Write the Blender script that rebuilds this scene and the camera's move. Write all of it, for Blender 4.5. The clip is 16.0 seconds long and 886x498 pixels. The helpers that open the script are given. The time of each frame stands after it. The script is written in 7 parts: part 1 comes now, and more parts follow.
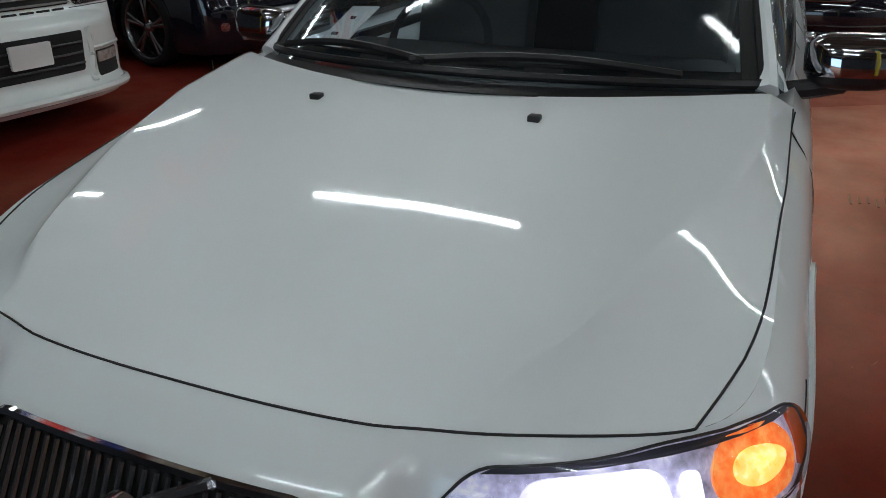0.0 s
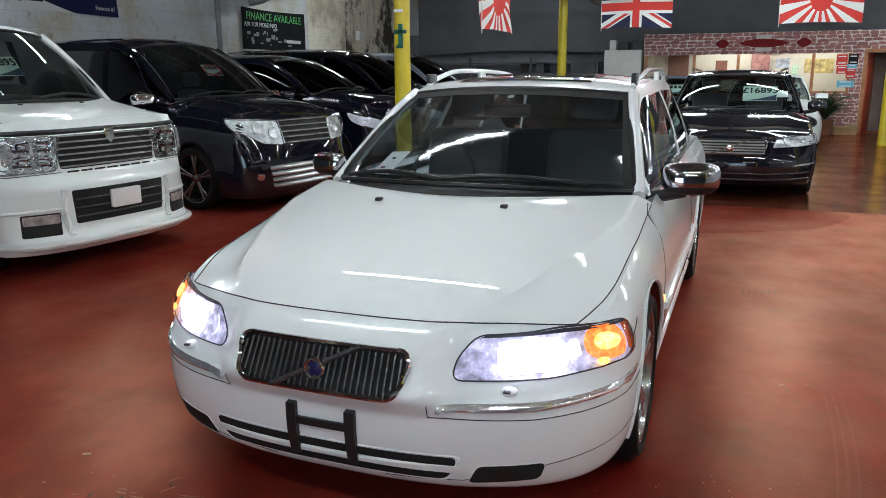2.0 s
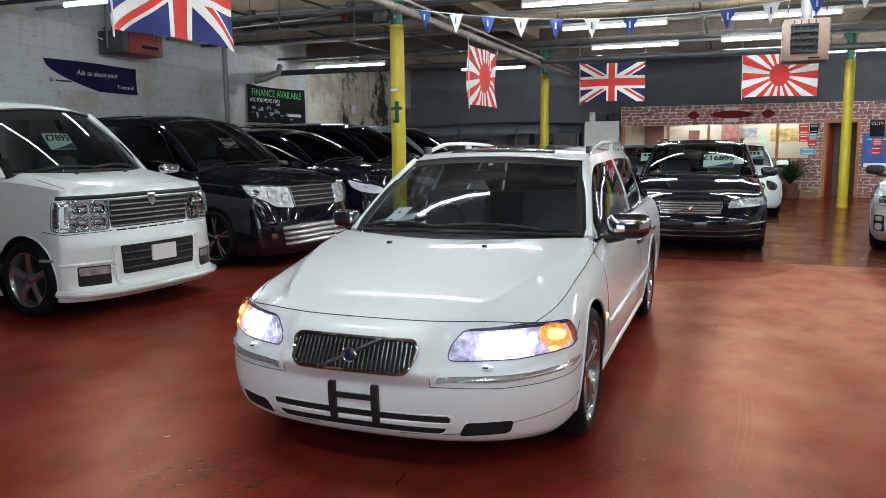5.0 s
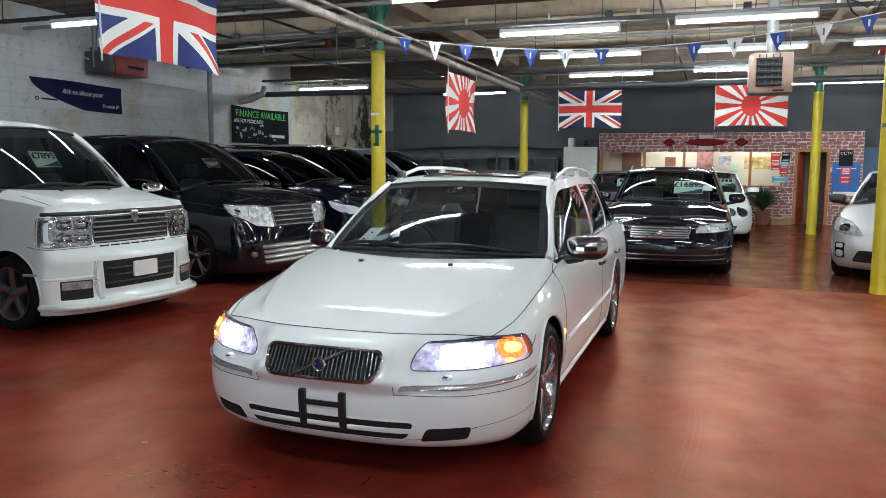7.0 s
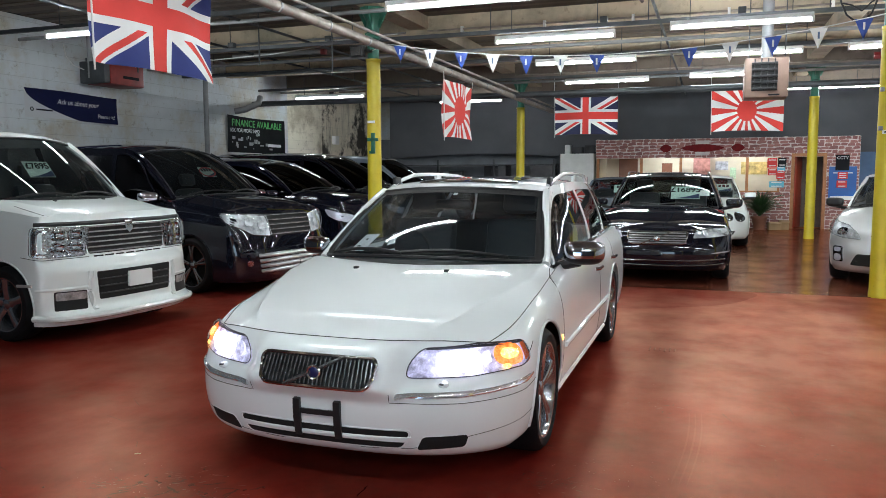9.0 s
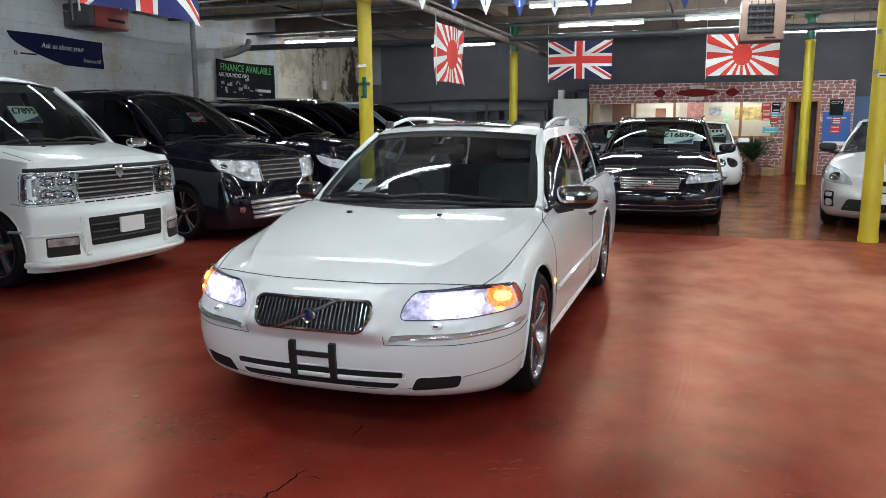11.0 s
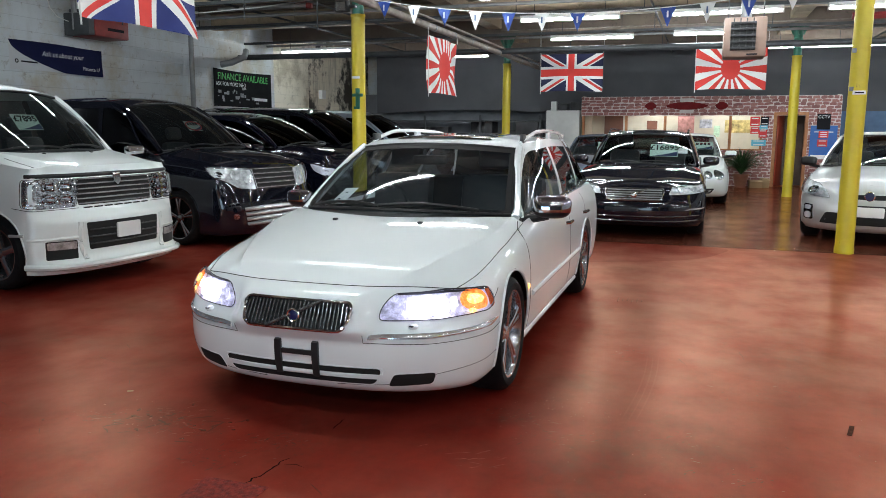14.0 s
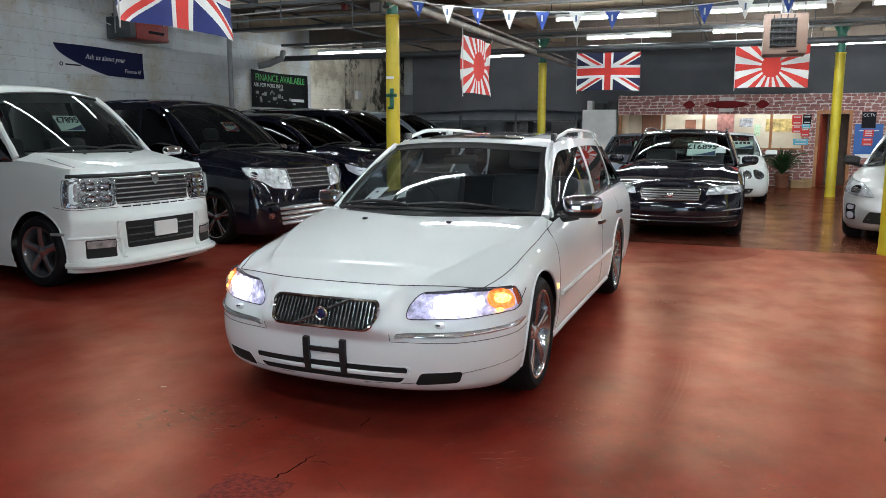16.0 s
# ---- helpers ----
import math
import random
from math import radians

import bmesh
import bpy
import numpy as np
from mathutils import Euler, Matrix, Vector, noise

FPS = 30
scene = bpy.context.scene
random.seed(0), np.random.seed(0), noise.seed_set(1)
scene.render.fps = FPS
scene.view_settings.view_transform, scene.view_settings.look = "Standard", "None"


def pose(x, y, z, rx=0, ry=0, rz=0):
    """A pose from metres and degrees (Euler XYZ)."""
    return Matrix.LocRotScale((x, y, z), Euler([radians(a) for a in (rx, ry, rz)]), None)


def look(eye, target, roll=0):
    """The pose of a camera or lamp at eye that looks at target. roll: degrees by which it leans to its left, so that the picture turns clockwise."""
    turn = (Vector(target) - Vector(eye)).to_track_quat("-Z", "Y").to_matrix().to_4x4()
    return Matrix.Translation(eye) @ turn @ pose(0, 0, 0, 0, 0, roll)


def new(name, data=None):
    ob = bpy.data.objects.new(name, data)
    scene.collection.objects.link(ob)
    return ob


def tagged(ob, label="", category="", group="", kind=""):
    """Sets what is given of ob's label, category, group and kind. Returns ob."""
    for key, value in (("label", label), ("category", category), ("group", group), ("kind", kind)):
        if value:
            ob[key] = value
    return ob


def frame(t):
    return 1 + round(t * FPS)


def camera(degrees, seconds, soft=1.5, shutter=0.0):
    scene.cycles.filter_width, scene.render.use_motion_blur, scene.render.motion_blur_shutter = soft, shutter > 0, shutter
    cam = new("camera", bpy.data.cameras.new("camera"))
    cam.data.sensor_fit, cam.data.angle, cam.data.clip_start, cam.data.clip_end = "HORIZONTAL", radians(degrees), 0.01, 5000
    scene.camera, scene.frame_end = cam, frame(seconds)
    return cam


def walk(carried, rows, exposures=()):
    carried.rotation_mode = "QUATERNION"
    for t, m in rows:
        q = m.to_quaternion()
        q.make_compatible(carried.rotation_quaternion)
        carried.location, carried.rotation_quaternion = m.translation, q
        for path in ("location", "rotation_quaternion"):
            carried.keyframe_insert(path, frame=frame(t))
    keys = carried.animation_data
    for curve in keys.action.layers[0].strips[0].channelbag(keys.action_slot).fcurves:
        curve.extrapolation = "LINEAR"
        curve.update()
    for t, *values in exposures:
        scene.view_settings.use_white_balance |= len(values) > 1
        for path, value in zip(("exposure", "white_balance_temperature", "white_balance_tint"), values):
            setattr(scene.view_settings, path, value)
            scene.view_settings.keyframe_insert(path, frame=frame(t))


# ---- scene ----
cam = camera(60.2, 16.0, 0.78)
PATH = [
    (0, (0.761, -1.06, 1.353), (0.054, 0.618, 0.527), -0.1),
    (0.5, (0.841, -1.448, 1.391), (0.128, 0.307, 0.75), -0.4),
    (1, (0.974, -1.784, 1.432), (0.267, 0.004, 0.878), -0.2),
    (1.5, (1.137, -2.063, 1.443), (0.424, -0.265, 0.935), -0.1),
    (1.7, (1.165, -2.173, 1.446), (0.452, -0.371, 0.951), 0.0),
    (2, (1.191, -2.366, 1.438), (0.474, -0.553, 0.992), -0.3),
    (2.5, (1.254, -2.61, 1.465), (0.539, -0.788, 1.057), -0.2),
    (3, (1.382, -2.772, 1.453), (0.668, -0.942, 1.079), -0.1),
    (3.5, (1.455, -2.917, 1.467), (0.737, -1.083, 1.118), -0.1),
    (4, (1.43, -3.067, 1.469), (0.72, -1.22, 1.18), -0.2),
    (4.2, (1.434, -3.132, 1.456), (0.722, -1.284, 1.176), -0.6),
    (6.3, (1.709, -3.472, 1.48), (1.034, -1.606, 1.227), 0.2),
    (6.5, (1.698, -3.496, 1.477), (1.031, -1.626, 1.235), 0.3),
    (7, (1.706, -3.522, 1.478), (1.04, -1.649, 1.261), 0.3),
    (7.5, (1.709, -3.527, 1.484), (1.04, -1.652, 1.293), 0.0),
    (8, (1.712, -3.521, 1.478), (1.046, -1.643, 1.301), -0.1),
    (8.5, (1.713, -3.501, 1.474), (1.049, -1.623, 1.301), -0.0),
    (9, (1.706, -3.482, 1.46), (1.044, -1.605, 1.265), -0.2),
    (9.5, (1.7, -3.447, 1.45), (1.04, -1.576, 1.199), -0.2),
    (12, (1.717, -3.604, 1.444), (1.09, -1.736, 1.106), -0.2),
    (12.5, (1.728, -3.68, 1.452), (1.104, -1.809, 1.12), -0.1),
    (13, (1.745, -3.716, 1.462), (1.124, -1.842, 1.138), 0.0),
    (13.5, (1.803, -3.723, 1.468), (1.187, -1.847, 1.15), 0.2),
    (14, (1.878, -3.7, 1.469), (1.248, -1.827, 1.16), 0.3),
    (14.5, (1.912, -3.688, 1.463), (1.243, -1.829, 1.153), 0.3),
    (15, (1.926, -3.686, 1.465), (1.233, -1.836, 1.154), 0.3),
    (15.5, (1.922, -3.685, 1.465), (1.211, -1.841, 1.156), 0.2),
    (16, (1.92, -3.685, 1.465), (1.201, -1.845, 1.156), 0.1),
]
walk(cam, [(t, look(eye, target, roll)) for t, eye, target, roll in PATH],
     [(0, -0.97), (0.5, -0.66), (1.0, -0.50), (1.5, -0.25), (2.0, -0.1), (2.5, 0.0), (16, 0.0)])
# ---------------------------------------------------------------- world and exposure
world = bpy.data.worlds.new("world")
scene.world = world
world.use_nodes = True
world.node_tree.nodes["Background"].inputs[0].default_value = (0.5, 0.55, 0.6, 1)
world.node_tree.nodes["Background"].inputs[1].default_value = 0.02
TUBE_POWER = 123.0


# ---------------------------------------------------------------- materials
def node_mat(name):
    m = bpy.data.materials.new(name)
    m.use_nodes = True
    nt = m.node_tree
    return m, nt, nt.nodes["Principled BSDF"]


def noise_node(nt, scale, detail=4.0, rough=0.55, stretch=(1, 1, 1), space="Object"):
    tc = nt.nodes.new("ShaderNodeTexCoord")
    mp = nt.nodes.new("ShaderNodeMapping")
    mp.inputs["Scale"].default_value = stretch
    n = nt.nodes.new("ShaderNodeTexNoise")
    n.inputs["Scale"].default_value = scale
    n.inputs["Detail"].default_value = detail
    n.inputs["Roughness"].default_value = rough
    nt.links.new(tc.outputs[space], mp.inputs[0])
    nt.links.new(mp.outputs[0], n.inputs["Vector"])
    return n


def ramp(nt, fac, stops):
    r = nt.nodes.new("ShaderNodeValToRGB")
    els = r.color_ramp.elements
    while len(els) < len(stops):
        els.new(0.5)
    for e, (p, c) in zip(els, stops):
        e.position = p
        e.color = (*c, 1) if len(c) == 3 else c
    nt.links.new(fac, r.inputs[0])
    return r


def mixc(nt, fac, a, b, mode="MIX"):
    m = nt.nodes.new("ShaderNodeMix")
    m.data_type, m.blend_type = "RGBA", mode
    for sock, v in ((m.inputs[0], fac), (m.inputs[6], a), (m.inputs[7], b)):
        if hasattr(v, "links"):
            nt.links.new(v, sock)
        elif isinstance(v, (int, float)):
            sock.default_value = v
        else:
            sock.default_value = (*v, 1)
    return m.outputs[2]


def bump(nt, bsdf, height, strength=0.2, dist=0.01):
    b = nt.nodes.new("ShaderNodeBump")
    b.inputs["Strength"].default_value = strength
    b.inputs["Distance"].default_value = dist
    nt.links.new(height, b.inputs["Height"])
    nt.links.new(b.outputs[0], bsdf.inputs["Normal"])


def simple(name, col, rough=0.5, metal=0.0, coat=0.0, vary=0.12, scale=6.0, bumped=0.0, bscale=60.0, spec=0.5):
    m, nt, b = node_mat(name)
    n = noise_node(nt, scale)
    lo = tuple(c * (1 - vary) for c in col)
    hi = tuple(min(1, c * (1 + vary)) for c in col)
    r = ramp(nt, n.outputs["Fac"], [(0.3, lo), (0.7, hi)])
    nt.links.new(r.outputs[0], b.inputs["Base Color"])
    b.inputs["Roughness"].default_value = rough
    b.inputs["Metallic"].default_value = metal
    b.inputs["Coat Weight"].default_value = coat
    b.inputs["Coat Roughness"].default_value = 0.03
    b.inputs["Specular IOR Level"].default_value = spec
    if bumped:
        bump(nt, b, noise_node(nt, bscale).outputs["Fac"], bumped)
    return m


def paint(name, col, flake=0.04, rough=0.38, metal=0.0, coat=1.0, spec=0.5, cior=1.5):
    m, nt, b = node_mat(name)
    n = noise_node(nt, 2.5, 3)
    r = ramp(nt, n.outputs["Fac"], [(0.25, tuple(c * (1 - flake) for c in col)), (0.75, tuple(min(1, c * (1 + flake)) for c in col))])
    nt.links.new(r.outputs[0], b.inputs["Base Color"])
    b.inputs["Roughness"].default_value = rough
    b.inputs["Metallic"].default_value = metal
    b.inputs["Coat Weight"].default_value = coat
    b.inputs["Coat IOR"].default_value = cior
    b.inputs["Specular IOR Level"].default_value = spec
    g = noise_node(nt, 5.0, 5)
    rr = nt.nodes.new("ShaderNodeMapRange")
    rr.inputs[3].default_value, rr.inputs[4].default_value = 0.015, 0.06
    nt.links.new(g.outputs["Fac"], rr.inputs[0])
    nt.links.new(rr.outputs[0], b.inputs["Coat Roughness"])
    return m


def glass(name, tint=(0.3, 0.33, 0.32), ior=1.5, rough=0.01, haze=0.0):
    m, nt, b = node_mat(name)
    nt.nodes.remove(b)
    tr = nt.nodes.new("ShaderNodeBsdfTransparent")
    tr.inputs[0].default_value = (*tint, 1)
    gl = nt.nodes.new("ShaderNodeBsdfGlossy")
    gl.inputs["Roughness"].default_value = rough
    fr = nt.nodes.new("ShaderNodeFresnel")
    fr.inputs[0].default_value = ior
    mx = nt.nodes.new("ShaderNodeMixShader")
    out = nt.nodes["Material Output"]
    nt.links.new(fr.outputs[0], mx.inputs[0])
    nt.links.new(tr.outputs[0], mx.inputs[1])
    nt.links.new(gl.outputs[0], mx.inputs[2])
    top = mx.outputs[0]
    # pale diffuse haze, for dust and the veil of reflections on the glass
    if haze:
        df = nt.nodes.new("ShaderNodeBsdfDiffuse")
        df.inputs[0].default_value = (0.50, 0.60, 0.68, 1)
        film = nt.nodes.new("ShaderNodeMixShader")
        n = noise_node(nt, 3.0, 5, 0.6)
        r = ramp(nt, n.outputs["Fac"], [(0.3, (haze * 0.6,) * 3), (0.7, (haze * 1.4,) * 3)])
        nt.links.new(r.outputs[0], film.inputs[0])
        nt.links.new(top, film.inputs[1])
        nt.links.new(df.outputs[0], film.inputs[2])
        top = film.outputs[0]
    nt.links.new(top, out.inputs[0])
    return m


def glow(name, col, strength):
    m, nt, b = node_mat(name)
    b.inputs["Base Color"].default_value = (*col, 1)
    b.inputs["Emission Color"].default_value = (*col, 1)
    b.inputs["Emission Strength"].default_value = strength
    return m


M = {}
M["pearl"] = paint("pearl_white_paint", (0.86, 0.90, 0.90), 0.015, 0.48, 0.1, spec=0.08)
M["white"] = paint("white_paint", (0.82, 0.87, 0.85), 0.02, 0.45, 0.1, spec=0.2)
M["black"] = paint("black_paint", (0.007, 0.008, 0.014), 0.1, 0.5, spec=0.0, cior=1.58)
M["navy"] = paint("midnight_blue_paint", (0.004, 0.005, 0.012), 0.1, 0.5, spec=0.0, cior=1.58)
M["silver"] = paint("silver_paint", (0.55, 0.56, 0.56), 0.04, 0.35, 0.55)
M["bluegrey"] = paint("pale_blue_paint", (0.32, 0.38, 0.46), 0.05, 0.35, 0.3)
M["darkblue"] = paint("dark_blue_grey_paint", (0.16, 0.20, 0.26), 0.05, 0.35, 0.4)
M["chrome"] = simple("chrome", (0.75, 0.76, 0.78), 0.06, 1.0, vary=0.03)
M["dullchrome"] = simple("dull_chrome", (0.42, 0.42, 0.43), 0.18, 1.0, vary=0.08)
M["alloy"] = simple("alloy_wheel_metal", (0.55, 0.55, 0.58), 0.2, 0.92, vary=0.06)
M["satin"] = simple("satin_silver_trim", (0.66, 0.67, 0.69), 0.25, 0.7, vary=0.05)
M["slat"] = simple("grey_chrome_slat", (0.2, 0.205, 0.22), 0.22, 0.85, vary=0.05)
M["darkalloy"] = simple("dark_alloy_metal", (0.30, 0.30, 0.32), 0.18, 0.95, vary=0.08)
M["rubber"] = simple("tyre_rubber", (0.007, 0.007, 0.008), 0.7, vary=0.3, bumped=0.15, bscale=90, spec=0.2)
M["plastic"] = simple("black_plastic", (0.012, 0.012, 0.013), 0.45, vary=0.2, bumped=0.08, bscale=200)
# openings are flat plates in this colour, their inner shade painted
M["void"] = simple("dark_opening", (0.006, 0.006, 0.006), 0.8, vary=0.2)
M["crackdark"] = simple("dark_crack", (0.012, 0.008, 0.007), 0.9, vary=0.2, spec=0.0)
M["line"] = simple("panel_gap", (0.01, 0.01, 0.01), 0.7, vary=0.1)
M["glass"] = glass("windscreen_glass", (0.46, 0.54, 0.58), 1.56, 0.055, 0.008)
M["screen"] = glass("light_windscreen_glass", (0.50, 0.56, 0.57), 1.36, 0.02)
M["vanscreen"] = glass("dark_windscreen_glass", (0.30, 0.34, 0.34), 1.40, 0.02, 0.008)
M["vantint"] = glass("black_tinted_glass", (0.03, 0.032, 0.034), 1.22)
M["tint"] = glass("tinted_glass", (0.12, 0.13, 0.13), 1.45)
M["lens"] = glass("clear_lens", (0.85, 0.87, 0.9), 1.45)
M["amberlens"] = glass("amber_lens", (0.8, 0.18, 0.03), 1.45)
M["seat"] = simple("grey_seat_leather", (0.04, 0.041, 0.043), 0.55, vary=0.15, bumped=0.1)
M["headlining"] = simple("grey_headlining_cloth", (0.035, 0.04, 0.045), 0.9, vary=0.1, bumped=0.1, bscale=200)
M["mirrorcap"] = simple("dark_chrome_cap", (0.50, 0.52, 0.56), 0.05, 1.0, vary=0.03)
M["dash"] = simple("dark_dashboard", (0.03, 0.03, 0.032), 0.6, vary=0.2, bumped=0.1, bscale=150)
M["beam"] = glow("headlamp_glow", (0.87, 0.85, 1.0), 14.0)
M["side"] = glow("sidelight_glow", (0.9, 0.9, 1.0), 3.0)


def mottled_glow(name, stops, strength, scale):
    """Light broken up by a fluted lens."""
    m, nt, b = node_mat(name)
    n = noise_node(nt, scale, 3, 0.6)
    r = ramp(nt, n.outputs["Fac"], stops)
    nt.links.new(r.outputs[0], b.inputs["Base Color"])
    nt.links.new(r.outputs[0], b.inputs["Emission Color"])
    b.inputs["Emission Strength"].default_value = strength
    b.inputs["Roughness"].default_value = 0.2
    return m


# near-black for the shadow band under the headlamp's top edge
M["topshade"] = simple("lamp_top_shade", (0.02, 0.02, 0.03), 0.3, vary=0.2)
# weak emission in place of beam light bouncing in the reflector
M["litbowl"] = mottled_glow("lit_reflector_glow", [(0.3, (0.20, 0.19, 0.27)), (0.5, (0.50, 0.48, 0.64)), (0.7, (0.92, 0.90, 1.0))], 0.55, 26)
# emission standing for the bloom round the beam
M["halo"] = mottled_glow("beam_bloom_glow", [(0.3, (0.50, 0.48, 0.60)), (0.5, (0.82, 0.80, 0.94)), (0.7, (1.0, 0.98, 1.0))], 1.4, 34)
M["amber"] = mottled_glow("indicator_glow", [(0.3, (0.8, 0.13, 0.02)), (0.5, (1.0, 0.25, 0.05)), (0.7, (1.0, 0.42, 0.12))], 1.05, 45)
M["ambercore"] = mottled_glow("indicator_core_glow", [(0.3, (1.0, 0.30, 0.06)), (0.5, (1.0, 0.48, 0.12)), (0.7, (1.0, 0.72, 0.3))], 3.0, 70)
M["strip"] = simple("bright_chrome_strip", (0.82, 0.83, 0.86), 0.12, 0.8, vary=0.03)
M["amberoff"] = simple("amber_reflector", (0.55, 0.1, 0.02), 0.25, vary=0.1)
M["reflector"] = simple("headlamp_reflector", (0.74, 0.73, 0.80), 0.22, 0.5, vary=0.12, scale=30, bumped=0.3, bscale=40)
M["lampdark"] = simple("faceted_dark_chrome", (0.78, 0.79, 0.80), 0.14, 1.0, vary=0.5, scale=22, bumped=0.9, bscale=26)
M["lampsilver"] = simple("pale_faceted_reflector", (0.74, 0.745, 0.74), 0.25, 0.6, vary=0.45, scale=18, bumped=0.8, bscale=26)
M["paper"] = simple("white_paper", (0.8, 0.8, 0.78), 0.7, vary=0.04)
M["ink"] = simple("dark_ink", (0.014, 0.014, 0.017), 0.8, vary=0.1, spec=0.1)
M["signgreen"] = simple("pale_green_price_card", (0.52, 0.66, 0.56), 0.5, vary=0.05)
M["signblue"] = simple("dark_blue_card", (0.02, 0.04, 0.10), 0.5, vary=0.1)
M["badgeblue"] = simple("blue_enamel", (0.008, 0.014, 0.085), 0.3, coat=0.3, vary=0.1)
M["red"] = simple("red_print", (0.6, 0.03, 0.03), 0.6, vary=0.1)
M["flagred"] = simple("red_flag_cloth", (0.66, 0.045, 0.035), 0.8, vary=0.08, scale=3, bumped=0.1, bscale=300)
M["flagwhite"] = simple("white_flag_cloth", (0.78, 0.78, 0.76), 0.8, vary=0.04, scale=3, bumped=0.1, bscale=300)
M["flagnavy"] = simple("dark_navy_flag_cloth", (0.012, 0.014, 0.055), 0.8, vary=0.1, scale=3)
M["flagblue"] = simple("navy_flag_cloth", (0.018, 0.03, 0.16), 0.8, vary=0.1, scale=3, bumped=0.1, bscale=300)
M["buntblue"] = simple("blue_pennant_cloth", (0.02, 0.06, 0.30), 0.6, vary=0.1)
M["tube"] = glow("fluorescent_tube", (0.885, 0.968, 1.0), TUBE_POWER)
M["batten"] = simple("white_enamel_batten", (0.7, 0.7, 0.68), 0.4, vary=0.06)
M["darksteel"] = simple("dark_grey_trunking", (0.06, 0.065, 0.07), 0.5, 0.3, vary=0.3, scale=4)
M["pipe"] = simple("galvanised_pipe", (0.27, 0.275, 0.28), 0.55, 0.35, vary=0.15, scale=5)
M["rustpipe"] = simple("dusty_pipe", (0.26, 0.22, 0.19), 0.6, 0.2, vary=0.35, scale=6, bumped=0.2)
M["green"] = simple("green_column_paint", (0.012, 0.12, 0.075), 0.45, vary=0.25, scale=10, bumped=0.2, bscale=30)
M["timber"] = simple("orange_brown_door_timber", (0.35, 0.14, 0.05), 0.5, vary=0.2, scale=8)
M["brownmetal"] = simple("brown_heater_enamel", (0.25, 0.165, 0.125), 0.5, vary=0.12, scale=5)
M["redmetal"] = simple("red_heater_enamel", (0.21, 0.02, 0.018), 0.45, vary=0.2, scale=8)
M["cardboard"] = simple("cardboard", (0.42, 0.28, 0.15), 0.8, vary=0.1)
M["terracotta"] = simple("terracotta", (0.18, 0.07, 0.04), 0.8, vary=0.15)
M["leaf"] = simple("houseplant_leaf", (0.02, 0.058, 0.015), 0.5, vary=0.4, scale=20)
M["cream"] = simple("cream_wall_paint", (0.56, 0.50, 0.39), 0.6, vary=0.05)
M["skyblue"] = simple("sky_blue_card", (0.10, 0.42, 0.58), 0.5, vary=0.05)
M["posterblue"] = simple("blue_poster", (0.012, 0.10, 0.36), 0.4, vary=0.12, scale=3)
M["bluewall"] = simple("blue_partition_paint", (0.07, 0.13, 0.24), 0.6, vary=0.1)
M["letterwhite"] = simple("white_lettering", (0.62, 0.63, 0.65), 0.6, vary=0.02)
M["lettergreen"] = simple("green_lettering", (0.07, 0.42, 0.10), 0.6, vary=0.02)
M["slate"] = simple("slate_grey_print", (0.22, 0.23, 0.24), 0.6, vary=0.5, scale=9)


def scaled(nt, sock, k, add=0.0):
    """sock times k, plus add."""
    m = nt.nodes.new("ShaderNodeMath")
    m.operation = "MULTIPLY_ADD"
    m.inputs[1].default_value, m.inputs[2].default_value = k, add
    nt.links.new(sock, m.inputs[0])
    return m.outputs[0]


def times(nt, a, b):
    m = nt.nodes.new("ShaderNodeMath")
    m.operation = "MULTIPLY"
    nt.links.new(a, m.inputs[0])
    nt.links.new(b, m.inputs[1])
    return m.outputs[0]


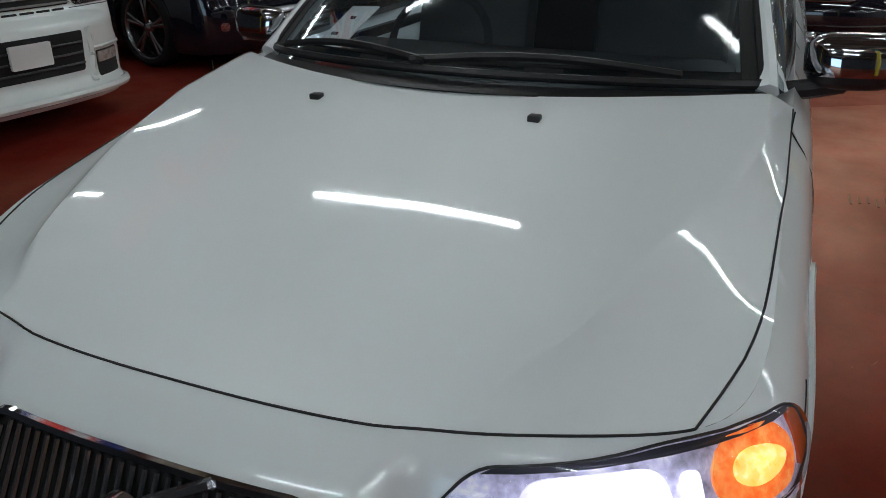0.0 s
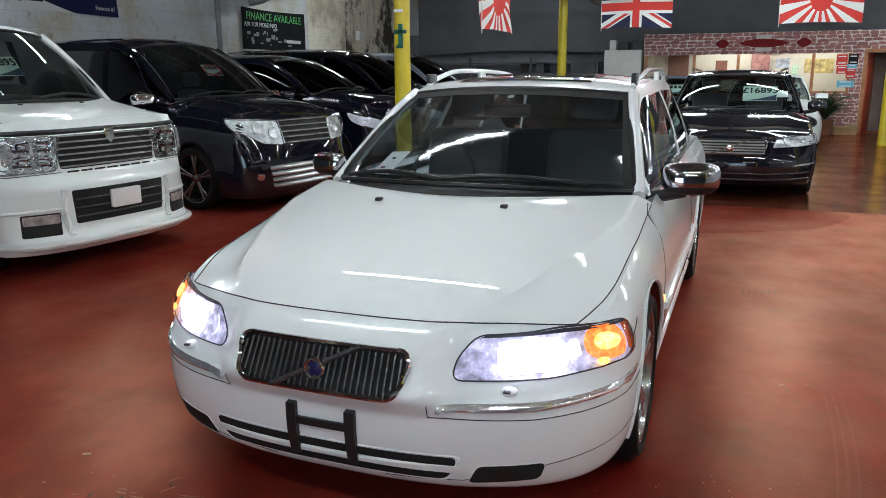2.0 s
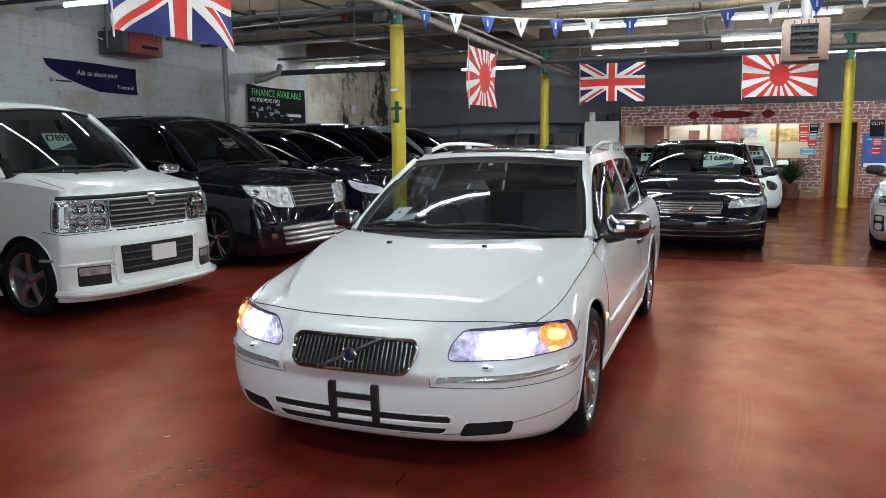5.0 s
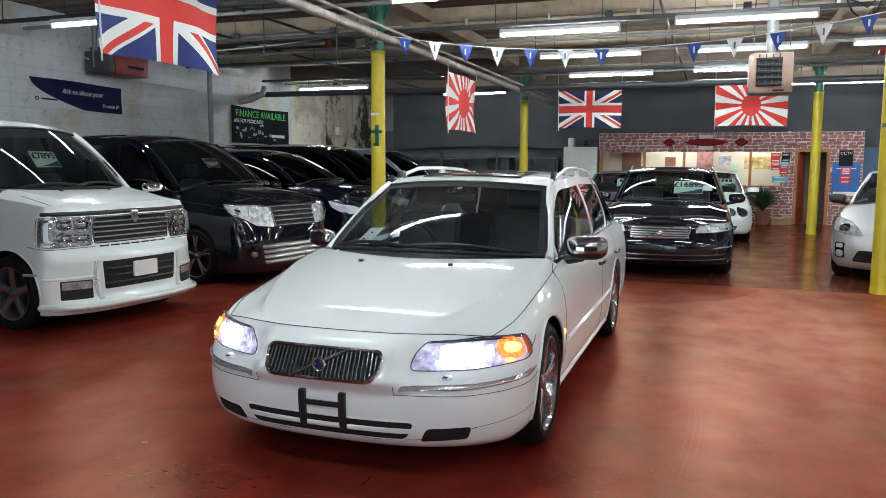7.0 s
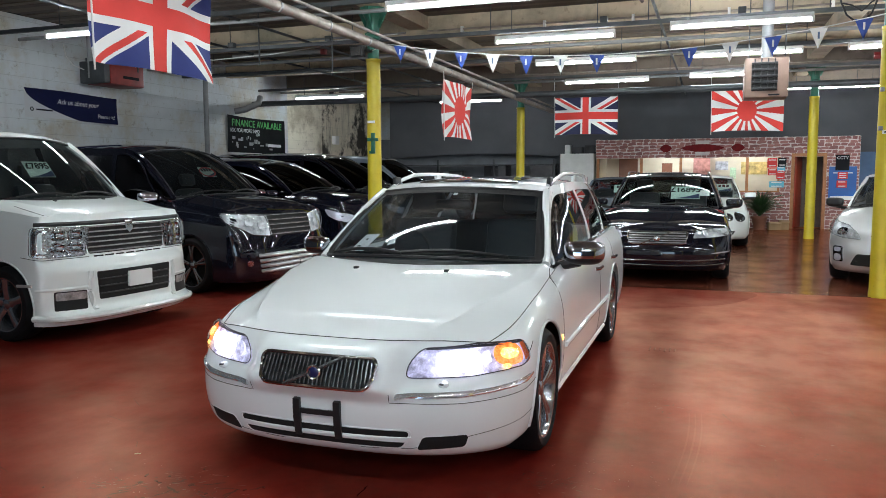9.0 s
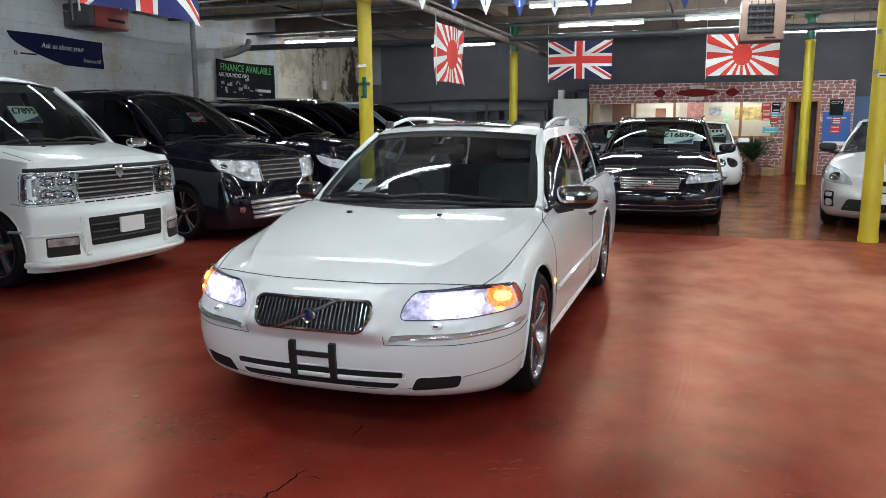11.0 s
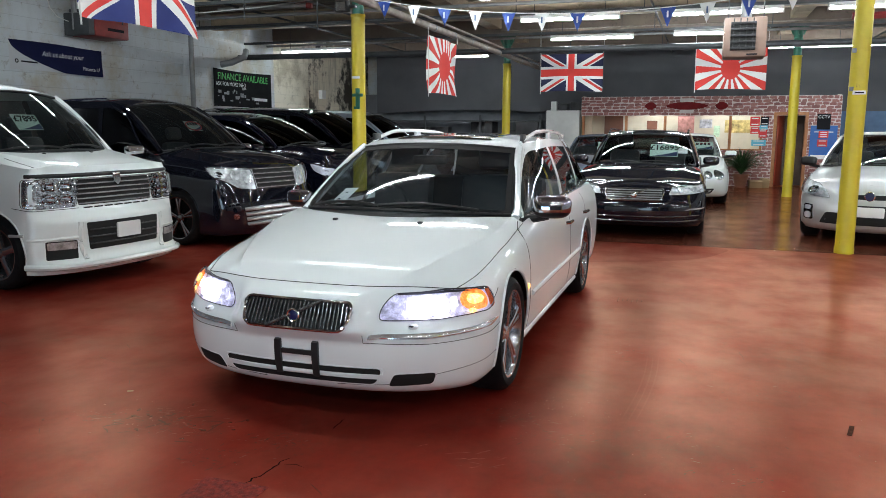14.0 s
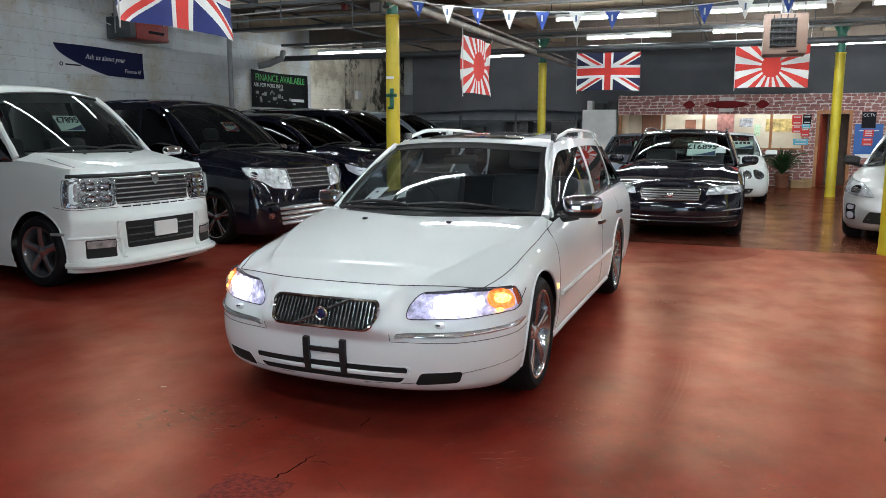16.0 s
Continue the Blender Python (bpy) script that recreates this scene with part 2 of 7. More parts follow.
def floor_mat(name="red_floor_paint", cols=((0.130, 0.0085, 0.006), (0.195, 0.0150, 0.0095), (0.265, 0.029, 0.017)), gloss=(0.279, 0.30), ior=1.37, sheen=(1.0, 0.55, 0.37)):
    """Painted concrete: a matt coloured coat with a warm gloss over it, both worn."""
    m, nt, b = node_mat(name)
    big = noise_node(nt, 0.55, 4, 0.5)
    mid = noise_node(nt, 2.4, 5, 0.6)
    c = ramp(nt, big.outputs["Fac"], [(0.3, cols[0]), (0.52, cols[1]), (0.75, cols[2])])
    worn = ramp(nt, mid.outputs["Fac"], [(0.40, (0, 0, 0)), (0.85, (1, 1, 1))])
    col = mixc(nt, scaled(nt, worn.outputs[0], 0.4), c.outputs[0], tuple(x * 1.35 for x in cols[2]))
    # old grime, drawn out across the hall
    dirt = noise_node(nt, 1.1, 8, 0.66, (0.8, 1.1, 1))
    dr = ramp(nt, dirt.outputs["Fac"], [(0.44, (0, 0, 0)), (0.78, (1, 1, 1))])
    col = mixc(nt, scaled(nt, dr.outputs[0], 0.75), col, (0.060, 0.020, 0.014))
    # a faint fine grain
    gr = ramp(nt, noise_node(nt, 22, 5, 0.65, (1.0, 0.7, 1)).outputs["Fac"], [(0.3, (0.72, 0.74, 0.76)), (0.55, (1, 1, 1)), (0.8, (1.0, 1.0, 1.0))])
    col = mixc(nt, 0.45, col, gr.outputs[0], "MULTIPLY")
    # brown rubbed places with a broken edge
    ab = ramp(nt, noise_node(nt, 14, 8, 0.72, (1.0, 0.7, 1)).outputs["Fac"], [(0.50, (0, 0, 0)), (0.68, (1, 1, 1))])
    zone = ramp(nt, noise_node(nt, 0.9, 4, 0.6).outputs["Fac"], [(0.48, (0, 0, 0)), (0.66, (1, 1, 1))])
    col = mixc(nt, scaled(nt, times(nt, ab.outputs[0], zone.outputs[0]), 0.5), col, (0.07, 0.034, 0.022))
    # fine pale flecks
    sp = ramp(nt, noise_node(nt, 120, 2).outputs["Fac"], [(0.66, (0, 0, 0)), (0.70, (1, 1, 1))])
    col = mixc(nt, scaled(nt, times(nt, sp.outputs[0], worn.outputs[0]), 0.7), col, (0.28, 0.12, 0.08))
    nt.links.new(col, b.inputs["Base Color"])
    b.inputs["Roughness"].default_value = 0.8
    b.inputs["Specular IOR Level"].default_value = 0.0
    gl = nt.nodes.new("ShaderNodeBsdfGlossy")
    gl.inputs["Color"].default_value = (*sheen, 1)
    r = ramp(nt, mid.outputs["Fac"], [(0.25, (gloss[0],) * 3), (0.75, (gloss[1],) * 3)])
    nt.links.new(r.outputs[0], gl.inputs["Roughness"])
    fr = nt.nodes.new("ShaderNodeFresnel")
    fr.inputs[0].default_value = ior
    dull = ramp(nt, noise_node(nt, 2.4, 4, 0.55, (1.0, 0.8, 1)).outputs["Fac"], [(0.34, (0.62, 0.62, 0.62)), (0.62, (1.0, 1.0, 1.0))])
    add = nt.nodes.new("ShaderNodeMath")
    nt.links.new(noise_node(nt, 3.0, 3, 0.5, (0.8, 1.1, 1)).outputs["Fac"], add.inputs[0])
    nt.links.new(scaled(nt, noise_node(nt, 38, 4).outputs["Fac"], 0.12), add.inputs[1])
    bp = nt.nodes.new("ShaderNodeBump")
    bp.inputs["Strength"].default_value, bp.inputs["Distance"].default_value = 0.06, 0.006
    nt.links.new(add.outputs[0], bp.inputs["Height"])
    for sock in (b.inputs["Normal"], gl.inputs["Normal"], fr.inputs["Normal"]):
        nt.links.new(bp.outputs[0], sock)
    mx = nt.nodes.new("ShaderNodeMixShader")
    nt.links.new(times(nt, fr.outputs[0], dull.outputs[0]), mx.inputs[0])
    nt.links.new(b.outputs[0], mx.inputs[1])
    nt.links.new(gl.outputs[0], mx.inputs[2])
    nt.links.new(mx.outputs[0], nt.nodes["Material Output"].inputs[0])
    return m


def wall_mat(name, base, stain, low, bricky=False, harsh=0.0, boards=False):
    """Old paint: patches, vertical runs of dirt and peeled spots; harsh sharpens the patches."""
    m, nt, b = node_mat(name)
    n1 = noise_node(nt, 0.8, 8, 0.68)
    n2 = noise_node(nt, 5, 8, 0.72)
    runs = noise_node(nt, 1.6, 6, 0.65, (2.2, 2.2, 0.35))
    c = ramp(nt, n1.outputs["Fac"], [(0.34 + 0.08 * harsh, low), (0.52 - 0.03 * harsh, base), (0.8, tuple(x * 1.1 for x in base))])
    r = ramp(nt, runs.outputs["Fac"], [(0.54, (0, 0, 0)), (0.74, (1, 1, 1))])
    col = mixc(nt, scaled(nt, r.outputs[0], 0.18 + 0.55 * harsh), c.outputs[0], stain)
    s = ramp(nt, n2.outputs["Fac"], [(0.57, (0, 0, 0)), (0.68, (1, 1, 1))])
    col = mixc(nt, scaled(nt, s.outputs[0], 0.6), col, stain)
    nt.links.new(col, b.inputs["Base Color"])
    b.inputs["Roughness"].default_value = 0.75
    if bricky:
        tc = nt.nodes.new("ShaderNodeTexCoord")
        mp = nt.nodes.new("ShaderNodeMapping")
        mp.inputs["Rotation"].default_value = (radians(90), 0, radians(90))
        br = nt.nodes.new("ShaderNodeTexBrick")
        br.inputs["Scale"].default_value = 2.2
        br.inputs["Mortar Size"].default_value = 0.012
        br.inputs["Mortar Smooth"].default_value = 0.5
        br.inputs["Color1"].default_value, br.inputs["Color2"].default_value, br.inputs["Mortar"].default_value = (1, 1, 1, 1), (0.9, 0.9, 0.9, 1), (0.3, 0.3, 0.3, 1)
        nt.links.new(tc.outputs["Object"], mp.inputs[0])
        nt.links.new(mp.outputs[0], br.inputs[0])
        mm = mixc(nt, 0.3, n2.outputs["Fac"], br.outputs["Color"])
        nt.links.new(mixc(nt, 0.3, col, br.outputs["Color"], "MULTIPLY"), b.inputs["Base Color"])
        bump(nt, b, mm, 0.8, 0.015)
    else:
        bump(nt, b, n2.outputs["Fac"], 0.35, 0.01)
        if boards:
            isl = nt.nodes.new("ShaderNodeNewGeometry")
            each = ramp(nt, isl.outputs["Random Per Island"], [(0.0, (0.55, 0.55, 0.57)), (0.6, (0.95, 0.95, 0.95)), (1.0, (1.0, 0.98, 0.94))])
            nt.links.new(mixc(nt, 1.0, col, each.outputs[0], "MULTIPLY"), b.inputs["Base Color"])
    return m


M["floor"] = floor_mat()
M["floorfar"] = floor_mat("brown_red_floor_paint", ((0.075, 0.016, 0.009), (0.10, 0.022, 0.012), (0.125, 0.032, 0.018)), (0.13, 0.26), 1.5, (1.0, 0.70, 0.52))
M["freshred"] = floor_mat("fresh_red_floor_paint", ((0.14, 0.009, 0.007), (0.16, 0.011, 0.008), (0.18, 0.014, 0.010)), (0.28, 0.30), 1.16)
M["wall"] = wall_mat("old_white_wall_paint", (0.64, 0.68, 0.71), (0.24, 0.20, 0.15), (0.52, 0.47, 0.38), True)
# the batten's light on this stretch is put into the paler cream
M["plaster"] = wall_mat("lit_cream_plaster", (0.86, 0.82, 0.69), (0.18, 0.15, 0.10), (0.52, 0.47, 0.36), True, 0.5)
# pale parts raised for the same light; the dark stains are real
M["damp"] = wall_mat("damp_peeling_plaster", (0.76, 0.71, 0.58), (0.03, 0.03, 0.025), (0.06, 0.055, 0.045), True, 1.0)
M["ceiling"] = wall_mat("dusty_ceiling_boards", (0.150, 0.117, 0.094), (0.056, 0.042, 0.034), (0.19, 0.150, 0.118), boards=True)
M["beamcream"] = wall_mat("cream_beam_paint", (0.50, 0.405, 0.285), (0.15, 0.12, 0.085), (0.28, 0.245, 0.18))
M["curtain"] = simple("grey_sheet_lining", (0.076, 0.079, 0.090), 0.7, vary=0.15, scale=1.2, bumped=0.1, bscale=8)
M["clutter"] = simple("dark_stored_clutter", (0.03, 0.03, 0.034), 0.6, vary=0.4, scale=7)
M["whitebox"] = simple("white_panel", (0.62, 0.62, 0.6), 0.5, vary=0.06)
M["mortar"] = simple("pale_mortar_print", (0.56, 0.47, 0.45), 0.8, vary=0.1)


def brick_mat():
    m, nt, b = node_mat("printed_brick")
    oi = nt.nodes.new("ShaderNodeObjectInfo")
    r = ramp(nt, oi.outputs["Random"], [(0.0, (0.13, 0.035, 0.035)), (0.4, (0.22, 0.065, 0.06)), (0.75, (0.32, 0.12, 0.11)), (1.0, (0.20, 0.08, 0.08))])
    n = noise_node(nt, 14, 5)
    nt.links.new(mixc(nt, 0.35, r.outputs[0], ramp(nt, n.outputs["Fac"], [(0.3, (0.15, 0.05, 0.05)), (0.7, (0.55, 0.33, 0.3))]).outputs[0]), b.inputs["Base Color"])
    b.inputs["Roughness"].default_value = 0.7
    return m


M["brick"] = brick_mat()


def yellow_mat():
    m, nt, b = node_mat("yellow_column_paint")
    n = noise_node(nt, 3, 5, 0.6)
    c = ramp(nt, n.outputs["Fac"], [(0.3, (0.52, 0.40, 0.012)), (0.7, (0.64, 0.52, 0.02))])
    k = noise_node(nt, 22, 5, 0.7, (1, 1, 0.35))
    kr = ramp(nt, k.outputs["Fac"], [(0.66, (0, 0, 0)), (0.72, (1, 1, 1))])
    nt.links.new(mixc(nt, kr.outputs[0], c.outputs[0], (0.22, 0.15, 0.03)), b.inputs["Base Color"])
    b.inputs["Roughness"].default_value = 0.4
    bump(nt, b, n.outputs["Fac"], 0.15)
    return m


M["yellow"] = yellow_mat()


# ---------------------------------------------------------------- mesh helpers
def mesh_ob(name, bm, material, smooth=True):
    bm.normal_update()
    me = bpy.data.meshes.new(name)
    bm.to_mesh(me)
    bm.free()
    mats = material if isinstance(material, (list, tuple)) else [material]
    for mt in mats:
        me.materials.append(mt)
    if smooth:
        for p in me.polygons:
            p.use_smooth = True
        me.set_sharp_from_angle(angle=radians(38))
    return new(name, me)


def thing(name, m, label, category, group="", kind=""):
    ob = new(name)
    ob.empty_display_size = 0.1
    ob.matrix_basis = m
    return tagged(ob, label, category, group, kind)


def part(name, bm, material, parent, label="", smooth=True):
    ob = mesh_ob(name, bm, material, smooth)
    ob.parent = parent
    if label:
        ob["label"] = label
    return ob


def box(bm, x0, x1, y0, y1, z0, z1, bevel=0.0, m=None):
    r = bmesh.ops.create_cube(bm, size=1)
    vs = r["verts"]
    t = Matrix.Translation(((x0 + x1) / 2, (y0 + y1) / 2, (z0 + z1) / 2)) @ Matrix.Diagonal((abs(x1 - x0), abs(y1 - y0), abs(z1 - z0), 1))
    if m is not None:
        t = m @ t
    bmesh.ops.transform(bm, matrix=t, verts=vs)
    if bevel:
        es = list({e for v in vs for e in v.link_edges})
        bmesh.ops.bevel(bm, geom=es, offset=bevel, segments=2, affect="EDGES", profile=0.5)
    return bm


def boxed(*a, **k):
    return box(bmesh.new(), *a, **k)


def tube_along(bm, pts, r, seg=8, closed=False):
    pts = [Vector(p) for p in pts]
    rings = []
    n = len(pts)
    up = Vector((0, 0, 1))
    for i, p in enumerate(pts):
        a = pts[(i - 1) % n] if (closed or i > 0) else p
        b = pts[(i + 1) % n] if (closed or i < n - 1) else p
        d = (b - a).normalized()
        s = d.cross(up)
        if s.length < 1e-3:
            s = d.cross(Vector((0, 1, 0)))
        s.normalize()
        q = d.cross(s)
        rr = r(i / max(1, n - 1)) if callable(r) else r
        rings.append([bm.verts.new(p + rr * (math.cos(2 * math.pi * k / seg) * s + math.sin(2 * math.pi * k / seg) * q)) for k in range(seg)])
    for i in range(n if closed else n - 1):
        a, b = rings[i], rings[(i + 1) % n]
        for k in range(seg):
            bm.faces.new((a[k], a[(k + 1) % seg], b[(k + 1) % seg], b[k]))
    if not closed:
        bm.faces.new(rings[0][::-1])
        bm.faces.new(rings[-1])
    return bm


def lathe(bm, prof, seg=32, axis="x", centre=(0, 0, 0)):
    """prof: (radius, height along the axis) pairs."""
    c = Vector(centre)
    rings = []
    for r, h in prof:
        ring = []
        for k in range(seg):
            a = 2 * math.pi * k / seg
            u, v = r * math.cos(a), r * math.sin(a)
            p = {"x": (h, u, v), "y": (u, h, v), "z": (u, v, h)}[axis]
            ring.append(bm.verts.new(c + Vector(p)))
        rings.append(ring)
    for a, b in zip(rings, rings[1:]):
        for k in range(seg):
            bm.faces.new((a[k], a[(k + 1) % seg], b[(k + 1) % seg], b[k]))
    return bm


def grid(bm, fn, na, nb):
    """A sheet from fn(a, b), a and b from 0 to 1."""
    vs = [[bm.verts.new(fn(i / na, j / nb)) for j in range(nb + 1)] for i in range(na + 1)]
    for i in range(na):
        for j in range(nb):
            bm.faces.new((vs[i][j], vs[i + 1][j], vs[i + 1][j + 1], vs[i][j + 1]))
    return vs


def rpoly(pts, r, seg=5):
    """The outline of a polygon with rounded corners; r may be one radius or one each."""
    out = []
    n = len(pts)
    for i in range(n):
        p, a, b = Vector(pts[i]), Vector(pts[i - 1]), Vector(pts[(i + 1) % n])
        rr = r[i] if isinstance(r, (list, tuple)) else r
        da, db = (a - p), (b - p)
        ra, rb = min(rr, da.length * 0.48), min(rr, db.length * 0.48)
        s, e = p + da.normalized() * ra, p + db.normalized() * rb
        for k in range(seg + 1):
            t = k / seg
            out.append((1 - t) ** 2 * s + 2 * t * (1 - t) * p + t * t * e)
    return out


def densify(outline, step):
    out = []
    n = len(outline)
    for i in range(n):
        a, b = outline[i], outline[(i + 1) % n]
        k = max(1, int((b - a).length / step))
        out += [a + (b - a) * j / k for j in range(k)]
    return out


def surf_normal(fn, p, e=0.004):
    a, b = p
    c = fn(a, b)
    n = (fn(a + e, b) - c).cross(fn(a, b + e) - c)
    return n.normalized() if n.length > 1e-9 else Vector((0, -1, 0))


def panel(fn, outline, off=0.004, mid=None, depth=0.02, rings=5, flip=1, step=0.04):
    """A plate that follows the surface fn over the outline: off metres proud at its edge, mid at its middle, with an edge depth deep."""
    o = densify(outline, step)
    n = len(o)
    c = sum(o, Vector((0, 0))) / n
    mid = off if mid is None else mid
    bm = bmesh.new()
    loops = []

    def at(p, d):
        return fn(p[0], p[1]) + flip * d * surf_normal(fn, p)
    loops.append([bm.verts.new(at(p, off - depth)) for p in o])
    for k in range(rings):
        f = 1 - k / rings
        d = mid + (off - mid) * f ** 3
        loops.append([bm.verts.new(at(c + (p - c) * f, d)) for p in o])
    for a, b in zip(loops, loops[1:]):
        for i in range(n):
            bm.faces.new((a[i], a[(i + 1) % n], b[(i + 1) % n], b[i]))
    cv = bm.verts.new(at(c, mid))
    for i in range(n):
        bm.faces.new((loops[-1][i], loops[-1][(i + 1) % n], cv))
    bmesh.ops.recalc_face_normals(bm, faces=bm.faces)
    return bm


def rim_of(fn, outline, r, off=0.006, flip=1, seg=6, step=0.03):
    """A round bead that follows the outline on the surface fn."""
    o = densify(outline, step)
    return tube_along(bmesh.new(), [fn(p[0], p[1]) + flip * off * surf_normal(fn, p) for p in o], r, seg, True)


def bead(fn, pts, r, off=0.0, flip=1, seg=6, sub=8):
    path = []
    for a, b in zip(pts, pts[1:]):
        a, b = Vector(a), Vector(b)
        path += [a + (b - a) * k / sub for k in range(sub)]
    path.append(Vector(pts[-1]))
    return tube_along(bmesh.new(), [fn(p[0], p[1]) + flip * off * surf_normal(fn, p) for p in path], r, seg)


def letters(name, text, size, material, parent, m, extrude=0.002, bold=0.0, slant=0.0):
    cu = bpy.data.curves.new(name, "FONT")
    cu.body, cu.size, cu.extrude = text, size, extrude
    cu.offset = size * bold
    cu.shear = slant
    cu.align_x, cu.align_y = "CENTER", "CENTER"
    tmp = bpy.data.objects.new(name + "_tmp", cu)
    scene.collection.objects.link(tmp)
    me = bpy.data.meshes.new_from_object(tmp.evaluated_get(bpy.context.evaluated_depsgraph_get()))
    bpy.data.objects.remove(tmp)
    me.materials.clear()
    me.materials.append(material)
    ob = new(name, me)
    ob.parent = parent
    ob.matrix_basis = m
    return ob


def lerp(table, v):
    """Smooth interpolation in a table of (key, value)."""
    if v <= table[0][0]:
        return table[0][1]
    if v >= table[-1][0]:
        return table[-1][1]
    n = len(table)
    for i in range(n - 1):
        (x0, y0), (x1, y1) = table[i], table[i + 1]
        if x0 <= v <= x1:
            s0 = (y1 - table[i - 1][1]) / (x1 - table[i - 1][0]) if i > 0 else (y1 - y0) / (x1 - x0)
            s1 = (table[i + 2][1] - y0) / (table[i + 2][0] - x0) if i < n - 2 else (y1 - y0) / (x1 - x0)
            h = x1 - x0
            t = (v - x0) / h
            return (2 * t ** 3 - 3 * t * t + 1) * y0 + (t ** 3 - 2 * t * t + t) * h * s0 + (3 * t * t - 2 * t ** 3) * y1 + (t ** 3 - t * t) * h * s1


def smooth(e0, e1, v):
    t = min(1, max(0, (v - e0) / (e1 - e0)))
    return t * t * (3 - 2 * t)


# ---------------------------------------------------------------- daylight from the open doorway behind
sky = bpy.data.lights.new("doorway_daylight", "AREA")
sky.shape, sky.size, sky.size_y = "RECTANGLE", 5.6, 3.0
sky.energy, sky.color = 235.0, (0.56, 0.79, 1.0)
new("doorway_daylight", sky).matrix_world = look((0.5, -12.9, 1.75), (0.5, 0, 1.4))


# ---------------------------------------------------------------- cars
class Shell:
    """The outer skin of a car: nose at y = 0 facing -y, wheels on z = 0."""

    def __init__(s, W, L, cf, nf, cr, nr, taper, zb, nose_top, wf0, wf1, shoulder, side, front, rear, beak, cowl, crown, crease, hoodline, axles, wheel_r, arch_r):
        s.W = W
        s.L = L
        s.cf = cf
        s.nf = nf
        s.cr = cr
        s.nr = nr
        s.taper = taper
        s.zb = zb
        s.nose_top = nose_top
        s.wf0 = wf0
        s.wf1 = wf1
        s.shoulder = shoulder
        s.side = side
        s.front = front
        s.rear = rear
        s.beak = beak
        s.cowl = cowl
        s.crown = crown
        s.crease = crease
        s.hoodline = hoodline
        s.axles = axles
        s.wheel_r = wheel_r
        s.arch_r = arch_r
        s.hoodline = [(s.skin(0, nose_top)[1], nose_top)] + [k for k in hoodline[1:] if k[0] > s.skin(0, nose_top)[1] + 0.08]
        s.back = (cowl, 0.0)

    # plan outline: phi 0 at the nose's middle, pi/2 at the side; side run; rear corner
    def plan(s, u):
        if u <= 1:
            f = u * math.pi / 2
            sx, cx = math.sin(f) ** (2 / s.nf), max(0, math.cos(f)) ** (2 / s.nf)
            return Vector((s.W * sx, s.cf * (1 - cx)))
        if u <= 2:
            y = s.cf + (s.L - s.cf - s.cr) * (u - 1)
            return Vector((s.W, y))
        f = (3 - u) * math.pi / 2
        sx, cx = math.sin(f) ** (2 / s.nr), max(0, math.cos(f)) ** (2 / s.nr)
        return Vector((s.W * s.taper * sx + s.W * (1 - s.taper) * sx, s.L - s.cr * (1 - cx)))

    def ztop(s, u, p):
        if u <= 1:
            w = smooth(s.wf0, s.wf1, u)
            return (1 - w) * s.nose_top + w * lerp(s.shoulder, p[1])
        return lerp(s.shoulder, p[1])

    def skin(s, u, z, side=1):
        p = s.plan(u)
        e = 0.003
        a, b = s.plan(max(0, u - e)), s.plan(min(3, u + e))
        d = (b - a)
        d = d.normalized() if d.length > 1e-9 else Vector((1, 0))
        inw = Vector((-d[1], d[0]))
        ny = abs(inw[1])
        wf = smooth(0.25, 0.95, ny)
        zt = s.ztop(u, p)
        q = (z - s.zb) / (zt - s.zb)
        si = lerp(s.side, q)
        fr = lerp(s.front if u < 1.5 else s.rear, s.zb + q * ((s.nose_top if u < 1.5 else lerp(s.shoulder, s.L)) - s.zb))
        ins = (1 - wf) * si + wf * fr
        v = p + inw * ins
        if u < 1 and s.beak:
            bx, bz0, bz1, amt = s.beak
            k = (1 - smooth(bx * 0.94, bx * 1.24, p[0])) * smooth(bz0 - 0.06, bz0 + 0.04, z) * (1 - smooth(bz1 - 0.1, bz1 + 0.015, z))
            v = Vector((v[0], v[1] - amt * k))
        return Vector((side * max(0, v[0]), v[1], z))

    def u_of_x(s, x):
        lo, hi = 0.0, 1.0
        for _ in range(26):
            m = (lo + hi) / 2
            if s.plan(m)[0] < x:
                lo = m
            else:
                hi = m
        return (lo + hi) / 2

    def F(s, x, z):
        """The front's skin over (x, z); x is measured along the outline, so that it can run round the corner."""
        ax = abs(x)
        if ax <= s.W * 0.97:
            u = s.u_of_x(ax)
        else:
            u0 = s.u_of_x(s.W * 0.97)
            y0 = s.plan(u0)[1]
            y = y0 + (ax - s.W * 0.97)
            lo, hi = u0, 2.0
            for _ in range(26):
                m = (lo + hi) / 2
                if s.plan(m)[1] < y:
                    lo = m
                else:
                    hi = m
            u = (lo + hi) / 2
        return s.skin(u, z, 1 if x >= 0 else -1)

    def S(s, y, z, side=1):
        """The side's skin over (y, z)."""
        lo, hi = 0.0, 3.0
        for _ in range(26):
            m = (lo + hi) / 2
            if s.plan(m)[1] < y:
                lo = m
            else:
                hi = m
        return s.skin((lo + hi) / 2, z, side)

    def hood_edge(s, y):
        lo, hi = 0.0, 1.999
        for _ in range(30):
            m = (lo + hi) / 2
            p = s.plan(m)
            if s.skin(m, s.ztop(m, p))[1] < y:
                lo = m
            else:
                hi = m
        return (lo + hi) / 2

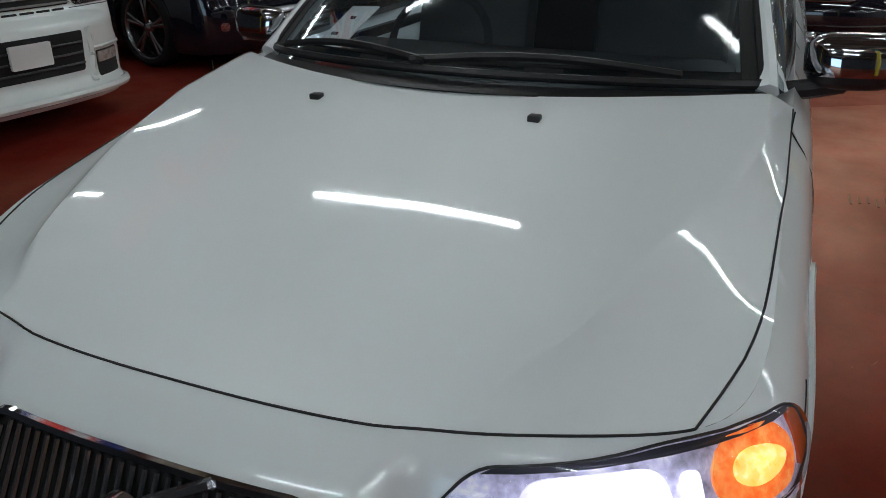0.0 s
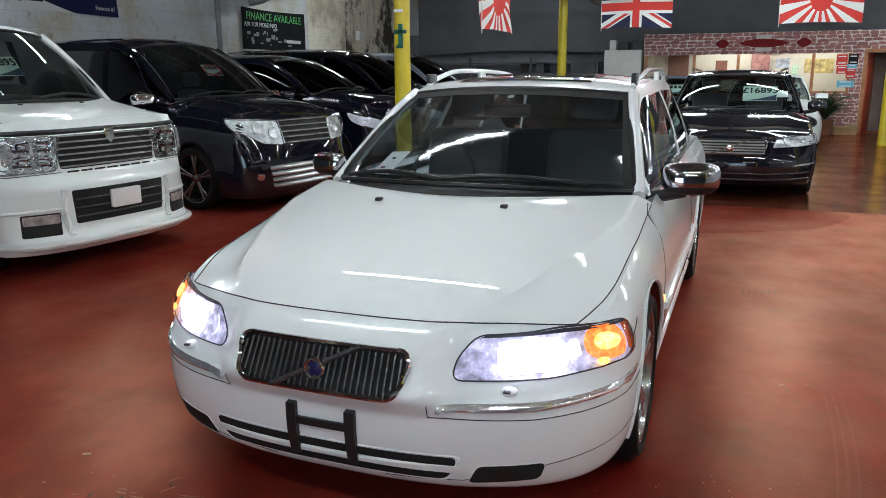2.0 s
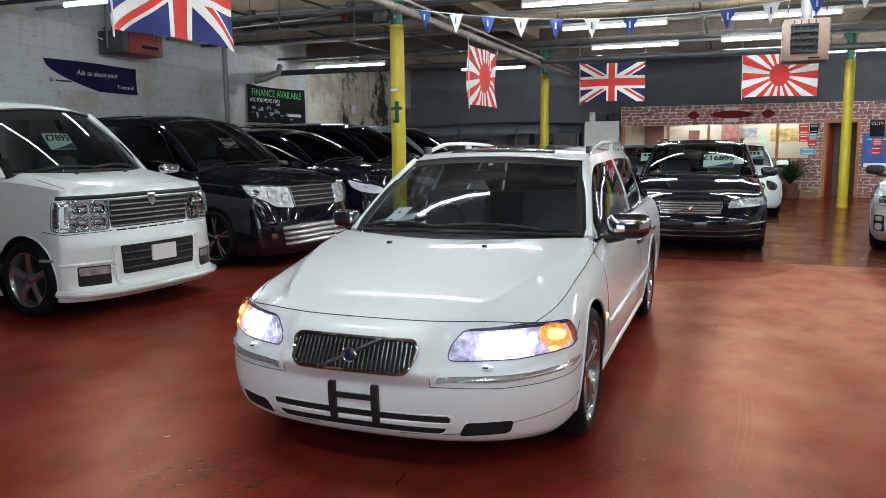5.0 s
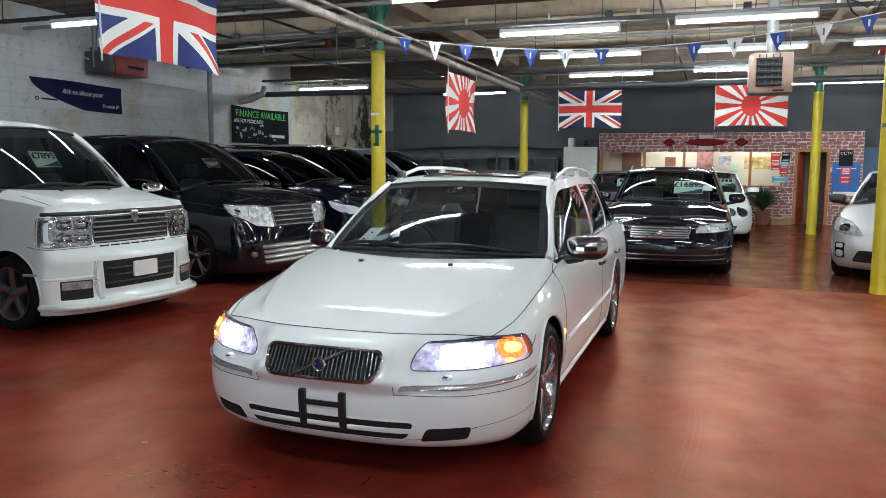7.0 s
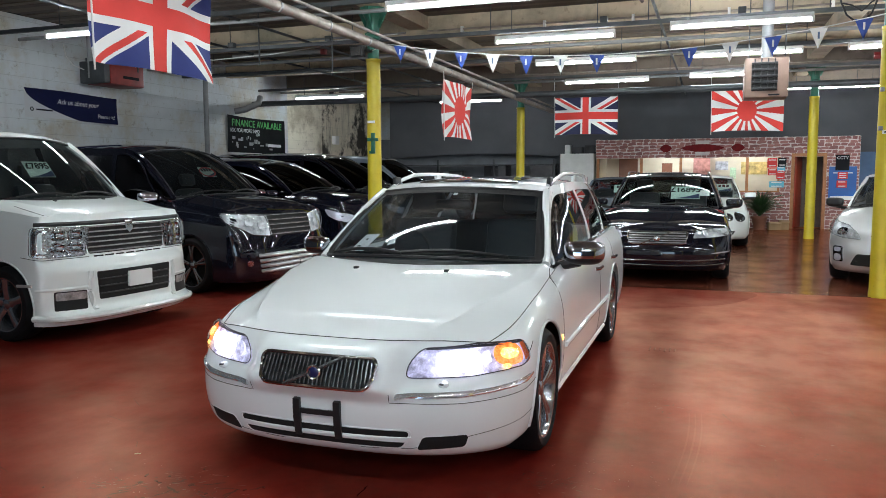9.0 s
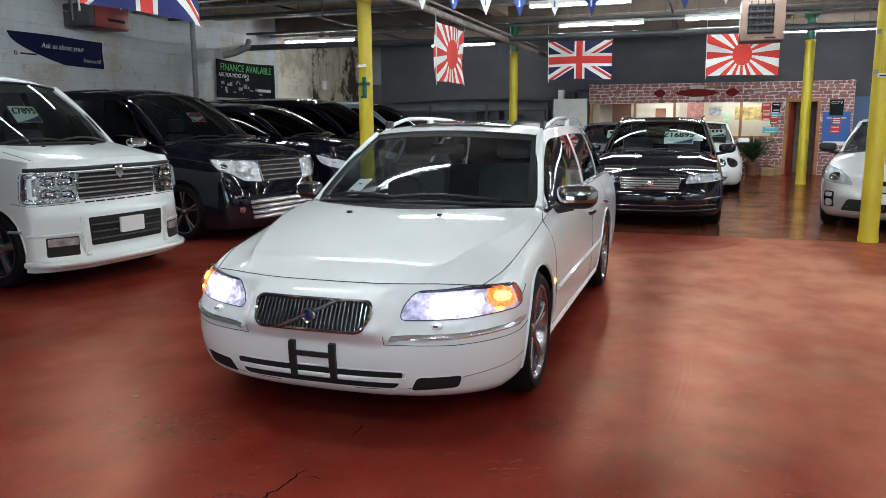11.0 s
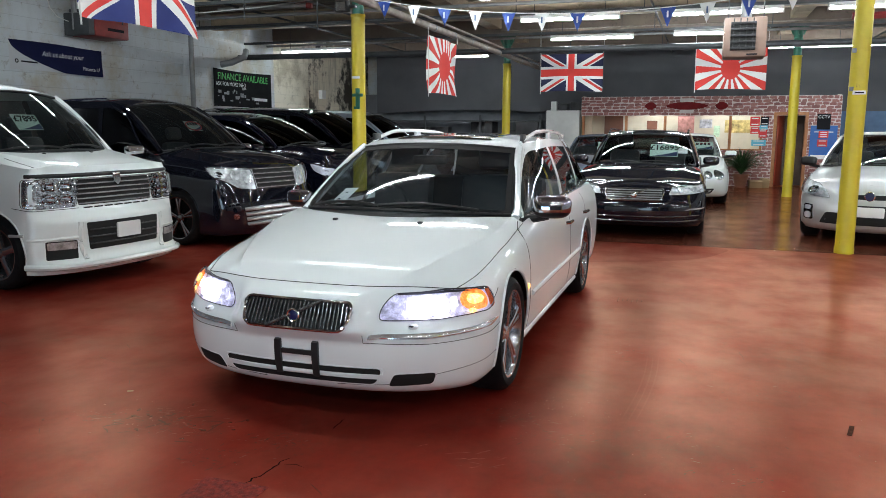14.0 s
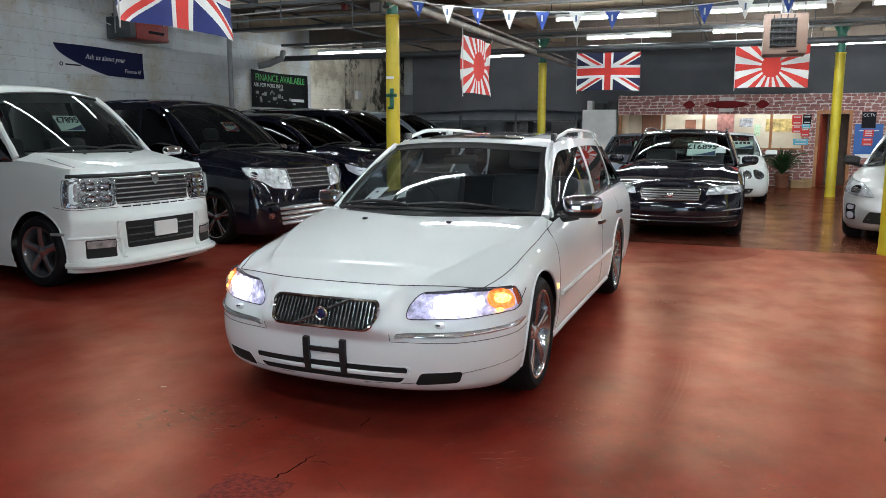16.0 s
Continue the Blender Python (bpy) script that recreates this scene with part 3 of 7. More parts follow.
    def hood(s, a, y):
        """The bonnet's skin: a from -1 to 1 across, y along."""
        u = s.hood_edge(y)
        e = s.skin(u, s.ztop(u, s.plan(u)))
        x = a * e[0]
        zc = lerp(s.hoodline, y)
        base = e[2] + (zc - e[2]) * (1 - abs(a) ** s.crown)
        if s.crease:
            ac = s.fold(y, e[0])
            y0, keep = s.crease[0][0][0], s.crease[1] - s.crease[3] * smooth(0.4, 1.15, y)
            zk = e[2] + (zc - e[2]) * keep
            if abs(a) <= ac:
                flat = zc + (zk - zc) * (abs(a) / ac) ** 2.3
            else:
                flat = zk + (e[2] - zk) * ((abs(a) - ac) / (1 - ac)) ** (s.crease[2] + (1.05 - s.crease[2]) * smooth(0.4, 1.0, y))
            w = smooth(y0 - 0.08, y0 + 0.10, y)
            base = (1 - w) * base + w * flat
        return Vector((x, y, base))

    def fold(s, y, half):
        """Where the bonnet's crease runs, as a share of the half width."""
        return min(0.93, max(0.2, lerp(s.crease[0], y) / max(0.05, half)))

    def H(s, x, y):
        u = s.hood_edge(y)
        e = s.skin(u, s.ztop(u, s.plan(u)))
        return s.hood(max(-1, min(1, x / max(0.02, e[0]))), y)


def body_mesh(s, nu=70, nz=30):
    bm = bmesh.new()
    us = [3 * i / (3 * nu) for i in range(3 * nu + 1)]
    us = [i / nu for i in range(nu + 1)] + [1 + i / (2 * nu) for i in range(1, 2 * nu + 1)] + [2 + 2 * i / nu for i in range(1, nu // 2 + 1)]
    for side in (1, -1):
        cols = []
        for u in us:
            zt = s.ztop(u, s.plan(u))
            cols.append([bm.verts.new(s.skin(u, s.zb + (zt - s.zb) * j / nz, side)) for j in range(nz + 1)])
        for a, b in zip(cols, cols[1:]):
            for j in range(nz):
                f = (a[j], b[j], b[j + 1], a[j + 1])
                bm.faces.new(f if side > 0 else f[::-1])
    # bonnet
    na, ny = 44, 44
    y0 = s.skin(0, s.nose_top)[1] + 0.0005
    rows = []
    ins, outs = [k / 16 for k in range(17)], (0.08, 0.25, 0.45, 0.65, 0.85, 1.0)
    ins[15] = 0.975
    half = ins[1:] + [1 + o for o in outs]
    cols = [-h for h in half[::-1]] + [0] + half
    na = len(cols) - 1
    for j in range(ny + 1):
        row = []
        for c in cols:
            a = c / 2
            for _ in range(4):
                y = y0 + (s.back[0] + s.back[1] * a * a - y0) * (j / ny) ** 1.6
                u = s.hood_edge(y)
                ac = s.fold(y, s.skin(u, s.ztop(u, s.plan(u)))[0]) if s.crease else 0.6
                a = math.copysign(min(1, abs(c)) * ac + max(0, abs(c) - 1) * (1 - ac), c) if c else 0.0
            row.append(bm.verts.new(s.hood(a, y)))
        rows.append(row)
    for a, b in zip(rows, rows[1:]):
        for i in range(na):
            bm.faces.new((a[i], a[i + 1], b[i + 1], b[i]))
    # deck beneath the cabin
    yd = [s.cowl + (s.L - 0.12 - s.cowl) * j / 20 for j in range(21)]
    rows = []
    for y in yd:
        xx = s.S(y, lerp(s.shoulder, y))[0]
        rows.append([bm.verts.new((xx * (-1 + 2 * i / 4), y, lerp(s.shoulder, y) - (0.0 if i in (0, 4) else 0.25))) for i in range(5)])
    for a, b in zip(rows, rows[1:]):
        for i in (0, 3):
            bm.faces.new((a[i], a[i + 1], b[i + 1], b[i]))
    # wheel arches
    for yw in s.axles:
        kill = []
        for f in bm.faces:
            c = f.calc_center_median()
            if abs(c[0]) > s.W * 0.55 and math.hypot(c[1] - yw, c[2] - s.wheel_r) < s.arch_r and c[2] < s.wheel_r + s.arch_r:
                kill.append(f)
        bmesh.ops.delete(bm, geom=kill, context="FACES")
        for v in bm.verts:
            if abs(v.co[0]) > s.W * 0.55 and v.is_boundary:
                dy, dz = v.co[1] - yw, v.co[2] - s.wheel_r
                d = math.hypot(dy, dz)
                if d < s.arch_r * 1.25 and v.co[2] > s.zb + 0.004 and d > 0.05:
                    k = s.arch_r / d
                    v.co[1], v.co[2] = yw + dy * k, s.wheel_r + dz * k
    bmesh.ops.delete(bm, geom=[v for v in bm.verts if not v.link_faces], context="VERTS")
    bmesh.ops.remove_doubles(bm, verts=bm.verts, dist=0.0004)
    bmesh.ops.recalc_face_normals(bm, faces=bm.faces)
    return bm


def arch_edge(s, yw, side):
    pts = []
    for k in range(25):
        a = -0.25 + (math.pi + 0.5) * k / 24
        y, z = yw + (s.arch_r + 0.004) * math.cos(a), s.wheel_r + (s.arch_r + 0.004) * math.sin(a)
        if z > s.zb:
            pts.append(s.S(y, z, side) + Vector((side * 0.002, 0, 0)))
    return tube_along(bmesh.new(), pts, 0.008, 6)


def liner(s, yw, side):
    bm = bmesh.new()
    x1, x0 = s.W - 0.09, s.W - 0.34
    n = 18
    r = s.arch_r + 0.03
    rows = []
    for k in range(n + 1):
        a = -0.3 + (math.pi + 0.6) * k / n
        y, z = yw + r * math.cos(a), s.wheel_r + r * math.sin(a)
        rows.append((bm.verts.new((side * x1, y, z)), bm.verts.new((side * x0, y, z))))
    for a, b in zip(rows, rows[1:]):
        bm.faces.new((a[0], a[1], b[1], b[0]))
    bm.faces.new([r_[1] for r_ in rows])
    return bm


def wheel(parent, at, r, w, side, spokes, rim_mat, style="five", label="alloy wheel"):
    """A rim with its spokes, and the tyre and brake disc under it."""
    rr = r * (0.775 if style == "twin" else 0.72)
    bm = bmesh.new()
    lathe(bm, [(rr, -w / 2 + 0.01), (rr + 0.008, w / 2 - 0.012), (rr + 0.004, w / 2), (rr - 0.012, w / 2 - 0.004), (rr - 0.03, w / 2 - 0.04), (rr - 0.035, -w / 2 + 0.01)], 40)
    lathe(bm, [(0.0005, w / 2 - 0.02), (0.028, w / 2 - 0.022), (0.045, w / 2 - 0.03), (0.07, w / 2 - 0.045), (0.072, w / 2 - 0.09)], 24)
    bmesh.ops.recalc_face_normals(bm, faces=bm.faces)
    ob = part("wheel", bm, rim_mat, parent, label)
    ob.matrix_basis = pose(*at, 0, 0, 0 if side > 0 else 180)
    sp = bmesh.new()
    for da in ((-0.13, 0.13) if style == "twin" else (0,)):
        wd = {"twin": (0.015, 0.021)}.get(style, (0.030, 0.036))
        vs = []
        for rad, hx, ww in ((0.045, w / 2 - 0.032, wd[0] * 1.25), (rr * 0.55, w / 2 - 0.022, wd[0]), (rr - 0.02, w / 2 - 0.018, wd[1])):
            aa = da * (rad / rr) ** 0.5
            c, sn = math.cos(aa), math.sin(aa)
            vs.append([sp.verts.new((hx + dx, rad * c - tw * ww * sn, rad * sn + tw * ww * c)) for dx, tw in ((0, -1), (0.006, -0.5), (0.006, 0.5), (0, 1), (-0.035, 0.8), (-0.035, -0.8))])
        for p, q in zip(vs, vs[1:]):
            for i in range(6):
                sp.faces.new((p[i], p[(i + 1) % 6], q[(i + 1) % 6], q[i]))
    bmesh.ops.recalc_face_normals(sp, faces=sp.faces)
    first = part("spoke", sp, rim_mat, ob)
    for k in range(1, spokes):
        o2 = new("spoke", first.data)
        o2.parent = ob
        o2.matrix_basis = pose(0, 0, 0, 360 * k / spokes + 17, 0, 0)
    first.matrix_basis = pose(0, 0, 0, 17, 0, 0)
    t = bmesh.new()
    lathe(t, [(rr - 0.004, -w / 2), (rr + 0.01, -w / 2 - 0.008), (r - 0.035, -w / 2 - 0.006), (r - 0.008, -w / 2 + 0.02), (r, -w / 2 + 0.05), (r, w / 2 - 0.05), (r - 0.008, w / 2 - 0.02), (r - 0.035, w / 2 + 0.006), (rr + 0.01, w / 2 + 0.008), (rr - 0.002, w / 2)], 44)
    part("tyre", t, M["rubber"], ob, "black rubber tyre")
    # disc coloured near-black, so the gaps between the spokes look shaded
    d = bmesh.new()
    lathe(d, [(0.06, -0.005), (rr * 0.72, -0.004), (rr * 0.72, -0.02), (0.06, -0.02)], 28)
    part("brake_disc", d, M["void"], ob)
    return ob


class Cabin:
    """The glasshouse: belt and roof edges over front, side and rear."""

    def __init__(s, bx, by, bcurve, bz, bdrop, tx, ty, tcurve, tz, tdrop, wbulge, beltx, beltz, roofx, roofz, rooftop, rear, tail, sbulge, apillar, belt_mat, tintside):
        s.bx = bx
        s.by = by
        s.bcurve = bcurve
        s.bz = bz
        s.bdrop = bdrop
        s.tx = tx
        s.ty = ty
        s.tcurve = tcurve
        s.tz = tz
        s.tdrop = tdrop
        s.wbulge = wbulge
        s.beltx = beltx
        s.beltz = beltz
        s.roofx = roofx
        s.roofz = roofz
        s.rooftop = rooftop
        s.rear = rear
        s.tail = tail
        s.sbulge = sbulge
        s.apillar = apillar
        s.belt_mat = belt_mat
        s.tintside = tintside

    def bot_front(s, a):
        return Vector((a * s.bx, s.by + s.bcurve * a * a, s.bz - s.bdrop * a * a))

    def top_front(s, a):
        return Vector((a * s.tx, s.ty + s.tcurve * a * a, s.tz - s.tdrop * a * a))

    def WS(s, a, t):
        """The windscreen: a from -1 to 1 across, t from 0 to 1 up."""
        b, c = s.bot_front(a), s.top_front(a)
        p = b + (c - b) * t
        n = Vector((0, -(c[2] - b[2]), c[1] - b[1])).normalized()
        return p + n * s.wbulge * 4 * t * (1 - t)

    def side_bot(s, y):
        return Vector((lerp(s.beltx, y), y, lerp(s.beltz, y)))

    def side_top(s, y):
        return Vector((lerp(s.roofx, y), y, lerp(s.roofz, y)))

    def SD(s, y, t, side=1):
        """The side glass: y along, t from 0 at the belt to 1 at the roof's edge."""
        b, c = s.side_bot(y), s.side_top(y)
        p = b + (c - b) * t
        p[0] += s.sbulge * 4 * t * (1 - t)
        return Vector((side * p[0], p[1], p[2]))

    def RF(s, a, y):
        e = s.side_top(max(y, s.ty + s.tcurve))
        return Vector((a * e[0], y, e[2] + lerp(s.rooftop, y) * (1 - abs(a) ** 2.6)))


def price_card(car, m, text, w=0.34, h=0.22):
    card = part("price_card", boxed(-w / 2, w / 2, -0.002, 0.002, -h / 2, h / 2), M["signgreen"], car, "pale green price card", False)
    card.matrix_basis = m
    bm = bmesh.new()
    vs = [bm.verts.new((w * (-0.5 + 0.98 * k / 12), -0.0045, -h * 0.48)) for k in range(13)]
    vt = [bm.verts.new((w * (-0.5 + 0.98 * k / 12), -0.0045, -h * 0.48 + h * 0.40 * (k / 12) ** 1.6)) for k in range(13)]
    for k in range(12):
        bm.faces.new((vs[k], vs[k + 1], vt[k + 1], vt[k]))
    part("price_swoosh", bm, M["signblue"], card, "dark blue swoosh", False)
    if text:
        letters("price_lettering", text, h * 0.52, M["ink"], card, pose(0, -0.004, h * 0.2, 90, 0, 0), 0.001, 0.022)
    else:
        for k in range(4):
            x = w * (-0.30 + 0.2 * k)
            part("print_bar", boxed(x - w * 0.07, x + w * 0.07, -0.005, -0.003, h * 0.05, h * 0.38), M["ink"], card, "", False)
    return card


def both(fn):
    for side in (1, -1):
        fn(side)


def flip2(pts, side):
    return [(side * p[0], p[1]) for p in pts]


def ring_pts(x, z, r):
    return [(x + r * math.cos(2 * math.pi * q / 16), z + r * math.sin(2 * math.pi * q / 16)) for q in range(16)]


def base_car(s, cab, m, name, label, paint_mat, glass_mat, wheels, rim_mat, style, spokes, pillars, group="", t_top=0.86, roof_mat=None, hood_gap=0.02):
    car = thing(name, m, label, "car", group)
    s.back = (cab.by + hood_gap, cab.bcurve)
    part("body", body_mesh(s), paint_mat, car)
    part("underbody", boxed(-s.W + 0.28, s.W - 0.28, 0.45, s.L - 0.4, s.zb - 0.02, s.zb + 0.12, 0.02), M["void"], car)
    for yw in s.axles:
        for side in (1, -1):
            part("arch_liner", liner(s, yw, side), M["void"], car)
            part("arch_lip", arch_edge(s, yw, side), paint_mat, car)
            wheel(car, (side * (s.W - 0.012 - wheels[1] / 2), yw, s.wheel_r), wheels[0], wheels[1], side, spokes, rim_mat, style, "bright alloy wheel")
    # windscreen and roof
    bm = bmesh.new()
    grid(bm, lambda a, b: cab.WS(-1 + 2 * a, b), 28, 16)
    ws = part("windscreen", bm, glass_mat, car, "windscreen glass")
    ws.visible_shadow = False
    yr = cab.rear

    def roof(a, b):
        aa = -1 + 2 * a
        y0 = cab.ty + cab.tcurve * aa * aa
        return cab.RF(aa, y0 + (yr - y0) * b)
    bm = bmesh.new()
    grid(bm, roof, 24, 30)
    part("roof", bm, roof_mat or paint_mat, car)
    bm = bmesh.new()
    grid(bm, lambda a, b: cab.RF(-1 + 2 * a, yr + (cab.tail - yr) * b), 16, 10)
    part("rear_window", bm, M["vantint"] if hood_gap < 0 else M["tint"], car, "dark tailgate glass").visible_shadow = False
    for side in (1, -1):
        # A-pillars
        pts = []
        for k in range(13):
            t = k / 12
            p = cab.WS(side, t)
            q = cab.SD(p[1], 1.0, side)
            pts.append((p + q) / 2 if t > 0 else p)
        tube = tube_along(bmesh.new(), pts, cab.apillar, 8)
        part("front_pillar", tube, paint_mat, car)
        y_first = cab.by + cab.bcurve
        edges = [y_first] + [p[0] for p in pillars] + [cab.tail]
        # roof rail strip over the glass
        bm = bmesh.new()
        grid(bm, lambda a, b: cab.SD(y_first + 0.02 + (cab.tail - y_first - 0.02) * a, t_top + (1.0 - t_top) * b, side) + Vector((side * 0.004, 0, 0)), 40, 3)
        part("roof_edge", bm, roof_mat or paint_mat, car)
        bm = bmesh.new()
        grid(bm, lambda a, b: cab.SD(y_first + (cab.tail - y_first) * a, -0.05 + 0.10 * b, side) + Vector((side * 0.006, 0, 0)), 40, 2)
        part("belt_trim", bm, cab.belt_mat, car)
        prev = (y_first, 0.0)
        for y0, wid, slant, mt in pillars:
            def glass_fn(a, b, p=prev, q=(y0 - wid / 2, slant)):
                t = 0.03 + (t_top - 0.03) * b
                ya = p[0] + p[1] * t
                yb = q[0] + q[1] * t
                return cab.SD(ya + (yb - ya) * a, t, side)
            bm = bmesh.new()
            grid(bm, glass_fn, 12, 8)
            part("side_window", bm, M["screen"] if cab.tintside == "screen" and prev[0] == y_first else M[cab.tintside if cab.tintside != "screen" else "tint"], car, "side window glass").visible_shadow = False

            def pil(a, b, y0=y0, wid=wid, slant=slant):
                t = b
                return cab.SD(y0 - wid / 2 + slant * t + wid * a, t, side) + Vector((side * 0.005, 0, 0))
            bm = bmesh.new()
            grid(bm, pil, 3, 8)
            part("pillar", bm, mt, car)
            prev = (y0 + wid / 2, slant)
        bm = bmesh.new()

        def last(a, b):
            t = 0.03 + (t_top - 0.03) * b
            ya = prev[0] + prev[1] * t
            yb = cab.tail - 0.04 - 0.1 * t
            return cab.SD(ya + (yb - ya) * a, t, side)
        grid(bm, last, 12, 8)
        part("side_window", bm, M["tint"], car, "dark rear side window").visible_shadow = False
    # dark cabin lining and seats
    if name != "estate_car" or hood_gap > 0:
        for x0, x1 in ((-0.82, -0.08), (-0.14, 0.70)):
            wp = [cab.WS(x0 + (x1 - x0) * k / 10, 0.03 + 0.04 * math.sin(math.pi * k / 10)) + Vector((0, -0.016, 0.012)) for k in range(11)]
            part("wiper", tube_along(bmesh.new(), wp, 0.011, 6), M["plastic"], car, "black wiper")
        fn = lambda a, t: cab.WS(a, t)
        part("windscreen_seal", rim_of(fn, rpoly([(-0.985, 0.015), (0.985, 0.015), (0.975, 0.985), (-0.975, 0.985)], 0.03), 0.014, 0.0, 1, 6, 0.1), M["plastic"], car)
    lo = cab.bz
    bm = bmesh.new()
    box(bm, -cab.bx + 0.08, cab.bx - 0.08, cab.by + 0.30, cab.by + 0.75, lo - 0.35, lo - 0.03, 0.06)
    part("dashboard", bm, M["dash"], car)
    return car


def front_seats(car, y, z, xs, mat):
    for x in xs:
        bm = bmesh.new()
        m = pose(x, y, z, -14, 0, 0)
        box(bm, -0.24, 0.24, -0.07, 0.07, -0.35, 0.22, 0.06, m)
        part("seat_back", bm, mat, car)
        bm = bmesh.new()
        box(bm, -0.13, 0.13, -0.05, 0.05, 0.26, 0.44, 0.045, m)
        part("headrest", bm, mat, car)


def lamp(car, s, outline, side, lens_mat, body_mat, name="headlamp", rim=None, off=0.004, proud=0.016):
    o = rpoly(flip2(outline, side), 0.035)
    fl = 1 if surf_normal(s.F, (side * 0.3, s.zb + 0.3))[1] < 0 else -1
    h = part(name, panel(s.F, o, off, off, 0.02, 5, fl), body_mat, car, "headlamp behind a clear lens")
    ln = part("lens", panel(s.F, o, proud, proud + 0.006, 0.012, 5, fl), lens_mat, h, "clear lens")
    ln.visible_shadow = False
    if rim:
        part("lamp_surround", rim_of(s.F, o, 0.0024, off + 0.004, fl), rim, h)
    return h, fl


def plate(car, s, x, z, w, h, mat, off=0.02, name="number_plate", label="plain white plate"):
    o = rpoly([(x - w / 2, z - h / 2), (x + w / 2, z - h / 2), (x + w / 2, z + h / 2), (x - w / 2, z + h / 2)], 0.01, 2)
    fl = 1 if surf_normal(s.F, (0.05, z))[1] < 0 else -1
    return part(name, panel(s.F, o, off, off, 0.02, 2, fl), mat, car, label)


def fpanel(car, s, pts, mat, name, off=0.004, depth=0.02, r=0.02, mid=None, label="", parent=None, tilt=0.0):
    o = rpoly(pts, r)
    cx = sum(p[0] for p in pts) / len(pts)
    fl = 1 if surf_normal(s.F, (cx + 0.001, pts[0][1]))[1] < 0 else -1
    zm = sum(p[1] for p in pts) / len(pts)
    fn = (lambda x, z: s.F(x, z) - fl * surf_normal(s.F, (x, z)) * ((z - zm) * tilt)) if tilt else s.F
    return part(name, panel(fn, o, off, mid, depth, 5, fl), mat, parent or car, label)


def fbead(parent, s, pts, r, mat, name, off=0.01, label="", sub=10):
    fl = 1 if surf_normal(s.F, (pts[0][0] + 0.001, pts[0][1]))[1] < 0 else -1
    return part(name, bead(s.F, pts, r, off, fl, 6, sub), mat, parent, label)


def mirror(car, x, y, z, side, cap, arm, sc=1.0):
    """A door mirror: bright cap above, dark base below, glass behind and a foot on the door."""
    def shell(lower):
        bm = bmesh.new()
        bmesh.ops.create_uvsphere(bm, u_segments=28, v_segments=18, radius=1)
        bmesh.ops.delete(bm, geom=[f for f in bm.faces if (f.calc_center_median()[2] < -0.42) != lower], context="FACES")
        for v in bm.verts:
            c = v.co
            g = 1.0 if not lower else 0.985
            c[0] = math.copysign(abs(c[0]) ** 0.6, c[0]) * (0.125 + 0.012 * c[2]) * sc * g
            c[2] = math.copysign(abs(c[2]) ** 0.6, c[2]) * 0.072 * sc
            c[1] = -abs(c[1]) ** 0.75 * 0.085 * sc * g if c[1] < 0 else c[1] * 0.02 * sc
        return bm
    mob = part("door_mirror", shell(False), cap, car, "door mirror")
    mob.matrix_basis = pose(side * x, y, z, -8, 0, side * 12)
    part("mirror_base", shell(True), arm, mob)
    part("mirror_glass", boxed(-0.105 * sc, 0.105 * sc, 0.02 * sc, 0.026 * sc, -0.05 * sc, 0.05 * sc, 0.003), M["chrome"], mob)
    bm = bmesh.new()
    tube_along(bm, [(-side * 0.02, 0.0, -0.055 * sc), (-side * 0.10 * sc, 0.0, -0.072 * sc), (-side * 0.18 * sc, 0.02, -0.085 * sc)], 0.026 * sc, 8)
    part("mirror_arm", bm, arm, mob)


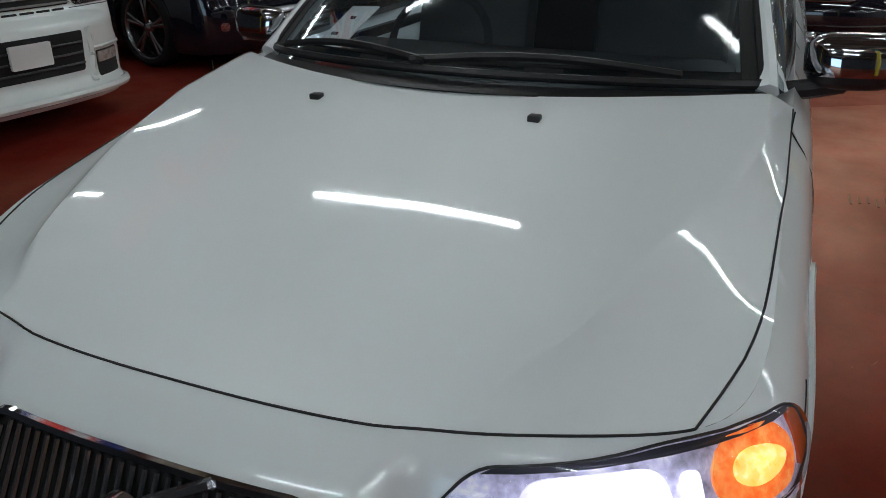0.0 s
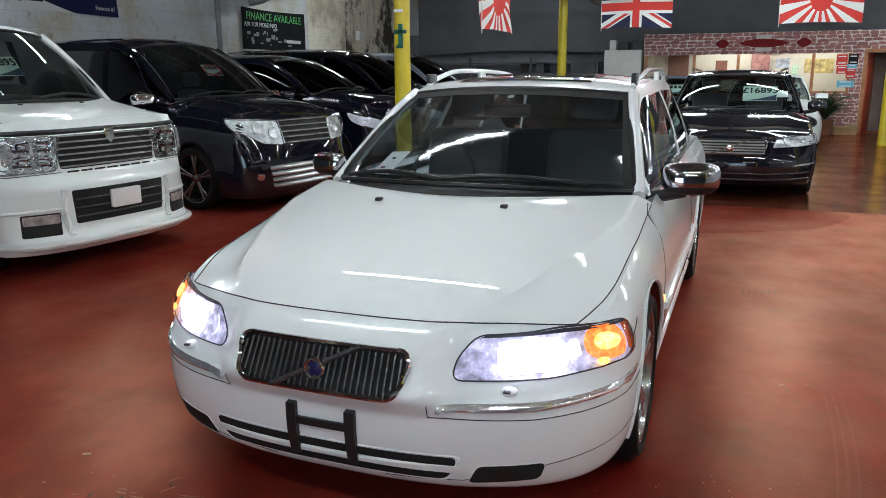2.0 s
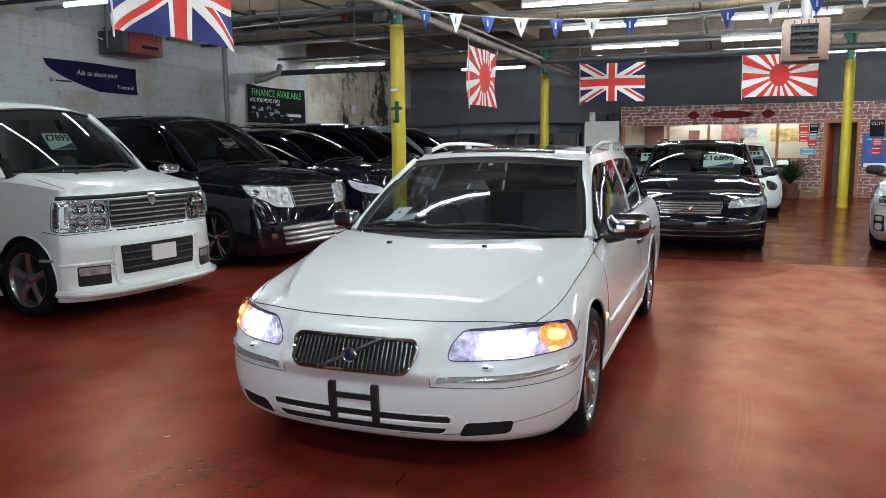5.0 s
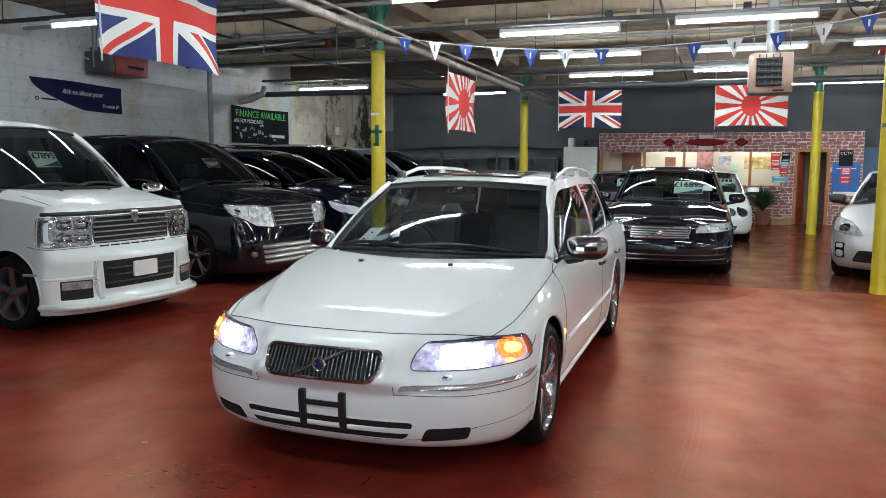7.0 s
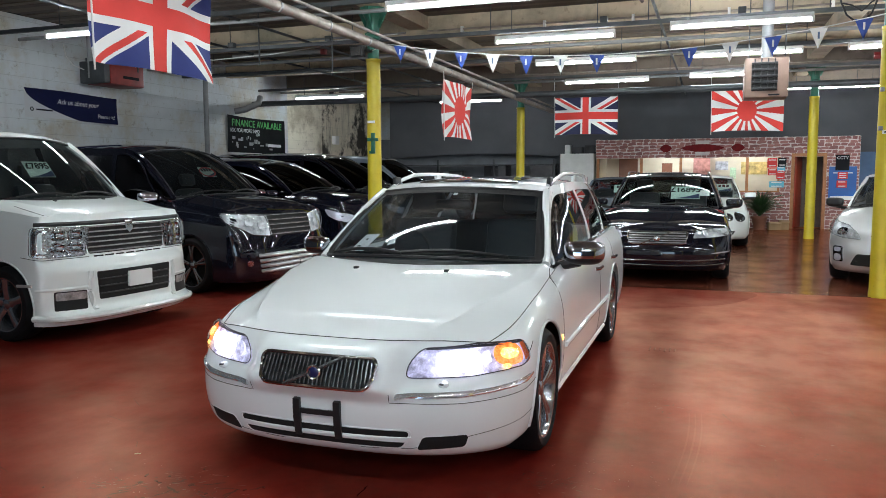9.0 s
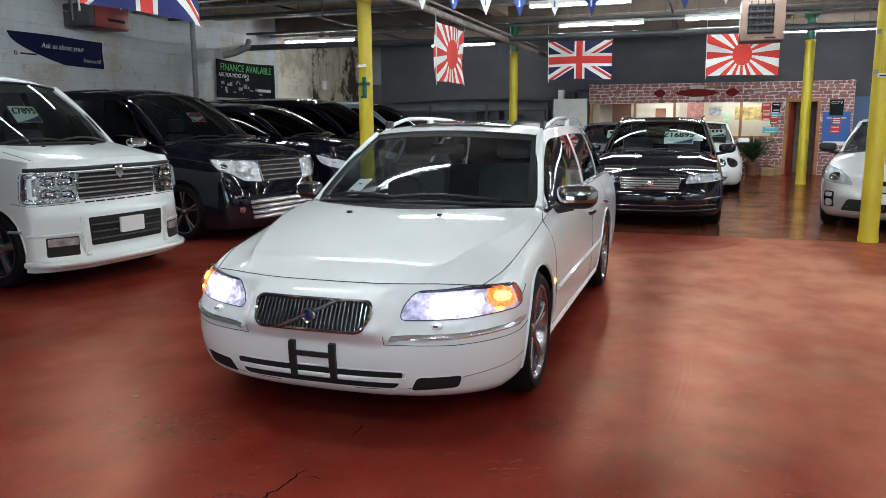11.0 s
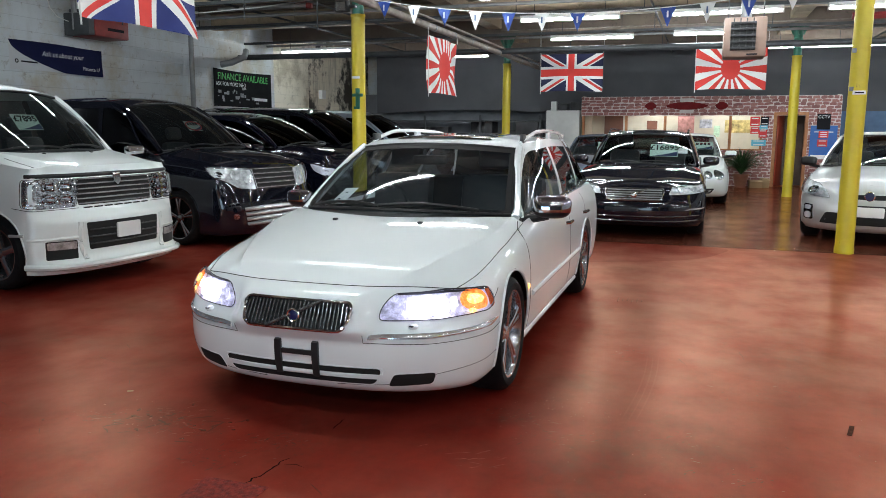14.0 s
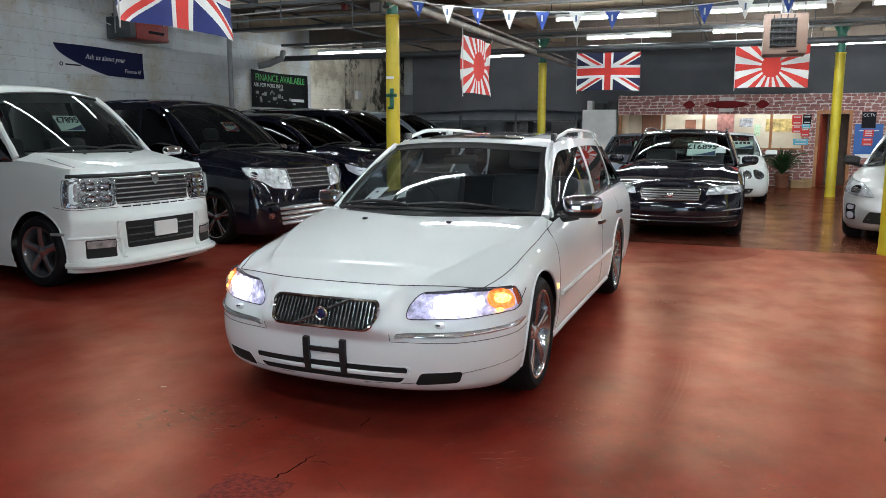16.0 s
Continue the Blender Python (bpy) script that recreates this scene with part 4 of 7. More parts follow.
# ---------------------------------------------------------------- the white estate car in front
def main_car():
    s = Shell(W=0.895, L=4.73, cf=0.62, nf=2.6, cr=0.45, nr=3.2, taper=1.0, zb=0.175, nose_top=0.702, wf0=0.35, wf1=0.8,
              shoulder=[(0.1, 0.676), (0.35, 0.688), (0.6, 0.742), (0.9, 0.80), (1.2, 0.855), (1.55, 0.905), (2.5, 0.925), (4.0, 0.955), (4.7, 0.95)],
              side=[(0, 0.075), (0.08, 0.035), (0.3, 0.006), (0.55, 0.0), (0.75, 0.008), (0.9, 0.035), (1, 0.085)],
              front=[(0.175, 0.10), (0.2, 0.055), (0.26, 0.022), (0.34, 0.004), (0.42, 0.0), (0.49, 0.008), (0.53, 0.028), (0.57, 0.06), (0.64, 0.088), (0.685, 0.112), (0.702, 0.132)],
              rear=[(0.17, 0.1), (0.3, 0.02), (0.5, 0.0), (0.7, 0.04), (0.95, 0.08)],
              beak=(0.345, 0.49, 0.712, 0.06), cowl=1.30, crown=2.5, crease=([(0.235, 0.455), (0.375, 0.535), (0.53, 0.59), (0.76, 0.672), (1.127, 0.765), (1.5, 0.82)], 0.85, 0.62, 0.32),
              hoodline=[(0.1, 0.702), (0.2, 0.741), (0.3, 0.769), (0.4, 0.7935), (0.5, 0.817), (0.625, 0.8445), (0.75, 0.871), (0.875, 0.8955), (1.0, 0.9185), (1.2, 0.952), (1.35, 0.972)],
              axles=(0.885, 3.66), wheel_r=0.325, arch_r=0.36)
    cab = Cabin(bx=0.745, by=1.14, bcurve=0.34, bz=0.955, bdrop=0.042, tx=0.605, ty=2.02, tcurve=0.15, tz=1.37, tdrop=0.035, wbulge=0.03,
                beltx=[(1.45, 0.775), (2.0, 0.80), (3.5, 0.79), (4.72, 0.74)], beltz=[(1.45, 0.915), (2.0, 0.93), (4.0, 0.965), (4.72, 0.96)],
                roofx=[(1.52, 0.745), (2.17, 0.605), (2.6, 0.615), (3.8, 0.60), (4.4, 0.565), (4.72, 0.70)],
                roofz=[(1.52, 0.925), (2.17, 1.335), (2.6, 1.385), (3.3, 1.395), (4.1, 1.365), (4.4, 1.33), (4.72, 0.96)],
                rooftop=[(2.0, 0.035), (3.0, 0.045), (4.4, 0.03), (4.72, 0.0)], rear=4.4, tail=4.72, sbulge=0.02, apillar=0.03, belt_mat=M["dullchrome"], tintside="screen")
    car = base_car(s, cab, pose(0.025, -0.455, 0), "estate_car", "pearl white estate car with lit headlamps on the red floor", M["pearl"], M["glass"],
                   (0.325, 0.215), M["alloy"], "twin", 5, [(2.85, 0.09, 0.12, M["pearl"]), (3.72, 0.08, 0.16, M["pearl"])], hood_gap=-0.045)
    front_seats(car, 2.35, 0.92, (-0.36, 0.36), M["seat"])
    bm = bmesh.new()
    grid(bm, lambda a, b: cab.RF(0.97 * (-1 + 2 * a), 2.03 + 0.15 * (-1 + 2 * a) ** 2 + 2.25 * b) + Vector((0, 0, -0.022)), 16, 14)
    part("headlining", bm, M["headlining"], car, "grey cloth headlining")
    for side in (1, -1):
        def door_frame(a, b):
            p = cab.WS(side, b)
            y = p[1] + 0.01 + (0.045 + 0.04 * b) * a
            lo, hi = cab.side_bot(y), cab.side_top(y)
            t = min(1.0, max(0.0, (p[2] - lo[2]) / max(0.02, hi[2] - lo[2])))
            return cab.SD(y, t, side) + Vector((side * (0.008 + 0.008 * math.sin(math.pi * a)), 0, 0))
        bm = bmesh.new()
        grid(bm, door_frame, 4, 16)
        part("door_frame", bm, M["pearl"], car, "white painted window frame")
        part("door_card", boxed(side * 0.72, side * 0.75, 1.5, 4.3, 0.35, 0.905, 0.01), M["dash"], car, "dark inner door trim")
    part("cabin_floor", boxed(-0.7, 0.7, 1.5, 4.3, 0.33, 0.36), M["dash"], car)
    bm = boxed(-0.62, 0.62, 3.05, 3.2, 0.45, 1.08, 0.06)
    part("rear_seat", bm, M["seat"], car)
    bm = bmesh.new()
    lathe(bm, [(0.185, 0), (0.2, 0.014), (0.185, 0.028), (0.17, 0.014), (0.185, 0)], 28, "y")
    sw = part("steering_wheel", bm, M["dash"], car)
    sw.matrix_basis = pose(-0.36, 1.95, 0.90, -25, 0, 0)
    # bonnet shut lines
    e0 = s.skin(0, s.nose_top)[1]

    def shut(pts, r=0.0022):
        part("shut_line", tube_along(bmesh.new(), pts, r, 6), M["line"], car)
    front_pts = []
    for k in range(-30, 31):
        u = s.u_of_x(0.81) * abs(k) / 30
        front_pts.append(s.skin(u, s.ztop(u, s.plan(u)), 1 if k > 0 else -1) + Vector((0, -0.0005, 0.0005)))
    shut(front_pts)
    for side in (1, -1):
        pts = []
        for k in range(25):
            y = 0.40 + (1.42 - 0.40) * k / 24
            u = s.hood_edge(y)
            e = s.skin(u, s.ztop(u, s.plan(u)))
            x = min(e[0], lerp([(0.40, 0.748), (0.5, 0.778), (0.62, 0.795), (0.93, 0.806), (1.42, 0.83)], y))
            pts.append(s.hood(side * x / e[0], y) + Vector((0, 0, 0.0005)))
        u = s.u_of_x(0.81)
        pts = [s.skin(u, s.ztop(u, s.plan(u)), side)] + pts
        shut(pts)
        # door gaps
        for yd in (1.30, 2.80, 3.62):
            shut([s.S(yd + 0.06 * (0.5 - z), z, side) for z in [0.26 + 0.66 * k / 14 for k in range(15)] if math.hypot(yd - 3.66, z - 0.325) > 0.38 and math.hypot(yd - 0.885, z - 0.325) > 0.38], 0.002)
        # side moulding, sill and handles
        bm = bmesh.new()
        tube_along(bm, [s.S(y, 0.47, side) + Vector((side * 0.004, 0, 0)) for y in [1.34 + 1.9 * k / 20 for k in range(21)]], 0.016, 8)
        part("side_moulding", bm, M["pearl"], car)
        bm = bmesh.new()
        tube_along(bm, [s.S(y, 0.215, side) + Vector((side * 0.0, 0, 0)) for y in [1.28 + 2.0 * k / 20 for k in range(21)]], 0.022, 8)
        part("sill_trim", bm, M["pearl"], car)
        for yh in (2.6, 3.45):
            bm = bmesh.new()
            tube_along(bm, [s.S(yh, 0.76, side), s.S(yh + 0.02, 0.765, side) + Vector((side * 0.03, 0, 0)), s.S(yh + 0.15, 0.765, side) + Vector((side * 0.03, 0, 0)), s.S(yh + 0.17, 0.76, side)], 0.013, 8)
            part("door_handle", bm, M["chrome"], car, "chrome door handle")
        part("side_indicator", panel(lambda y, z: s.S(y, z, side), rpoly([(1.20, 0.52), (1.25, 0.52), (1.25, 0.55), (1.20, 0.55)], 0.012), 0.006, 0.012, 0.01, 3, side), M["ambercore"], car, "small lit amber side indicator")
        mirror(car, 0.945 if side > 0 else 0.885, 1.66, 0.975, side, M["mirrorcap"], M["plastic"], 1.02 if side > 0 else 0.82)
        # roof rail
        pts = []
        for k in range(21):
            t = k / 20
            y = 2.30 + 2.0 * t
            p = cab.SD(y, 1.0, side)
            lift = 0.062 * min(1, min(t, 1 - t) * 4.5) ** 0.7
            pts.append(Vector((p[0] - side * 0.015, y, p[2] + lift)))
        part("roof_rail", tube_along(bmesh.new(), pts, 0.015, 8), M["pearl"], car, "white roof rail")
        for t in (0.03, 0.5, 0.97):
            y = 2.30 + 2.0 * t
            p = cab.SD(y, 1.0, side)
            part("rail_foot", boxed(p[0] - side * 0.015 - 0.014, p[0] - side * 0.015 + 0.014, y - 0.06, y + 0.06, p[2] - 0.02, p[2] + 0.06, 0.01), M["plastic"] if t < 0.1 else M["pearl"], car)
        # headlamps
        out = [(0.412, 0.548), (0.428, 0.61), (0.49, 0.672), (0.76, 0.680), (0.945, 0.672), (0.955, 0.60), (0.90, 0.575), (0.72, 0.550)]
        h, fl = lamp(car, s, out, side, M["lens"], M["litbowl"], rim=M["plastic"])

        def inlay(pts, mat, name, off, mid=None, r=0.03, lab=""):
            part(name, panel(s.F, rpoly(flip2(pts, side), r), off, mid, 0.006, 4, fl), mat, h, lab)
        # the shadow along the lamp's top, laid on as a dark strip
        inlay([(0.50, 0.664), (0.52, 0.672), (0.76, 0.677), (0.93, 0.670), (0.93, 0.664), (0.76, 0.669), (0.53, 0.666)], M["topshade"], "lamp_brow", 0.009, 0.009, 0.002, "dark strip for the shadow along the lamp top")
        # the bowl and the ring glow themselves, for bounced light and bloom
        inlay(ring_pts(0.505, 0.606, 0.036), M["litbowl"], "high_beam_bowl", 0.009, 0.003, 0.004, "silver bowl given a faint added glow")
        inlay([(0.555, 0.560), (0.552, 0.640), (0.575, 0.660), (0.735, 0.662), (0.755, 0.640), (0.758, 0.572)], M["halo"], "beam_spill", 0.008, 0.010, 0.03, "added glow for the bloom round the main beam")
        inlay([(0.566, 0.564), (0.562, 0.634), (0.59, 0.654), (0.725, 0.658), (0.75, 0.638), (0.752, 0.573)], M["beam"], "main_beam", 0.011, 0.014, 0.04, "glowing white main beam")
        inlay([(0.768, 0.602), (0.768, 0.648), (0.790, 0.650), (0.790, 0.604)], M["side"], "side_light", 0.010, 0.012, 0.01, "small white side light")
        inlay(ring_pts(0.848, 0.628, 0.046), M["amber"], "indicator", 0.008, 0.004, 0.004, "round glowing amber indicator")
        inlay(ring_pts(0.846, 0.632, 0.022), M["ambercore"], "indicator_bulb", 0.011, 0.015, 0.004, "bright amber bulb")
        inlay(ring_pts(0.832, 0.581, 0.011), M["ambercore"], "indicator_bulb", 0.010, 0.013, 0.004, "bright amber bulb")
        inlay([(0.908, 0.586), (0.908, 0.666), (0.938, 0.665), (0.948, 0.605)], M["amberoff"], "side_reflector", 0.009, 0.011, 0.012, "dark amber corner reflector")
        # bumper strip, washer, lower opening
        st = [(0.37, 0.470), (0.38, 0.490), (0.65, 0.494), (0.90, 0.505), (1.06, 0.525), (1.06, 0.513), (0.90, 0.487), (0.65, 0.470)]
        fpanel(car, s, flip2(st, side), M["strip"], "bumper_strip", 0.006, 0.012, 0.008, 0.011, "chrome bumper strip", None, 0.45)
        fbead(car, s, flip2([(0.955, 0.606), (1.0, 0.625), (1.055, 0.65)], side), 0.002, M["line"], "shut_line", 0.0)
        fbead(car, s, flip2([(0.355, 0.49), (0.35, 0.448), (0.65, 0.444), (0.90, 0.455), (1.06, 0.482)], side), 0.0016, M["line"], "shut_line", 0.0006)
        # shade of the lower bumper's crease, drawn as a dark line
        fbead(car, s, flip2([(0.20, 0.222), (0.45, 0.232), (0.7, 0.29), (0.95, 0.33), (1.09, 0.345)], side), 0.0014, M["line"], "shut_line", 0.0)
        bm = bmesh.new()
        bmesh.ops.create_uvsphere(bm, u_segments=14, v_segments=8, radius=0.026)
        w = part("lamp_washer", bm, M["pearl"], car)
        w.matrix_basis = Matrix.Translation(s.F(side * 0.585, 0.528) + Vector((0, -0.004, 0))) @ Matrix.Diagonal((1, 1, 0.6, 1))
        part("washer_jet", boxed(-0.011, 0.011, -0.03, -0.012, 0.004, 0.016, 0.003), M["plastic"], w)
        hole = flip2([(0.465, 0.224), (0.495, 0.292), (0.685, 0.298), (0.675, 0.236)], side)
        fpanel(car, s, hole, M["void"], "lower_opening", 0.002, 0.01, 0.02)
        part("opening_lip", rim_of(s.F, rpoly(hole, 0.02), 0.004, -0.002, fl), M["pearl"], car)
        # washer jet on the bonnet
        p = s.H(side * 0.279, 1.0)
        part("washer_jet", boxed(p[0] - 0.014, p[0] + 0.014, p[1] - 0.012, p[1] + 0.016, p[2] - 0.004, p[2] + 0.012, 0.004), M["plastic"], car, "small black washer jet")
    # grille
    go = [(-0.31, 0.632), (0.31, 0.632), (0.278, 0.510), (-0.278, 0.510)]
    g = fpanel(car, s, go, M["void"], "grille", 0.003, 0.02, 0.05, None, "black grille with thin upright chrome slats")
    fl = 1 if surf_normal(s.F, (0.1, 0.57))[1] < 0 else -1
    part("grille_surround", rim_of(s.F, rpoly(go, 0.05), 0.009, 0.012, fl), M["chrome"], g, "chrome grille surround")
    for k in range(27):
        x = -0.277 + 0.554 * k / 26
        z0 = 0.513 if abs(x) < 0.25 else 0.53
        fbead(g, s, [(x, z0), (x, 0.624 if abs(x) < 0.27 else 0.614)], 0.0042, M["slat"], "slat", 0.010, sub=1)
    fbead(g, s, [(-0.14, 0.512), (0.14, 0.630)], 0.010, M["slat"], "diagonal_bar", 0.020, sub=1)
    c = s.F(0, 0.570)
    bm = bmesh.new()
    lathe(bm, [(0.036, 0.0), (0.036, -0.02), (0.031, -0.026), (0.025, -0.022), (0.024, -0.01)], 28, "y", c + Vector((0, -0.012, 0)))
    part("badge_ring", bm, M["chrome"], g)
    bm = bmesh.new()
    lathe(bm, [(0.024, -0.018), (0.015, -0.021), (0.0005, -0.022)], 24, "y", c + Vector((0, -0.012, 0)))
    part("badge_disc", bm, M["badgeblue"], g, "round blue badge")
    # lower intake and bracket
    fpanel(car, s, [(-0.44, 0.318), (0.44, 0.318), (0.40, 0.235), (-0.40, 0.235)], M["void"], "lower_intake", 0.003, 0.012, 0.03)
    part("intake_lip", rim_of(s.F, rpoly([(-0.45, 0.322), (0.45, 0.322), (0.41, 0.231), (-0.41, 0.231)], 0.03), 0.005, -0.002, fl), M["pearl"], car)
    fpanel(car, s, [(-0.445, 0.290), (0.445, 0.290), (0.43, 0.264), (-0.43, 0.264)], M["pearl"], "intake_bar", 0.004, 0.012, 0.006, 0.010)
    br = fpanel(car, s, [(-0.09, 0.392), (0.09, 0.392), (0.09, 0.368), (-0.09, 0.368)], M["plastic"], "plate_bracket", 0.012, 0.01, 0.003, None, "empty black number plate bracket")
    for x in (-0.103, 0.103):
        fpanel(car, s, [(x - 0.017, 0.440), (x + 0.017, 0.440), (x + 0.017, 0.262), (x - 0.017, 0.262)], M["plastic"], "bracket_upright", 0.016, 0.02, 0.004, None, "", br)
    # wipers, cowl and things on the glass
    bm = bmesh.new()
    grid(bm, lambda a, b: Vector((0.745 * (-1 + 2 * a), 1.085 + 0.34 * abs(-1 + 2 * a) ** 2 + 0.10 * b, 0.940 + 0.014 * b - 0.035 * abs(-1 + 2 * a) ** 2)), 24, 3)
    part("wiper_cowl", bm, M["plastic"], car, "black cowl below the windscreen")
    for x0, x1 in ((-0.63, -0.06), (-0.10, 0.55)):
        pts = [cab.WS(x0 / 0.745 + (x1 - x0) / 0.745 * k / 10, 0.045 + 0.04 * math.sin(math.pi * k / 10)) + Vector((0, -0.016, 0.014)) for k in range(11)]
        part("wiper", tube_along(bmesh.new(), pts, 0.011, 6), M["plastic"], car, "black wiper")
    fn = lambda a, t: cab.WS(a, t)
    wfl = 1 if surf_normal(fn, (0.1, 0.5))[1] < 0 else -1
    wo = rpoly([(-0.985, 0.03), (0.985, 0.03), (0.975, 0.985), (-0.975, 0.985)], 0.03)
    part("windscreen_seal", rim_of(fn, wo, 0.012, 0.0, wfl, 6, 0.08), M["plastic"], car)
    part("sun_band", panel(fn, rpoly([(-0.965, 0.885), (0.965, 0.885), (0.965, 0.985), (-0.965, 0.985)], 0.02), 0.003, 0.003, 0.002, 3, wfl, 0.1), M["void"], car, "black edge band of the windscreen")
    for a in (-0.945, 0.945):
        part("edge_band", panel(fn, rpoly([(a - 0.025, 0.04), (a + 0.03, 0.04), (a + 0.025, 0.97), (a - 0.025, 0.97)], 0.01), 0.003, 0.003, 0.002, 3, wfl, 0.1), M["void"], car)
    part("edge_band", panel(fn, rpoly([(-0.95, 0.03), (0.95, 0.03), (0.95, 0.075), (-0.95, 0.075)], 0.01), 0.003, 0.003, 0.002, 3, wfl, 0.1), M["void"], car)
    pp = part("paper_notice", panel(fn, rpoly([(-0.70, 0.09), (-0.53, 0.09), (-0.47, 0.29), (-0.635, 0.285)], 0.004), -0.012, -0.012, 0.002, 3, wfl, 0.1), M["paper"], car, "white paper notice inside the windscreen")
    for k, (a0, a1) in enumerate(((-0.59, -0.56), (-0.64, -0.60))):
        t = 0.22 - 0.08 * k
        part("print_bar", panel(fn, rpoly([(a0, t), (a1, t), (a1, t + 0.014), (a0, t + 0.014)], 0.001, 1), -0.010, -0.010, 0.001, 2, wfl, 0.1), M["ink"], pp)
    part("sticker", panel(fn, rpoly([(0.03, 0.86), (0.075, 0.86), (0.075, 0.91), (0.03, 0.91)], 0.004), -0.004, -0.004, 0.002, 3, wfl, 0.1), M["paper"], car, "small white sticker")
    bm = boxed(-0.13, 0.13, -0.02, 0.02, -0.035, 0.035, 0.02)
    rm = part("rear_view_mirror", bm, M["plastic"], car)
    rm.matrix_basis = pose(-0.02, 2.02, 1.25)
    # sunroof
    bm = bmesh.new()
    grid(bm, lambda a, b: cab.RF(0.62 * (-1 + 2 * a), 2.25 + 0.55 * b) + Vector((0, 0, 0.004)), 10, 8)
    part("sunroof", bm, simple("sunroof_glass", (0.012, 0.012, 0.014), 0.04, coat=1.0), car, "dark glass sunroof")
    return car


# ---------------------------------------------------------------- the other cars
def rotated(x, y, rz):
    return pose(x, y, 0, 0, 0, rz)


def van(kind):
    if kind == "white":
        s = Shell(W=0.885, L=4.75, cf=0.44, nf=2.7, cr=0.25, nr=4, taper=1.0, zb=0.165, nose_top=1.12, wf0=0.55, wf1=0.98,
                  shoulder=[(0.1, 1.08), (0.35, 1.11), (0.7, 1.15), (1.0, 1.17), (1.4, 1.17), (4.7, 1.18)],
                  side=[(0, 0.03), (0.1, 0.01), (0.35, 0.0), (0.42, 0.012), (0.6, 0.012), (0.85, 0.03), (1, 0.075)],
                  front=[(0.19, 0.05), (0.215, 0.0), (0.26, 0.0), (0.30, 0.045), (0.45, 0.05), (0.60, 0.05), (0.66, 0.06), (0.71, 0.11), (0.75, 0.13), (1.0, 0.15), (1.07, 0.17), (1.12, 0.22)],
                  rear=[(0.19, 0.05), (0.5, 0.0), (1.1, 0.05)], beak=None, cowl=0.98, crown=3.0, crease=([(0.3, 0.56), (1.0, 0.66)], 0.84, 0.85, 0.0),
                  hoodline=[(0.15, 1.12), (0.4, 1.17), (0.7, 1.22), (0.98, 1.265)], axles=(0.72, 3.62), wheel_r=0.335, arch_r=0.385)
        cab = Cabin(bx=0.80, by=0.72, bcurve=0.32, bz=1.24, bdrop=0.05, tx=0.68, ty=1.58, tcurve=0.12, tz=1.84, tdrop=0.05, wbulge=0.04,
                    beltx=[(0.9, 0.82), (1.6, 0.82), (4.7, 0.80)], beltz=[(1.0, 1.16), (1.6, 1.165), (4.7, 1.18)],
                    roofx=[(1.04, 0.80), (1.70, 0.68), (2.4, 0.69), (4.4, 0.66), (4.74, 0.76)], roofz=[(1.04, 1.19), (1.70, 1.79), (2.2, 1.86), (4.3, 1.86), (4.45, 1.82), (4.74, 1.14)],
                    rooftop=[(1.7, 0.05), (2.5, 0.07), (4.4, 0.05), (4.74, 0)], rear=4.45, tail=4.74, sbulge=0.03, apillar=0.035, belt_mat=M["plastic"], tintside="vantint")
        car = base_car(s, cab, rotated(-3.32, 2.27, 85), "van", "white people carrier with a chrome grille and deep bumper", M["white"], M["vanscreen"], (0.335, 0.21), M["alloy"], "five", 5,
                       [(2.2, 0.10, 0.05, M["plastic"]), (3.4, 0.10, 0.0, M["plastic"])], "vans along the wall")
        for side in (1, -1):
            h, fl = lamp(car, s, [(0.50, 0.755), (0.45, 1.01), (0.80, 1.015), (0.93, 1.005), (0.93, 0.77), (0.84, 0.75)], side, M["lens"], M["lampdark"], rim=M["dullchrome"], proud=0.034)
            for x, z in ((0.59, 0.94), (0.75, 0.94), (0.59, 0.83), (0.75, 0.83)):
                part("reflector_bowl", panel(s.F, rpoly(flip2([(x - 0.065, z - 0.042), (x + 0.065, z - 0.042), (x + 0.065, z + 0.042), (x - 0.065, z + 0.042)], side), 0.04), 0.028, 0.007, 0.022, 6, fl), M["chrome"], h)
            fpanel(car, s, flip2([(0.54, 0.295), (0.54, 0.462), (0.80, 0.462), (0.80, 0.295)], side), M["void"], "fog_recess", 0.003, 0.01, 0.015)
            fpanel(car, s, flip2([(0.55, 0.385), (0.55, 0.452), (0.79, 0.452), (0.79, 0.385)], side), M["lampsilver"], "fog_lamp", 0.010, 0.01, 0.012, None, "fog lamp")
            part("bumper_shelf", bead(s.F, flip2([(0.52, 0.485), (0.70, 0.482), (0.90, 0.478)], side), 0.016, -0.006, fl, 8, 8), M["white"], car)
            fbead(car, s, flip2([(0.93, 0.52), (1.10, 0.515)], side), 0.014, M["silver"], "bumper_trim", 0.002)
            fbead(car, s, flip2([(0.495, 0.62), (0.51, 0.44), (0.47, 0.28)], side), 0.03, M["white"], "bumper_strake", -0.010)
            fbead(car, s, flip2([(0.46, 0.742), (0.84, 0.735), (0.97, 0.752), (1.06, 0.76)], side), 0.003, M["line"], "shut_line", 0.0)
            part("shut_line", tube_along(bmesh.new(), [s.H(side * (0.74 - 0.04 * k / 10), 0.32 + 0.42 * k / 10) + Vector((0, 0, 0.0005)) for k in range(11)], 0.0025, 6), M["line"], car)
        g = fpanel(car, s, [(-0.50, 1.01), (0.50, 1.01), (0.46, 0.765), (-0.46, 0.765)], M["void"], "grille", 0.004, 0.02, 0.02, None, "chrome grille with six cross bars")
        fbead(g, s, [(-0.92, 1.04), (-0.5, 1.04), (0, 1.045), (0.5, 1.04), (0.92, 1.04)], 0.022, M["plastic"], "grille_cap", -0.006, "dark grey bar above the grille")
